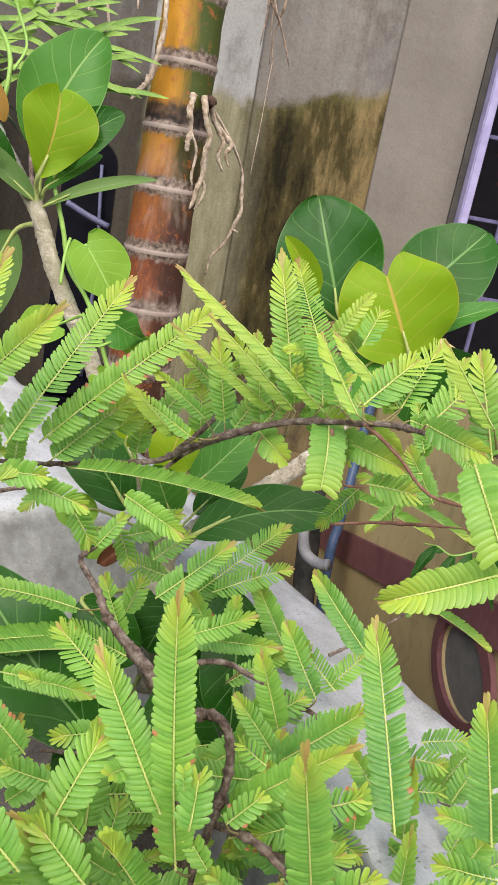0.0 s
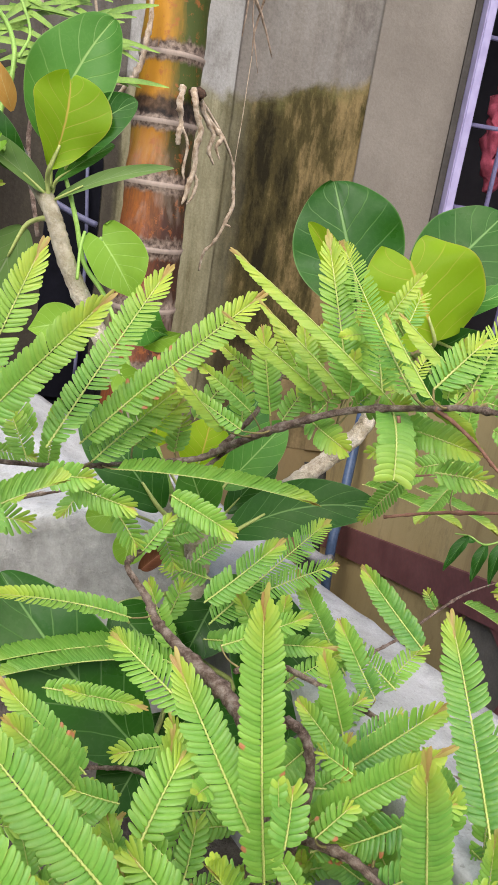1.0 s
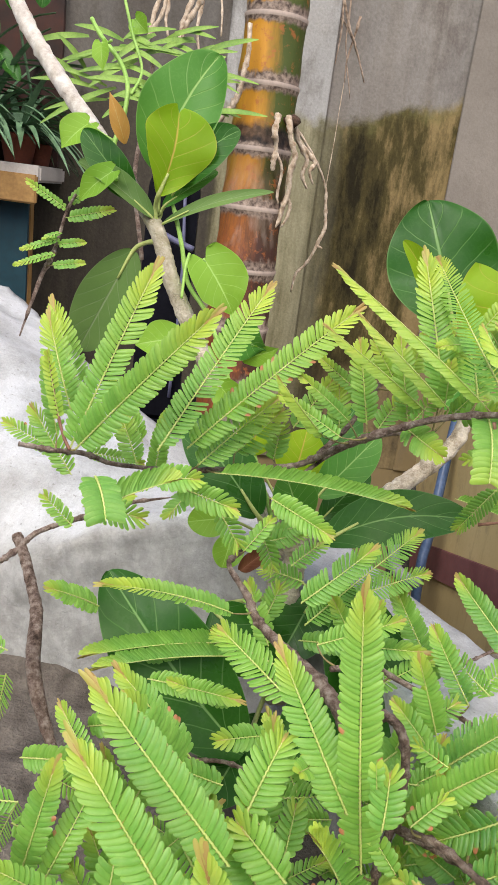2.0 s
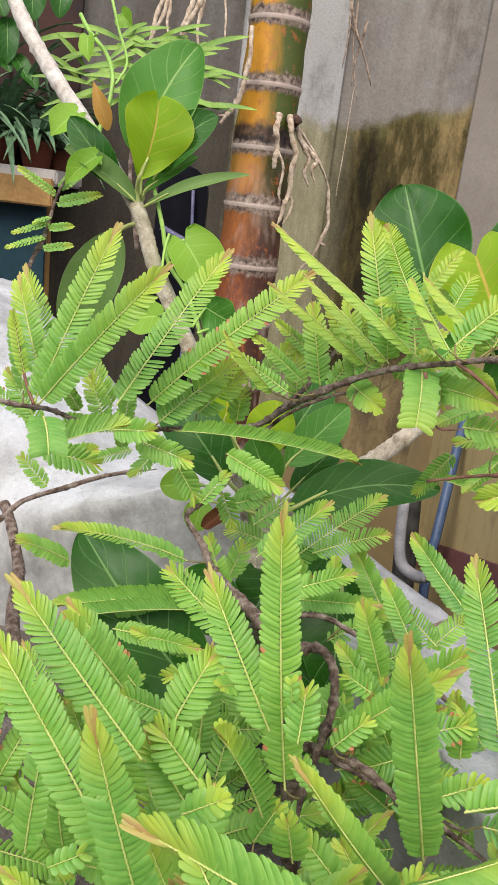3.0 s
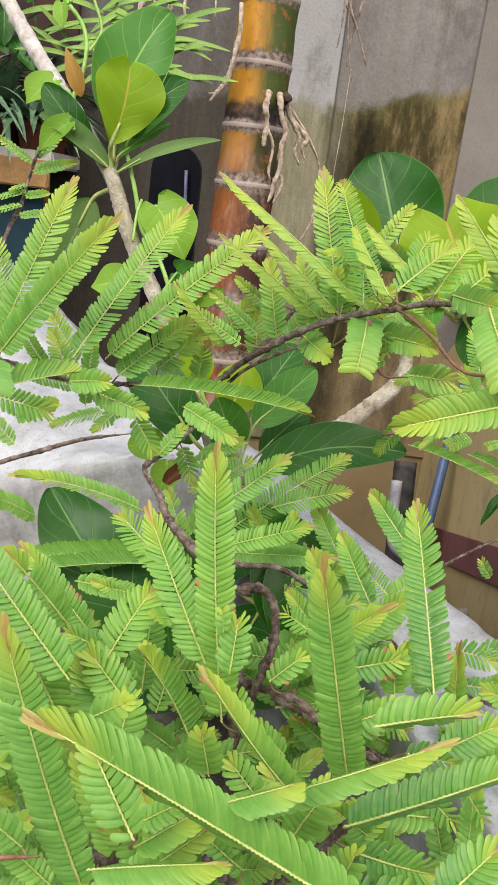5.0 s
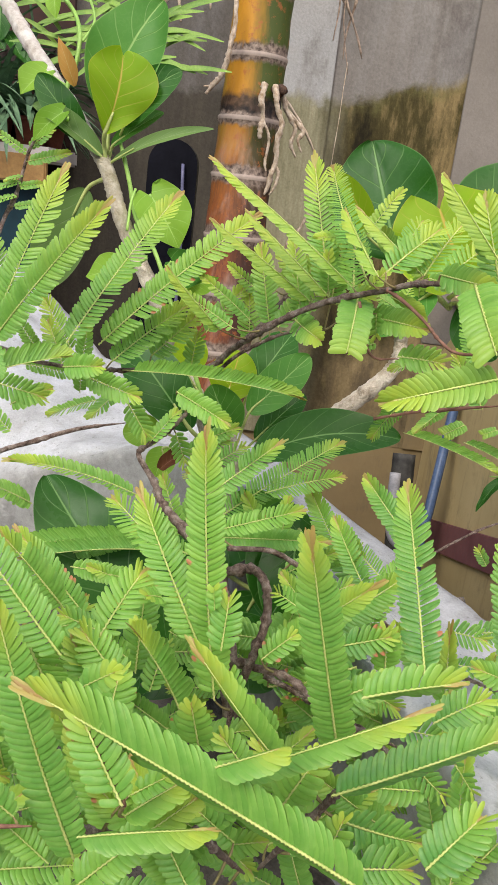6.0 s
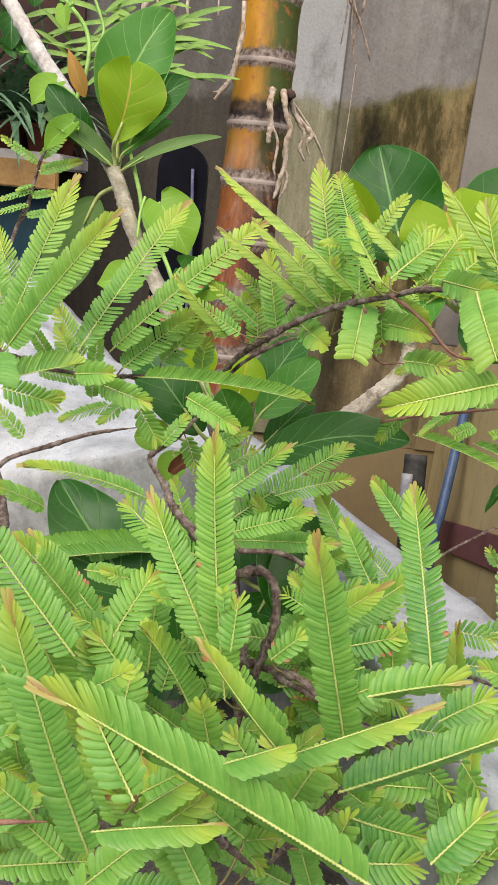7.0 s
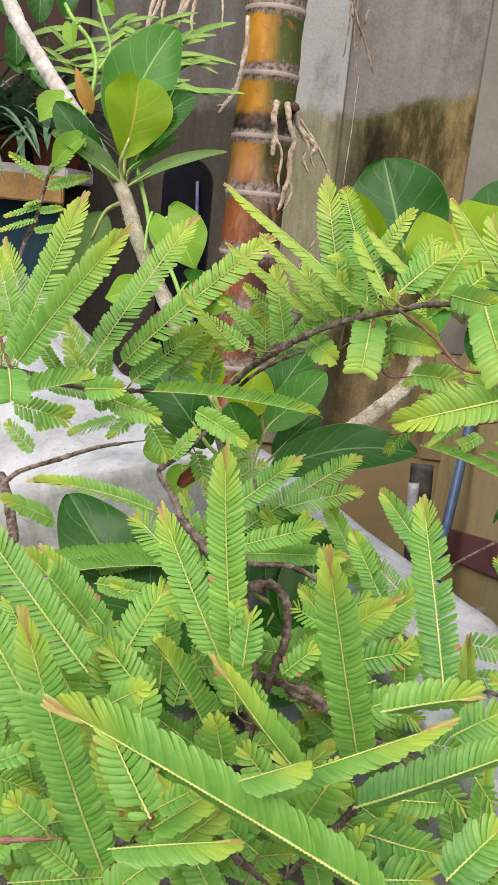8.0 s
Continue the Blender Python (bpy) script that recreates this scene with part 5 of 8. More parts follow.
blade(ficus, (0.0854, 0.6550, 1.0979), (0.1041, 0.6000, 0.9935), 0.0737, 19, M_FICUS, None, cup=0.10, arch=0.05, side=0.03)
blade(ficus, (0.0362, 0.6742, 1.0908), (0.1006, 0.6693, 1.0669), 0.0448, 86, M_FICUS_MID, (0.0094, 0.6889, 1.0910), cup=0.1)
blade(ficus, (0.0982, 0.6446, 1.0800), (0.0995, 0.5780, 0.9989), 0.0630, 7, M_FICUS, (0.0147, 0.7190, 1.0496), cup=0.1)
blade(ficus, (0.0475, 0.6929, 1.0669), (0.0205, 0.6577, 1.0201), 0.0608, -22, M_FICUS, (0.0133, 0.7224, 1.0607), cup=0.1)
blade(ficus, (0.0671, 0.6513, 0.9993), (0.0473, 0.5927, 0.9445), 0.0637, -3, M_FICUS, (0.0276, 0.7023, 0.9951), cup=0.1)
blade(ficus, (-0.0450, 0.6698, 1.0596), (0.0107, 0.6364, 1.0190), 0.0592, 57, M_FICUS, (0.0090, 0.7188, 1.0490), cup=0.1)
blade(ficus, (0.0313, 0.6621, 0.9450), (-0.0398, 0.6141, 0.8950), 0.0670, -33, M_FICUS, (0.0875, 0.7377, 0.9434), cup=0.1)
blade(ficus, (0.0422, 0.6250, 0.9818), (0.0925, 0.5730, 0.9485), 0.0670, 49, M_FICUS, (0.0316, 0.7026, 0.9620), cup=0.1)
blade(ficus, (0.1219, 0.6517, 1.0004), (0.1691, 0.6155, 0.9507), 0.0592, 64, M_FICUS, (0.0923, 0.7135, 0.9975), cup=0.1)
blade(ficus, (-0.0032, 0.6015, 0.9733), (-0.0351, 0.5503, 0.9424), 0.0551, -14, M_FICUS, (0.0199, 0.7022, 0.9606), cup=0.1)
blade(ficus, (0.1100, 0.6514, 0.9518), (0.1748, 0.6372, 0.9413), 0.0371, 76, M_FICUS, (0.0963, 0.7272, 0.9166), cup=0.1)
rooty(ficus, [(-0.2064, 1.4796, 1.7930, 0.0040), (-0.2279, 1.4619, 1.7351, 0.0035), (-0.2422, 1.4501, 1.6965, 0.0035), (-0.2518, 1.4314, 1.6354, 0.0020)], 20, "aerial_root")
rooty(ficus, [(-0.1874, 1.4802, 1.7953, 0.0045), (-0.1839, 1.4606, 1.7311, 0.0045), (-0.1965, 1.4446, 1.6788, 0.0035), (-0.1991, 1.4347, 1.6462, 0.0020)], 21, "aerial_root")
rooty(ficus, [(-0.1641, 1.4754, 1.7795, 0.0030), (-0.1666, 1.4584, 1.7239, 0.0030), (-0.1722, 1.4441, 1.6771, 0.0025), (-0.1650, 1.4317, 1.6364, 0.0018)], 22, "aerial_root")
rooty(ficus, [(-0.2421, 1.4726, 1.7704, 0.0025), (-0.2237, 1.4564, 1.7172, 0.0025), (-0.2247, 1.4450, 1.6801, 0.0022), (-0.2174, 1.4368, 1.6533, 0.0016)], 23, "aerial_root")
rooty(ficus, [(0.0978, 2.1685, 1.9943, 0.0031), (0.1177, 2.1445, 1.9158, 0.0031), (0.1374, 2.1246, 1.8506, 0.0025), (0.1668, 2.1050, 1.7866, 0.0022), (0.1923, 2.0845, 1.7195, 0.0012)], 24, "aerial_root", "", M_ROOTDARK)
rooty(ficus, [(0.1177, 2.1445, 1.9158, 0.0025), (0.1224, 2.1199, 1.8354, 0.0019), (0.1160, 2.0949, 1.7537, 0.0012)], 25, "aerial_root", "", M_ROOTDARK)
rooty(ficus, [(0.1359, 2.1616, 1.9718, 0.0025), (0.1368, 2.1328, 1.8775, 0.0022), (0.1373, 2.1081, 1.7967, 0.0015), (0.1623, 2.0719, 1.6782, 0.0009)], 26, "aerial_root", "", M_ROOTDARK)
rooty(ficus, [(-0.1614, 1.6969, 1.8199, 0.0020), (-0.1479, 1.6779, 1.7576, 0.0020), (-0.1433, 1.6618, 1.7049, 0.0015)], 27, "aerial_root")
rooty(ficus, [(0.1665, 2.1500, 1.8740, 0.0030), (0.1568, 2.1400, 1.8219, 0.0028), (0.1469, 2.1300, 1.7696, 0.0022), (0.1479, 2.1200, 1.7188, 0.0012)], 28, "aerial_root", "", M_ROOTDARK)
rooty(ficus, [(0.1208, 2.1500, 1.8661, 0.0024), (0.1504, 2.1400, 1.8270, 0.0024), (0.1768, 2.1300, 1.7746, 0.0020), (0.1927, 2.1200, 1.7361, 0.0012)], 29, "aerial_root", "", M_ROOTDARK)
# pale tube imitates the highlight on the strip's corner, with a thin root
rooty(ficus, [(0.1747, 2.4000, 1.7585, 0.0010), (0.1728, 2.4000, 1.6865, 0.0010), (0.1719, 2.4000, 1.6057, 0.0010), (0.1683, 2.4000, 1.5194, 0.0010), (0.1669, 2.4000, 1.4609, 0.0010)], 30, "aerial_root")
rooty(ficus, [(-0.2206, 1.4200, 1.7173, 0.0030), (-0.2274, 1.4100, 1.6808, 0.0030), (-0.2404, 1.4100, 1.6557, 0.0026), (-0.2480, 1.4100, 1.6319, 0.0014)], 31, "aerial_root")
rooty(ficus, [(-0.1630, 1.4200, 1.7235, 0.0042), (-0.1750, 1.4100, 1.6932, 0.0040), (-0.1869, 1.4100, 1.6701, 0.0034), (-0.1923, 1.4100, 1.6466, 0.0018)], 32, "aerial_root")

blade(ficus, (-0.0297, 0.6000, 1.1364), (-0.0113, 0.6100, 1.1502), 0.0142, 46, M_DRY, None, cup=0.5, arch=0.12, wave=0.15, seed=5, label="dry curled brown leaf")

def tall_plant():
    """A taller plant with broad drooping dark leaves among the strap-leaved pots."""
    th = empty_thing("potted_plant", "tall plant with broad dark leaves in a terracotta pot on shelf", "potted plant", (-0.66, 2.375, 1.432))
    pot = tube_data([(-0.66, 2.375, 1.433, 0.026), (-0.66, 2.375, 1.470, 0.033), (-0.66, 2.375, 1.490, 0.036)], 16, 4)
    mesh_part("pot", [p - th.location for p in pot[0]], pot[1], M_TERRA, th, "terracotta pot")
    tube("stem", [(-0.66, 2.375, 1.488, 0.004), (-0.68, 2.34, 1.62, 0.004), (-0.70, 2.28, 1.78, 0.0035), (-0.70, 2.25, 1.90, 0.003)], M_DARKLEAF, th)
    blade(th, (-0.7067, 2.2500, 1.9034), (-0.6997, 2.2200, 1.7940), 0.0703, -4, M_FICUS, None, cup=0.2, arch=0.08, seed=160)
    blade(th, (-0.7727, 2.2500, 1.8032), (-0.7627, 2.2200, 1.6870), 0.0598, -1, M_FICUS, None, cup=0.2, arch=0.08, seed=114)
    blade(th, (-0.6300, 2.2500, 1.9182), (-0.6289, 2.2200, 1.8098), 0.0628, -14, M_FICUS, None, cup=0.2, arch=0.08, seed=212)
    blade(th, (-0.7552, 2.2500, 1.7150), (-0.7007, 2.2200, 1.6441), 0.0454, 34, M_FICUS, None, cup=0.2, arch=0.08, seed=124)
    blade(th, (-0.7299, 2.2500, 1.6873), (-0.6790, 2.2200, 1.6326), 0.0382, 40, M_FICUS, None, cup=0.2, arch=0.08, seed=140)
    blade(th, (-0.8102, 2.2500, 1.8659), (-0.7713, 2.2200, 1.7968), 0.0604, 36, M_FICUS, None, cup=0.2, arch=0.08, seed=90)
    blade(th, (-0.7981, 2.2500, 1.7185), (-0.7501, 2.2200, 1.6663), 0.0422, 41, M_FICUS, None, cup=0.2, arch=0.08, seed=96)


tall_plant()

# heart-leaved vine twining up the ficus
vine = empty_thing("climbing_vine", "light green heart-leaved vine climbing the ficus stem", "vine", (0.0, 0.77, 0.84))
tube("stem", [(-0.2434, 0.9450, 1.5807, 0.0022), (-0.2295, 0.9300, 1.5631, 0.0024), (-0.2053, 0.9150, 1.5388, 0.0024), (-0.1941, 0.9000, 1.5148, 0.0024), (-0.1943, 0.8900, 1.4859, 0.0024), (-0.1997, 0.8780, 1.4597, 0.0024), (-0.1973, 0.8650, 1.4367, 0.0024), (-0.1945, 0.8700, 1.4200, 0.0022), (-0.1774, 0.8800, 1.4044, 0.0018)], M_VINESTEM, vine, "", 8, 10, 0.05, 1, 0.1)
tube("stem", [(-0.1366, 0.8620, 1.4119, 0.0018), (-0.1300, 0.8520, 1.3986, 0.0022), (-0.1202, 0.8480, 1.3694, 0.0024), (-0.1094, 0.8420, 1.3322, 0.0024), (-0.0878, 0.8280, 1.3072, 0.0024), (-0.0700, 0.8120, 1.2763, 0.0024), (-0.0508, 0.8000, 1.2318, 0.0024), (-0.0170, 0.7800, 1.1640, 0.0026), (0.0090, 0.7500, 1.0986, 0.0028), (0.0231, 0.7150, 1.0092, 0.0030)], M_VINESTEM, vine, "", 8, 10, 0.05, 2, 0.1)
tube("stem", [(-0.2117, 0.9423, 1.6090, 0.0016), (-0.1973, 0.9300, 1.5689, 0.0016), (-0.1835, 0.9196, 1.5348, 0.0015), (-0.1882, 0.8902, 1.5072, 0.0015)], M_VINESTEM, vine, "", 8, 10, 0.05, 3, 0.1)
tube("stem", [(-0.1124, 0.8121, 1.3199, 0.0015), (-0.1126, 0.8259, 1.3480, 0.0016), (-0.1104, 0.8355, 1.3624, 0.0016)], M_VINESTEM, vine, "", 8, 10, 0.05, 4, 0.1)
blade(vine, (-0.0946, 0.8420, 1.3576), (-0.0587, 0.8360, 1.3053), 0.0597, 57, M_VINE, (-0.1074, 0.8420, 1.3415), shape=outline_heart, stalk_mat=M_VINESTEM, cup=0.2)
blade(vine, (-0.2342, 0.9130, 1.4763), (-0.2583, 0.8980, 1.4474), 0.0349, -47, M_VINE, (-0.2046, 0.8930, 1.4617), shape=outline_heart, stalk_mat=M_VINESTEM, cup=0.2)
blade(vine, (-0.1955, 0.8460, 1.4306), (-0.2270, 0.8490, 1.3990), 0.0275, -71, M_VINE, (-0.1909, 0.8500, 1.4234), shape=outline_heart, stalk_mat=M_VINESTEM, cup=0.2)
blade(vine, (-0.1130, 0.8200, 1.2774), (-0.1555, 0.8167, 1.2666), 0.0399, -63, M_VINE, (-0.0883, 0.8042, 1.2943), shape=outline_heart, stalk_mat=M_VINESTEM, cup=0.1)
blade(vine, (-0.0616, 0.8043, 1.2946), (-0.0211, 0.7997, 1.2795), 0.0413, 99, M_FICUS_MID, (-0.0728, 0.7878, 1.2749), shape=outline_heart, stalk_mat=M_VINESTEM, cup=0.1, lobes=0.05, wave=0.08)
blade(vine, (-0.0414, 0.8072, 1.2699), (-0.0097, 0.8010, 1.2837), 0.0237, 108, M_VINE, (-0.0663, 0.7864, 1.2700), shape=outline_heart, stalk_mat=M_VINESTEM, cup=0.1)
blade(vine, (-0.1961, 0.9346, 1.5840), (-0.1820, 0.9309, 1.5719), 0.0223, 91, M_VINE, (-0.1968, 0.9319, 1.5750), shape=outline_heart, stalk_mat=M_VINESTEM, cup=0.2)
blade(vine, (-0.2244, 0.9041, 1.5524), (-0.2193, 0.8962, 1.5268), 0.0181, 40, M_VINE, (-0.2146, 0.9053, 1.5565), shape=outline_heart, stalk_mat=M_VINESTEM, cup=0.2)
blade(vine, (-0.0636, 0.7878, 1.2404), (-0.0307, 0.7803, 1.2159), 0.0354, 90, M_VINE, (-0.0487, 0.7750, 1.2329), shape=outline_heart, stalk_mat=M_VINESTEM, cup=0.1)

# small-leaved sprig beyond the parapet
neem = empty_thing("neem_sprig", "sprig with pointed dark green leaflets over the parapet", "sprig", (0.45, 0.85, 0.9))
tube("stem", [(0.4058, 0.7913, 1.1358, 0.0012), (0.3835, 0.7879, 1.1141, 0.0012), (0.3482, 0.7882, 1.0962, 0.0012), (0.3287, 0.7938, 1.1018, 0.0010), (0.3171, 0.8055, 1.0982, 0.0008)], M_VINESTEM, neem, "", 6, 10, 0.05, 1, 0.1)
blade(neem, (0.3275, 0.7940, 1.1016), (0.3037, 0.7846, 1.0618), 0.0138, -19, M_FICUS, None, wave=.10, cup=.15, shape=outline_lance)
blade(neem, (0.3354, 0.7913, 1.0982), (0.3199, 0.7939, 1.0973), 0.0088, -45, M_FICUS, None, wave=.10, cup=.15, shape=outline_lance)
blade(neem, (0.3482, 0.7882, 1.0962), (0.3345, 0.7765, 1.0551), 0.0150, -0, M_FICUS, None, wave=.10, cup=.15, shape=outline_lance)
blade(neem, (0.3660, 0.7874, 1.1034), (0.3536, 0.7720, 1.0525), 0.0150, 11, M_FICUS, None, wave=.10, cup=.15, shape=outline_lance)
blade(neem, (0.3777, 0.7876, 1.1102), (0.3788, 0.7667, 1.0508), 0.0175, 51, M_FICUS, None, wave=.10, cup=.15, shape=outline_lance)
blade(neem, (0.3892, 0.7882, 1.1181), (0.3967, 0.7623, 1.0479), 0.0188, 64, M_FICUS, None, wave=.10, cup=.15, shape=outline_lance)
blade(neem, (0.3977, 0.7892, 1.1255), (0.4310, 0.7683, 1.0836), 0.0188, 99, M_FICUS, None, wave=.10, cup=.15, shape=outline_lance)
blade(neem, (0.3745, 0.7884, 1.1108), (0.4098, 0.7793, 1.1037), 0.0125, 99, M_FICUS, None, wave=.10, cup=.15, shape=outline_lance)

# amla shrub with feathery fronds
amla = empty_thing("amla_tree", "gooseberry shrub with feathery light green fronds", "shrub", (0.05, 0.55, 0.84))
tube("branch", [(-0.1965, 0.5445, 1.2431, 0.0018), (-0.1733, 0.5542, 1.2377, 0.0018), (-0.1544, 0.5644, 1.2343, 0.0018), (-0.1376, 0.5730, 1.2262, 0.0018), (-0.1172, 0.5829, 1.2217, 0.0017), (-0.0795, 0.5942, 1.2196, 0.0017), (-0.0371, 0.6025, 1.2241, 0.0019), (0.0030, 0.6059, 1.2299, 0.0023), (0.0258, 0.5779, 1.2551, 0.0025), (0.0554, 0.5457, 1.2828, 0.0023), (0.0873, 0.5172, 1.3049, 0.0022), (0.1242, 0.4770, 1.3227, 0.0019), (0.1365, 0.4586, 1.3294, 0.0019), (0.1498, 0.4393, 1.3329, 0.0015), (0.1701, 0.4197, 1.3346, 0.0014), (0.1959, 0.3992, 1.3328, 0.0003)], M_BARK, amla, "", 10, 10, 0.15, 11, 0.42)
tube("branch", [(0.0176, 0.5953, 1.2445, 0.0024), (0.0401, 0.6129, 1.2647, 0.0020), (0.0556, 0.6301, 1.2844, 0.0017), (0.0737, 0.6486, 1.3083, 0.0013), (0.0906, 0.6666, 1.3303, 0.0003)], M_BARK, amla, "", 10, 10, 0.15, 12, 0.42)
tube("branch", [(0.0072, 0.6036, 1.2220, 0.0016), (0.0292, 0.5963, 1.2464, 0.0015), (0.0628, 0.5836, 1.2689, 0.0012), (0.0924, 0.5667, 1.2780, 0.0002)], M_BARK, amla, "", 10, 10, 0.15, 13, 0.42)
tube("twig", [(0.1228, 0.4768, 1.3222, 0.0013), (0.1334, 0.4703, 1.3168, 0.0012), (0.1475, 0.4625, 1.3066, 0.0010), (0.1565, 0.4548, 1.2976, 0.0010), (0.1672, 0.4483, 1.2920, 0.0010), (0.1793, 0.4294, 1.2971, 0.0010), (0.1953, 0.4026, 1.3101, 0.0003)], M_REDTWIG, amla, "", 10, 10, 0.15, 14, 0.42)
tube("twig", [(0.1081, 0.4937, 1.3110, 0.0012), (0.1206, 0.4942, 1.2770, 0.0010), (0.1403, 0.4945, 1.2757, 0.0003)], M_REDTWIG, amla, "", 10, 10, 0.15, 15, 0.42)
tube("branch", [(-0.0083, 0.5791, 1.1956, 0.0014), (-0.0220, 0.5685, 1.1800, 0.0016), (-0.0338, 0.5602, 1.1716, 0.0018), (-0.0410, 0.5525, 1.1646, 0.0020), (-0.0263, 0.5427, 1.1478, 0.0026), (-0.0154, 0.5284, 1.1342, 0.0032), (0.0046, 0.4969, 1.1313, 0.0040), (0.0263, 0.4563, 1.1328, 0.0048), (0.0381, 0.4333, 1.1245, 0.0050), (0.0474, 0.4237, 1.0922, 0.0055), (0.0574, 0.4326, 1.0182, 0.0065), (0.0765, 0.4659, 0.8861, 0.0024)], M_BARK, amla, "", 10, 10, 0.15, 16, 0.42)
tube("branch", [(0.0263, 0.4563, 1.1328, 0.0036), (0.0392, 0.4356, 1.1320, 0.0032), (0.0591, 0.4238, 1.1419, 0.0030), (0.0690, 0.4164, 1.1338, 0.0029), (0.0710, 0.4060, 1.1168, 0.0028), (0.0647, 0.3894, 1.0976, 0.0027), (0.0571, 0.3777, 1.0777, 0.0026), (0.0543, 0.3618, 1.0605, 0.0007)], M_BARK, amla, "", 10, 10, 0.15, 17, 0.42)
tube("branch", [(0.0396, 0.5130, 1.1112, 0.0022), (0.0720, 0.5330, 1.1038, 0.0022), (0.0966, 0.5403, 1.0904, 0.0022), (0.1349, 0.5363, 1.0728, 0.0022), (0.1645, 0.5328, 1.0576, 0.0021), (0.2001, 0.5166, 1.0344, 0.0020), (0.2326, 0.4968, 1.0340, 0.0018), (0.2682, 0.4771, 1.0336, 0.0004)], M_BARK, amla, "", 10, 10, 0.15, 18, 0.42)
tube("branch", [(0.0491, 0.4019, 1.0892, 0.0022), (0.0645, 0.3925, 1.0908, 0.0024), (0.0885, 0.3745, 1.0975, 0.0023), (0.1122, 0.3528, 1.0919, 0.0020), (0.1348, 0.3420, 1.0880, 0.0018), (0.1636, 0.3290, 1.0760, 0.0005)], M_BARK, amla, "", 10, 10, 0.15, 19, 0.42)
tube("branch", [(-0.2624, 0.7333, 1.0490, 0.0030), (-0.2487, 0.7469, 1.0575, 0.0030), (-0.2320, 0.7625, 1.0719, 0.0028), (-0.1921, 0.7788, 1.0857, 0.0026), (-0.1512, 0.7951, 1.0993, 0.0024), (-0.0979, 0.8010, 1.1115, 0.0005)], M_BARK, amla, "", 10, 10, 0.15, 20, 0.42)
tube("branch", [(-0.2537, 0.7601, 1.0670, 0.0055), (-0.2419, 0.7459, 1.0533, 0.0055), (-0.2258, 0.7191, 1.0324, 0.0055), (-0.2121, 0.6852, 1.0226, 0.0060), (-0.1964, 0.6239, 0.9917, 0.0065), (-0.1496, 0.5702, 0.9137, 0.0021)], M_BARK, amla, "", 10, 10, 0.07, 21, 0.10)
tube("twig", [(-0.2408, 0.9004, 1.4036, 0.0016), (-0.2508, 0.9049, 1.3842, 0.0018), (-0.2624, 0.9017, 1.3393, 0.0022), (-0.2736, 0.8927, 1.3099, 0.0024), (-0.2886, 0.8740, 1.2488, 0.0008)], M_BARK, amla, "", 10, 10, 0.15, 22, 0.42)
tube("twig", [(-0.0533, 0.2257, 1.1086, 0.0012), (-0.0388, 0.2269, 1.1105, 0.0012), (-0.0237, 0.2360, 1.1042, 0.0003)], M_REDTWIG, amla, "", 10, 10, 0.15, 23, 0.42)
tube("branch", [(0.1084, 0.2620, 1.1207, 0.0016), (0.0998, 0.2623, 1.1055, 0.0020), (0.0913, 0.2667, 1.0871, 0.0022), (0.0787, 0.2846, 1.0450, 0.0007)], M_BARK, amla, "", 10, 10, 0.15, 24, 0.42)
tube("branch", [(0.0452, 0.2564, 1.0935, 0.0018), (0.0571, 0.2699, 1.0680, 0.0019), (0.0719, 0.2835, 1.0422, 0.0006)], M_BARK, amla, "", 10, 10, 0.15, 25, 0.42)
tube("branch", [(-0.0140, 0.2693, 1.0752, 0.0018), (0.0005, 0.2686, 1.0711, 0.0020), (0.0144, 0.2882, 1.0648, 0.0020), (0.0287, 0.3117, 1.0713, 0.0006)], M_BARK, amla, "", 10, 10, 0.15, 26, 0.42)
tube("twig", [(0.0181, 0.2172, 1.1395, 0.0010), (0.0089, 0.2178, 1.1598, 0.0009), (-0.0022, 0.2185, 1.1804, 0.0002)], M_REDTWIG, amla, "", 10, 10, 0.15, 27, 0.42)
tube("branch", [(-0.0062, 0.4239, 1.0439, 0.0016), (0.0027, 0.4261, 1.0549, 0.0017), (0.0167, 0.4369, 1.0619, 0.0018), (0.0333, 0.4475, 1.0699, 0.0005)], M_BARK, amla, "", 10, 10, 0.15, 28, 0.42)
tube("branch", [(-0.0566, 0.5604, 0.9806, 0.0016), (-0.0436, 0.5589, 0.9826, 0.0016), (-0.0173, 0.5552, 0.9844, 0.0017), (0.0084, 0.5311, 0.9890, 0.0005)], M_BARK, amla, "", 10, 10, 0.15, 29, 0.42)
tube("branch", [(0.0741, 0.4012, 1.0791, 0.0018), (0.1004, 0.3946, 1.0722, 0.0020), (0.1276, 0.3872, 1.0637, 0.0020), (0.1609, 0.3788, 1.0551, 0.0006)], M_BARK, amla, "", 10, 10, 0.15, 30, 0.42)
tube("twig", [(0.1927, 0.6548, 1.0389, 0.0014), (0.2238, 0.6730, 1.0452, 0.0014), (0.2607, 0.6935, 1.0611, 0.0013), (0.2996, 0.7132, 1.0758, 0.0012), (0.3524, 0.7297, 1.0882, 0.0003)], M_BARK, amla, "", 10, 10, 0.15, 31, 0.42)
tube("twig", [(0.1418, 0.5692, 1.2122, 0.0010), (0.1692, 0.5534, 1.2254, 0.0012), (0.1947, 0.5367, 1.2356, 0.0013), (0.2234, 0.5105, 1.2489, 0.0004)], M_REDTWIG, amla, "", 10, 10, 0.15, 32, 0.42)
tube("twig", [(-0.1615, 0.5450, 1.2426, 0.0013), (-0.1670, 0.5480, 1.2524, 0.0012), (-0.1739, 0.5520, 1.2721, 0.0011), (-0.1811, 0.5560, 1.3041, 0.0007)], M_REDTWIG, amla, "", 8, 8, 0.12, 41, 0.35)
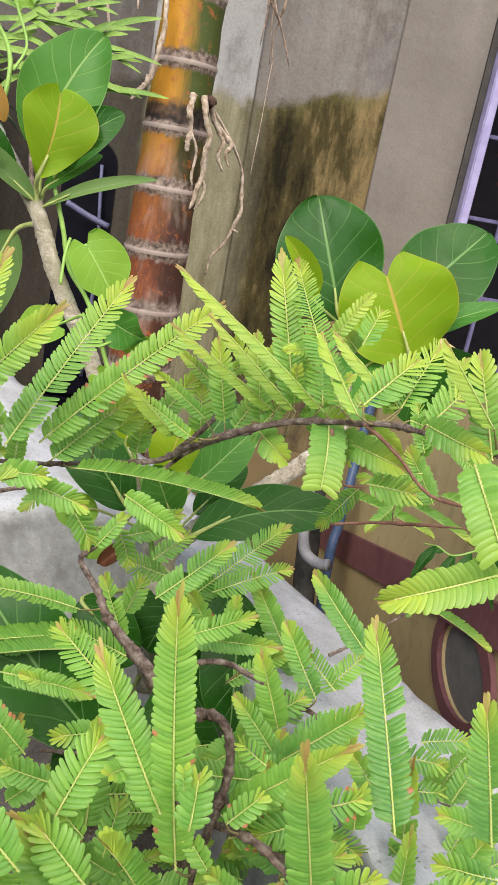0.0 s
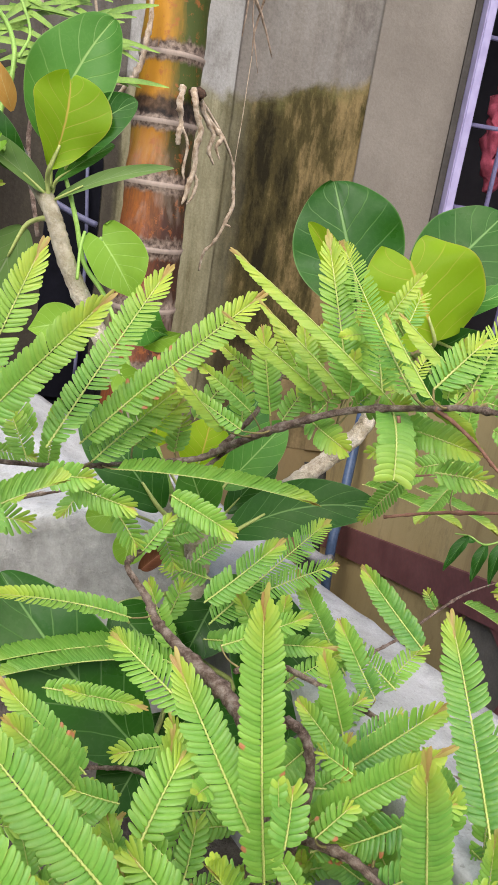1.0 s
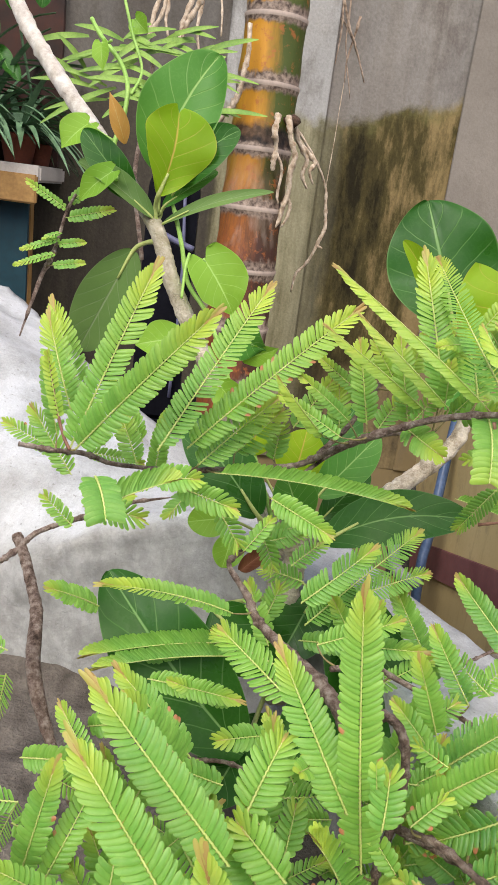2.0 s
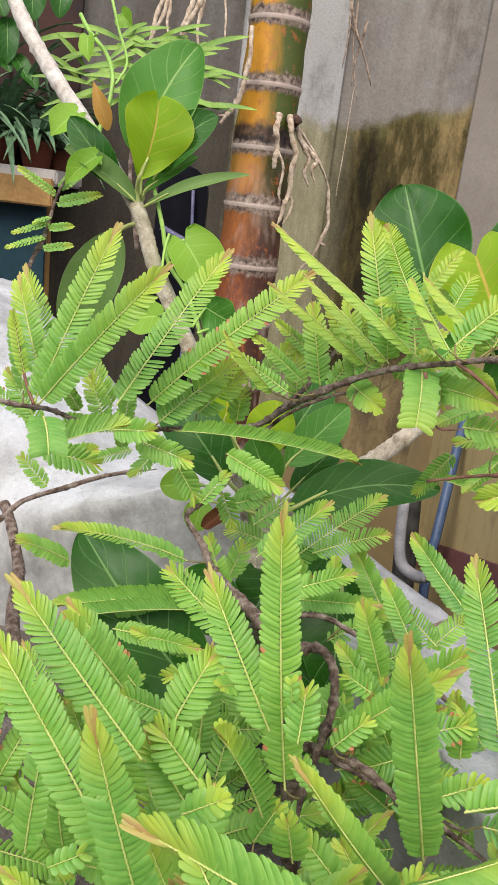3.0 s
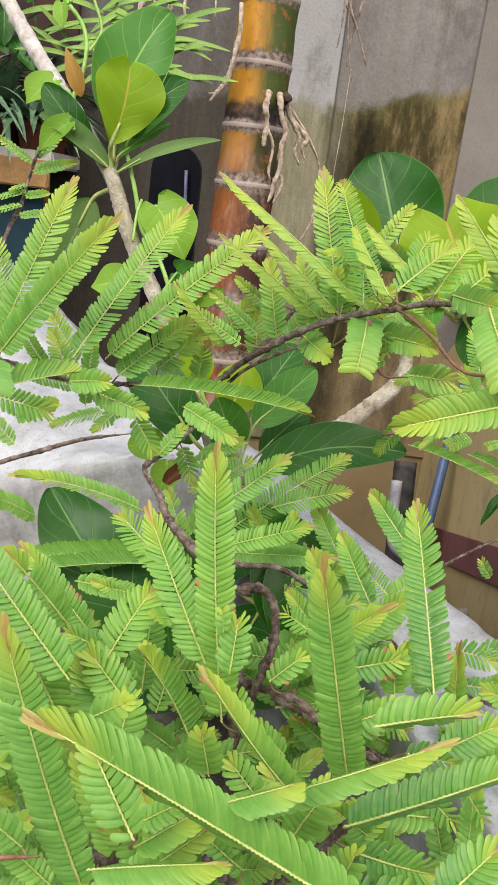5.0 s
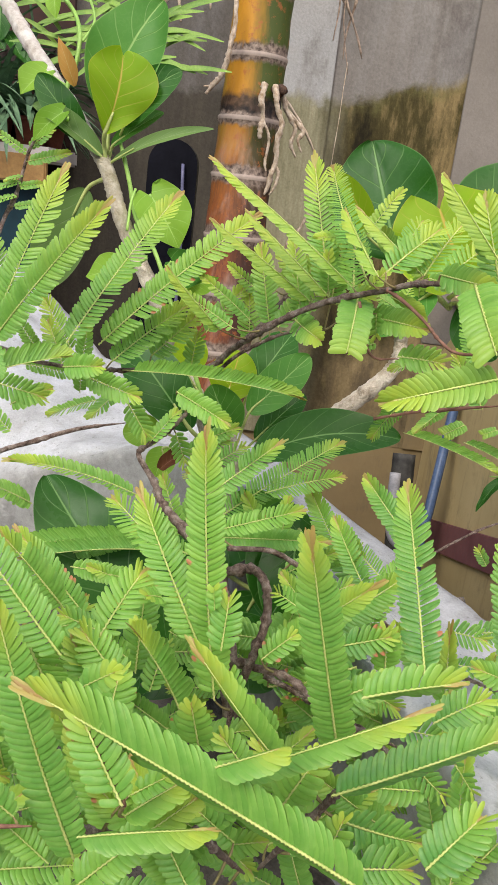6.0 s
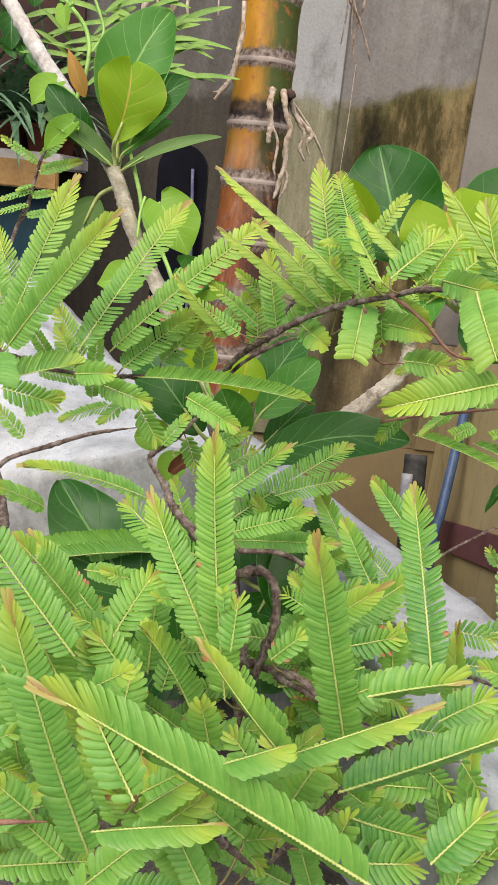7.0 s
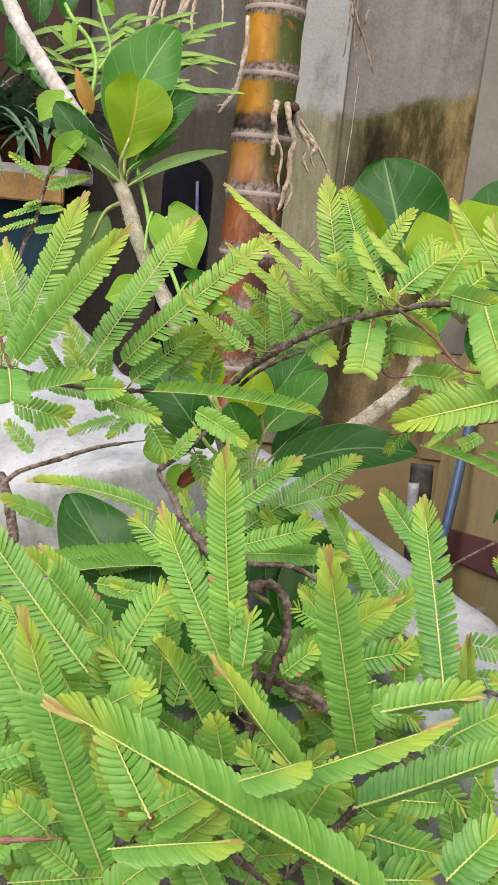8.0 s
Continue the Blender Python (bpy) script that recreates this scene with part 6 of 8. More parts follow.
frond(amla, (-0.1704, 0.5500, 1.2623), (-0.1829, 0.5560, 1.3100), -54, 0.0110, 0.020, fresh=0.6, fold=30)
frond(amla, (0.1442, 0.5650, 1.0570), (0.1042, 0.5400, 1.0459), -37, 0.0210, 0.030, fresh=-0.4)
frond(amla, (0.1492, 0.5700, 1.0875), (0.1300, 0.5800, 1.1156), -63, 0.0160, 0.030, fresh=-0.3)
frond(amla, (0.0778, 0.4000, 1.0721), (0.1463, 0.4200, 1.0738), 45, 0.0210, 0.030, fresh=-0.4, red=0.3)
frond(amla, (0.1009, 0.5000, 1.0774), (0.1425, 0.5200, 1.0922), 40, 0.0200, 0.030, fresh=-0.5)
frond(amla, (0.1920, 0.4600, 1.0549), (0.1656, 0.4700, 1.0875), -66, 0.0190, 0.030, fresh=-0.5)
frond(amla, (0.1232, 0.4000, 1.0861), (0.1664, 0.4000, 1.0657), 59, 0.0200, 0.030, fresh=-0.4)
frond(amla, (0.1518, 0.5300, 1.0807), (0.1212, 0.5600, 1.1289), -50, 0.0200, 0.030, fresh=-0.5)
frond(amla, (0.1328, 0.5000, 1.0665), (0.1728, 0.5200, 1.0797), 38, 0.0180, 0.030, fresh=-0.4)
frond(amla, (-0.1612, 0.5462, 1.2441), (-0.1146, 0.5749, 1.3735), 55, 0.0242, 0.030, fresh=0.32, pitch=0.0029)
frond(amla, (-0.1575, 0.5460, 1.2432), (-0.0691, 0.5215, 1.3542), 88, 0.0246, 0.030, fresh=0.32, pitch=0.0029)
frond(amla, (-0.1012, 0.5483, 1.2481), (-0.0338, 0.6143, 1.3644), 40, 0.0241, 0.030, fresh=0.32, pitch=0.0029)
frond(amla, (-0.0817, 0.5711, 1.2448), (0.0326, 0.6035, 1.3574), 60, 0.0240, 0.030, red=0.12, fresh=0.32, pitch=0.0029)
frond(amla, (-0.0730, 0.5777, 1.2299), (-0.0151, 0.6157, 1.2810), 47, 0.0240, 0.030, fresh=0.32)
frond(amla, (-0.0456, 0.6100, 1.2325), (-0.0089, 0.6236, 1.2717), 55, 0.0239, 0.030, fresh=0.32)
frond(amla, (-0.0131, 0.6306, 1.2237), (-0.0098, 0.6328, 1.2577), -10, 0.0204, 0.030, fresh=0.34)
frond(amla, (-0.1612, 0.6031, 1.2522), (-0.1997, 0.6371, 1.3292), -41, 0.0233, 0.030, fresh=0.32, pitch=0.0029)
frond(amla, (-0.1683, 0.5832, 1.2555), (-0.1949, 0.6051, 1.3269), -42, 0.0234, 0.030, fresh=0.32, pitch=0.0029)
frond(amla, (-0.1740, 0.5600, 1.2479), (-0.1863, 0.5666, 1.3037), -53, 0.0136, 0.030)
frond(amla, (-0.1226, 0.6211, 1.2104), (-0.1422, 0.6332, 1.2520), -51, 0.0202, 0.030, fresh=0.34)
frond(amla, (-0.1217, 0.6453, 1.2209), (-0.1552, 0.6584, 1.2674), -54, 0.0200, 0.030, fresh=0.34)
frond(amla, (0.1028, 0.5010, 1.3190), (0.0006, 0.5203, 1.3902), -74, 0.0125, 0.020, fresh=0.6, fold=12, lean=44, lap=0.60, pitch=0.0024, shut=1)
frond(amla, (0.0783, 0.5499, 1.3005), (0.0017, 0.5419, 1.3502), -79, 0.0125, 0.020, fresh=0.6, fold=12, lean=44, lap=0.60, pitch=0.0024, shut=1)
frond(amla, (0.0912, 0.5363, 1.3063), (0.0248, 0.5533, 1.3586), -72, 0.0125, 0.020, fresh=0.6, fold=12, lean=44, lap=0.60, pitch=0.0024, shut=1)
frond(amla, (0.0502, 0.5948, 1.2726), (0.0358, 0.6031, 1.3354), -61, 0.0200, 0.030, fresh=0.34)
frond(amla, (0.0347, 0.6193, 1.2522), (0.0299, 0.6327, 1.2961), -21, 0.0200, 0.030, fresh=0.34)
frond(amla, (-0.0023, 0.6190, 1.2559), (0.0272, 0.6332, 1.2982), 50, 0.0195, 0.030, fresh=0.34)
frond(amla, (0.0137, 0.5529, 1.2712), (-0.0263, 0.5284, 1.3156), -99, 0.0125, 0.030, fresh=0.6, fold=12, lean=44, lap=0.60, pitch=0.0024, shut=1)
frond(amla, (0.0740, 0.5678, 1.2841), (0.0606, 0.5866, 1.3466), -45, 0.0171, 0.030, fresh=0.34)
frond(amla, (0.0916, 0.5491, 1.3059), (0.0687, 0.5894, 1.4020), -37, 0.0230, 0.030, fresh=0.34)
frond(amla, (0.1088, 0.4811, 1.3276), (0.0842, 0.6149, 1.3989), -32, 0.0202, 0.030, fresh=0.32)
frond(amla, (0.1143, 0.4634, 1.3307), (0.0899, 0.5039, 1.3696), -47, 0.0125, 0.030, fresh=0.6, fold=12, lean=44, lap=0.60, pitch=0.0024, shut=1)
frond(amla, (0.1461, 0.4867, 1.3321), (0.0972, 0.4984, 1.3710), -76, 0.0125, 0.030, fresh=0.6, fold=12, lean=44, lap=0.60, pitch=0.0024, shut=1)
frond(amla, (0.0953, 0.5738, 1.3008), (0.1008, 0.5847, 1.3589), 11, 0.0233, 0.030, fresh=0.34)
frond(amla, (0.1062, 0.5267, 1.3164), (0.1042, 0.5580, 1.3501), -15, 0.0230, 0.030, fresh=0.34)
frond(amla, (0.0899, 0.5419, 1.3101), (0.0857, 0.5334, 1.3407), -159, 0.0120, 0.030, fresh=0.32)
frond(amla, (0.1532, 0.6414, 1.3390), (0.1717, 0.6710, 1.3682), 16, 0.0205, 0.030, fresh=0.34)
frond(amla, (0.1438, 0.6169, 1.3390), (0.1238, 0.5922, 1.3564), -115, 0.0163, 0.030, fresh=0.34)
frond(amla, (0.1460, 0.4868, 1.3327), (0.1751, 0.5228, 1.3716), 21, 0.0229, 0.030, fresh=0.34)
frond(amla, (0.1211, 0.4819, 1.3324), (0.1562, 0.4990, 1.3651), 45, 0.0230, 0.030, fresh=0.34)
frond(amla, (0.1690, 0.4038, 1.3513), (0.1316, 0.4046, 1.3924), -92, 0.0125, 0.030, fresh=0.6, fold=12, lean=44, lap=0.60, pitch=0.0024, shut=1)
frond(amla, (0.1754, 0.4088, 1.3327), (0.1590, 0.4248, 1.3866), -64, 0.0195, 0.030, fresh=0.32)
frond(amla, (0.1537, 0.4507, 1.3354), (0.1782, 0.4687, 1.3568), 35, 0.0206, 0.030, fresh=0.34)
frond(amla, (0.1529, 0.3784, 1.3389), (0.1590, 0.3270, 1.3074), 37, 0.0226, 0.080, lap=0.6, lean=82, blunt=True, fold=6, fresh=0.3)
frond(amla, (0.1088, 0.5142, 1.3107), (0.1006, 0.4542, 1.2774), -5, 0.0235, 0.120, lap=0.6, lean=82, blunt=True, fold=6, fresh=0.3)
frond(amla, (0.0695, 0.5583, 1.2843), (0.0884, 0.5131, 1.2780), 57, 0.0210, 0.030, fresh=0.34)
frond(amla, (0.1179, 0.5193, 1.2981), (0.1510, 0.4628, 1.3018), 65, 0.0206, 0.030, fresh=0.34)
frond(amla, (0.1324, 0.5226, 1.3134), (0.1491, 0.4734, 1.3079), 51, 0.0125, 0.030, fresh=0.6, fold=12, lean=44, lap=0.60, pitch=0.0024, shut=1)
frond(amla, (0.1394, 0.4950, 1.2771), (0.1740, 0.4860, 1.2775), 67, 0.0201, 0.030, fresh=0.34)
frond(amla, (0.1216, 0.5023, 1.3033), (0.1236, 0.4967, 1.2848), 31, 0.0180, 0.030, fresh=0.34)
frond(amla, (0.1658, 0.3450, 1.2994), (0.1073, 0.3350, 1.2821), -56, 0.0200, 0.030, fresh=0.5, fold=22, lean=66, lap=0.62, pitch=0.0023)
frond(amla, (0.1473, 0.4407, 1.3379), (0.1690, 0.3994, 1.3370), 65, 0.0170, 0.030, fresh=0.32)
frond(amla, (0.1446, 0.4602, 1.3335), (0.1632, 0.4498, 1.3312), 70, 0.0173, 0.030, fresh=0.34)
frond(amla, (0.0729, 0.5491, 1.2913), (0.0879, 0.5558, 1.3111), 48, 0.0185, 0.030, fresh=0.34)
frond(amla, (0.0573, 0.5846, 1.2728), (0.0729, 0.5931, 1.2983), 45, 0.0185, 0.030, fresh=0.34)
frond(amla, (0.0954, 0.5224, 1.3038), (0.1202, 0.5063, 1.3163), 76, 0.0176, 0.030, fresh=0.34)
frond(amla, (0.1848, 0.5601, 1.2450), (0.1968, 0.5642, 1.2567), 45, 0.0203, 0.030, fresh=0.34)
frond(amla, (0.1303, 0.5466, 1.2759), (0.1098, 0.5433, 1.2679), -59, 0.0185, 0.030, fresh=0.34)
frond(amla, (-0.1268, 0.4428, 1.2442), (-0.0797, 0.4878, 1.2537), -38, 0.0230, 0.030, fresh=0.1, fold=62, lean=56, lap=0.47, pitch=0.0026)
frond(amla, (-0.1269, 0.4486, 1.2630), (-0.1118, 0.4126, 1.2460), -3, 0.0244, 0.100, lap=0.6, lean=82, blunt=True, fold=6)
frond(amla, (-0.1399, 0.4897, 1.2280), (-0.0989, 0.4998, 1.2169), 65, 0.0195, 0.030)
frond(amla, (-0.0858, 0.5502, 1.2237), (-0.0384, 0.5357, 1.2150), 61, 0.0200, 0.030)
frond(amla, (-0.1020, 0.5442, 1.2303), (-0.0663, 0.5273, 1.2387), 66, 0.0195, 0.030)
frond(amla, (-0.0595, 0.5828, 1.2245), (0.0830, 0.5441, 1.2289), -32, 0.0200, 0.030, fold=62, lean=56, lap=0.47, pitch=0.0026)
frond(amla, (-0.0166, 0.5648, 1.2162), (0.0306, 0.5350, 1.2025), 57, 0.0191, 0.030)
frond(amla, (-0.0534, 0.5589, 1.2037), (-0.0331, 0.5514, 1.1770), 57, 0.0200, 0.030)
frond(amla, (-0.0166, 0.5832, 1.1760), (-0.0041, 0.5755, 1.1495), 50, 0.0200, 0.030)
frond(amla, (-0.0318, 0.5515, 1.1771), (-0.0122, 0.5606, 1.2039), 49, 0.0126, 0.030)
frond(amla, (-0.0352, 0.5210, 1.1428), (-0.1257, 0.4950, 1.1703), -39, 0.0165, 0.075, fresh=0.35, fold=30)
frond(amla, (-0.1419, 0.6034, 1.0878), (-0.1803, 0.5700, 1.1201), -49, 0.0200, 0.030)
frond(amla, (-0.1152, 0.7298, 1.1546), (-0.1663, 0.7215, 1.1342), -24, 0.0200, 0.030)
frond(amla, (-0.1743, 0.6394, 1.1408), (-0.2037, 0.6461, 1.1662), -58, 0.0157, 0.030)
frond(amla, (0.0050, 0.5639, 1.0767), (-0.0488, 0.5858, 1.0870), -56, 0.0220, 0.030)
frond(amla, (-0.0300, 0.6017, 1.0680), (-0.1499, 0.5689, 1.0620), 44, 0.0240, 0.030, red=0.06, fold=62, lean=56, lap=0.47, pitch=0.0026)
frond(amla, (-0.0270, 0.5829, 1.0678), (-0.1387, 0.5658, 1.0539), 44, 0.0220, 0.030, fold=62, lean=56, lap=0.47, pitch=0.0026)
frond(amla, (-0.0021, 0.5598, 1.0949), (-0.0248, 0.5777, 1.1422), -48, 0.0170, 0.030)
frond(amla, (-0.0037, 0.6088, 1.0876), (0.0082, 0.6195, 1.1209), 33, 0.0204, 0.030)
frond(amla, (0.0088, 0.3745, 1.1414), (-0.0007, 0.3565, 1.1523), -39, 0.0200, 0.030, fresh=0.2)
frond(amla, (-0.0235, 0.3565, 1.1228), (-0.0033, 0.3864, 1.1570), 21, 0.0255, 0.030)
frond(amla, (0.0313, 0.3671, 1.1199), (-0.0138, 0.4003, 1.1961), -42, 0.0235, 0.030)
frond(amla, (0.0008, 0.4337, 1.1397), (-0.0472, 0.4787, 1.1589), -42, 0.0235, 0.030)
frond(amla, (0.0451, 0.3658, 1.0825), (0.0227, 0.3881, 1.2426), -5, 0.0238, 0.020, red=0.06)
frond(amla, (0.1165, 0.3212, 1.0866), (0.0830, 0.3080, 1.2198), -114, 0.0225, 0.020)
frond(amla, (0.1673, 0.3738, 1.1118), (0.1530, 0.4533, 1.2022), -25, 0.0255, 0.020, red=0.05, lap=0.54, lean=72, pitch=0.0026, fresh=-0.5)
frond(amla, (0.1934, 0.5597, 1.1070), (0.1467, 0.6032, 1.1521), -54, 0.0210, 0.030, lap=0.6, fresh=-0.5)
frond(amla, (0.1150, 0.3736, 1.1247), (0.1474, 0.3775, 1.1335), 50, 0.0240, 0.030, red=0.16, fresh=-0.5)
frond(amla, (0.0761, 0.4045, 1.0899), (0.1306, 0.3799, 1.1637), 69, 0.0209, 0.030, fresh=0.15)
frond(amla, (0.1101, 0.4586, 1.0769), (0.1665, 0.4524, 1.1386), 62, 0.0240, 0.030, fresh=-0.5)
frond(amla, (0.1559, 0.6116, 1.0424), (0.1020, 0.6225, 1.1288), -74, 0.0240, 0.030, fresh=-0.5)
frond(amla, (0.1624, 0.5224, 1.0959), (0.1391, 0.5806, 1.1001), -44, 0.0200, 0.030, fresh=0.2)
frond(amla, (0.0632, 0.5855, 1.1316), (0.1328, 0.6263, 1.1411), 47, 0.0205, 0.030)
frond(amla, (0.0257, 0.5766, 1.1065), (0.1328, 0.6750, 1.1582), 34, 0.0256, 0.030)
frond(amla, (0.0177, 0.5613, 1.1345), (0.0718, 0.5779, 1.1814), 50, 0.0225, 0.030)
frond(amla, (0.0261, 0.5970, 1.0798), (0.1207, 0.5520, 1.1089), 60, 0.0185, 0.030)
frond(amla, (0.0308, 0.5351, 1.1160), (0.0979, 0.5539, 1.1342), 50, 0.0191, 0.030)
frond(amla, (0.0983, 0.4999, 1.0612), (0.0642, 0.4668, 1.0601), -33, 0.0284, 0.030)
frond(amla, (0.0701, 0.3767, 1.1068), (0.0907, 0.3832, 1.1253), 47, 0.0200, 0.030, red=0.06)
frond(amla, (0.0897, 0.3926, 1.1354), (0.0733, 0.4119, 1.1356), -49, 0.0180, 0.030, fresh=0.15)
frond(amla, (0.0838, 0.4579, 1.0620), (0.0909, 0.4642, 1.0842), 26, 0.0202, 0.030)
frond(amla, (0.1452, 0.3797, 1.1068), (0.1411, 0.3798, 1.1417), -13, 0.0180, 0.030, fresh=0.1)
frond(amla, (0.1134, 0.3135, 1.1342), (0.1358, 0.3092, 1.1510), 55, 0.0180, 0.030, fresh=0.35)
frond(amla, (0.1141, 0.2790, 1.1577), (0.1580, 0.2713, 1.1781), 49, 0.0214, 0.030, fresh=0.1, lap=0.52, shut=1)
frond(amla, (0.1034, 0.2526, 1.1247), (0.1792, 0.2537, 1.1693), 42, 0.0215, 0.030, pitch=0.0024, lap=0.55, fresh=-0.5, shut=1)
frond(amla, (0.0556, 0.2395, 1.1392), (0.1322, 0.2319, 1.1897), 45, 0.0150, 0.060, fresh=0.32, fold=12, lean=46, lap=0.80, pitch=0.0021, shut=-1)
frond(amla, (0.0506, 0.2155, 1.1638), (0.0771, 0.2114, 1.1811), 46, 0.0150, 0.030, fresh=0.32, fold=12, lean=46, lap=0.80, pitch=0.0021, shut=-1)
frond(amla, (0.1179, 0.2094, 1.1179), (-0.0253, 0.2194, 1.1873), -49, 0.0255, 0.030, fresh=0.1, fold=14, lean=52, lap=0.75, pitch=0.0020, shut=-1)
frond(amla, (0.0875, 0.2663, 1.1202), (0.0345, 0.2592, 1.1887), -78, 0.0150, 0.140, fresh=0.32, fold=12, lean=46, lap=0.80, pitch=0.0021, shut=-1)
frond(amla, (-0.0070, 0.2495, 1.0722), (-0.0483, 0.2545, 1.2006), -71, 0.0215, 0.020)
frond(amla, (-0.0330, 0.3076, 1.1406), (-0.1020, 0.3273, 1.2153), -46, 0.0220, 0.030)
frond(amla, (-0.0330, 0.2678, 1.1131), (-0.1046, 0.3010, 1.2046), -45, 0.0223, 0.030)
frond(amla, (-0.0585, 0.4040, 1.1098), (-0.0944, 0.3883, 1.1654), -77, 0.0210, 0.030)
frond(amla, (-0.0033, 0.3234, 1.1167), (-0.0321, 0.3362, 1.1414), -42, 0.0220, 0.030)
frond(amla, (0.0305, 0.3190, 1.1047), (0.0005, 0.3080, 1.1646), 21, 0.0220, 0.030, fresh=0.2, fold=62, lean=56, lap=0.47, pitch=0.0026)
frond(amla, (0.0399, 0.3533, 1.1502), (0.0376, 0.3570, 1.1659), -38, 0.0142, 0.030, fresh=0.35)
frond(amla, (0.0460, 0.3505, 1.1268), (0.0473, 0.3607, 1.1596), -5, 0.0243, 0.030, red=0.12)
frond(amla, (0.0424, 0.2756, 1.1220), (0.0358, 0.2737, 1.1508), -107, 0.0184, 0.030, fresh=0.2)
frond(amla, (0.0830, 0.2616, 1.1055), (0.0986, 0.2627, 1.1409), 49, 0.0191, 0.030, fresh=0.1)
frond(amla, (0.1023, 0.2401, 1.1012), (0.1093, 0.2426, 1.1254), 40, 0.0180, 0.030, fresh=0.2)
frond(amla, (0.1134, 0.2619, 1.1026), (0.1541, 0.2613, 1.0955), 64, 0.0190, 0.030, pitch=0.0024, lap=0.55, fresh=-0.5)
frond(amla, (0.1146, 0.2763, 1.0812), (0.1433, 0.2757, 1.0756), 64, 0.0200, 0.030, fresh=-0.5)
frond(amla, (0.1113, 0.2474, 1.0900), (0.1472, 0.2498, 1.0931), 48, 0.0200, 0.030, pitch=0.0024, lap=0.55, fresh=-0.5)
frond(amla, (0.1443, 0.2339, 1.1097), (0.1682, 0.2431, 1.1363), 27, 0.0220, 0.030, pitch=0.0024, lap=0.55, fresh=-0.5)
frond(amla, (0.1588, 0.3123, 1.1243), (0.1880, 0.3186, 1.1410), 39, 0.0210, 0.030, pitch=0.0024, lap=0.55, fresh=-0.5)
frond(amla, (0.1443, 0.3276, 1.1077), (0.1757, 0.3278, 1.1046), 49, 0.0189, 0.030, fresh=-0.5)
frond(amla, (0.1573, 0.3222, 1.0887), (0.1770, 0.3180, 1.0726), 60, 0.0220, 0.030, fresh=-0.5)
frond(amla, (0.1786, 0.3241, 1.0920), (0.1922, 0.3195, 1.0754), 66, 0.0220, 0.030, fresh=-0.5)
frond(amla, (0.2005, 0.4614, 1.0931), (0.2347, 0.4613, 1.0884), 59, 0.0200, 0.030, fresh=-0.5)
frond(amla, (0.2102, 0.4549, 1.0706), (0.2368, 0.4557, 1.0699), 55, 0.0200, 0.030, fresh=-0.5)
frond(amla, (-0.0640, 0.2600, 1.1190), (-0.0463, 0.2633, 1.1275), 49, 0.0220, 0.030)
frond(amla, (-0.0321, 0.2367, 1.1073), (-0.0475, 0.2318, 1.1273), -65, 0.0183, 0.030, fresh=0.2)
frond(amla, (-0.0005, 0.2202, 1.1178), (0.0553, 0.2169, 1.1340), 41, 0.0150, 0.030, fresh=0.32, fold=12, lean=46, lap=0.80, pitch=0.0021, shut=-1)
frond(amla, (0.0158, 0.2318, 1.1194), (0.0415, 0.2302, 1.1448), 47, 0.0150, 0.030, fresh=0.32, fold=12, lean=46, lap=0.80, pitch=0.0021, shut=-1)
frond(amla, (0.0183, 0.2091, 1.1471), (-0.0035, 0.2191, 1.1824), -50, 0.0192, 0.030)
frond(amla, (-0.0001, 0.2660, 1.1303), (0.0035, 0.2765, 1.1637), 8, 0.0225, 0.030)
frond(amla, (-0.0085, 0.2461, 1.1686), (0.0093, 0.2411, 1.1843), 58, 0.0160, 0.030, fresh=0.34)
frond(amla, (0.2175, 0.3601, 1.1233), (0.1985, 0.3799, 1.2053), -63, 0.0245, 0.030, fresh=-0.5)
frond(amla, (0.2381, 0.5172, 1.0612), (0.2791, 0.5147, 1.0698), 51, 0.0190, 0.030, fresh=-0.5)
frond(amla, (0.2461, 0.4617, 1.0578), (0.2619, 0.4699, 1.0877), 30, 0.0220, 0.030, fresh=-0.5)
frond(amla, (-0.0004, 0.3238, 1.0893), (-0.0376, 0.3385, 1.1336), -44, 0.0240, 0.030)
frond(amla, (-0.0552, 0.3250, 1.1339), (-0.0317, 0.3112, 1.1026), 43, 0.0253, 0.030)
frond(amla, (0.1048, 0.3658, 1.0804), (0.1420, 0.3672, 1.1044), 49, 0.0220, 0.030, fresh=-0.5)
frond(amla, (-0.0775, 0.4819, 1.0376), (-0.0583, 0.4887, 1.0665), 50, 0.0205, 0.030)
frond(amla, (-0.0795, 0.4302, 1.0728), (-0.0440, 0.4293, 1.0871), 52, 0.0176, 0.030)
frond(amla, (-0.2512, 0.9059, 1.3873), (-0.2962, 0.9031, 1.4123), -77, 0.0100, 0.030, pitch=0.0036, fresh=0.2)
frond(amla, (-0.2513, 0.9030, 1.3780), (-0.1980, 0.8973, 1.3933), 77, 0.0145, 0.030, pitch=0.0036, fresh=0.2)
frond(amla, (-0.2545, 0.8982, 1.3622), (-0.2696, 0.8853, 1.3544), -19, 0.0100, 0.030, pitch=0.0036, fresh=0.2)
frond(amla, (-0.2550, 0.8963, 1.3559), (-0.2933, 0.8808, 1.3394), -46, 0.0100, 0.030, pitch=0.0036, fresh=0.2)
frond(amla, (-0.2561, 0.8944, 1.3496), (-0.2252, 0.8860, 1.3565), 76, 0.0100, 0.030, pitch=0.0036, fresh=0.2)
frond(amla, (-0.2581, 0.8915, 1.3401), (-0.2976, 0.8759, 1.3236), -45, 0.0100, 0.030, pitch=0.0036, fresh=0.2)
frond(amla, (-0.2597, 0.8876, 1.3276), (-0.2225, 0.8796, 1.3355), 74, 0.0100, 0.030, pitch=0.0036, fresh=0.2)
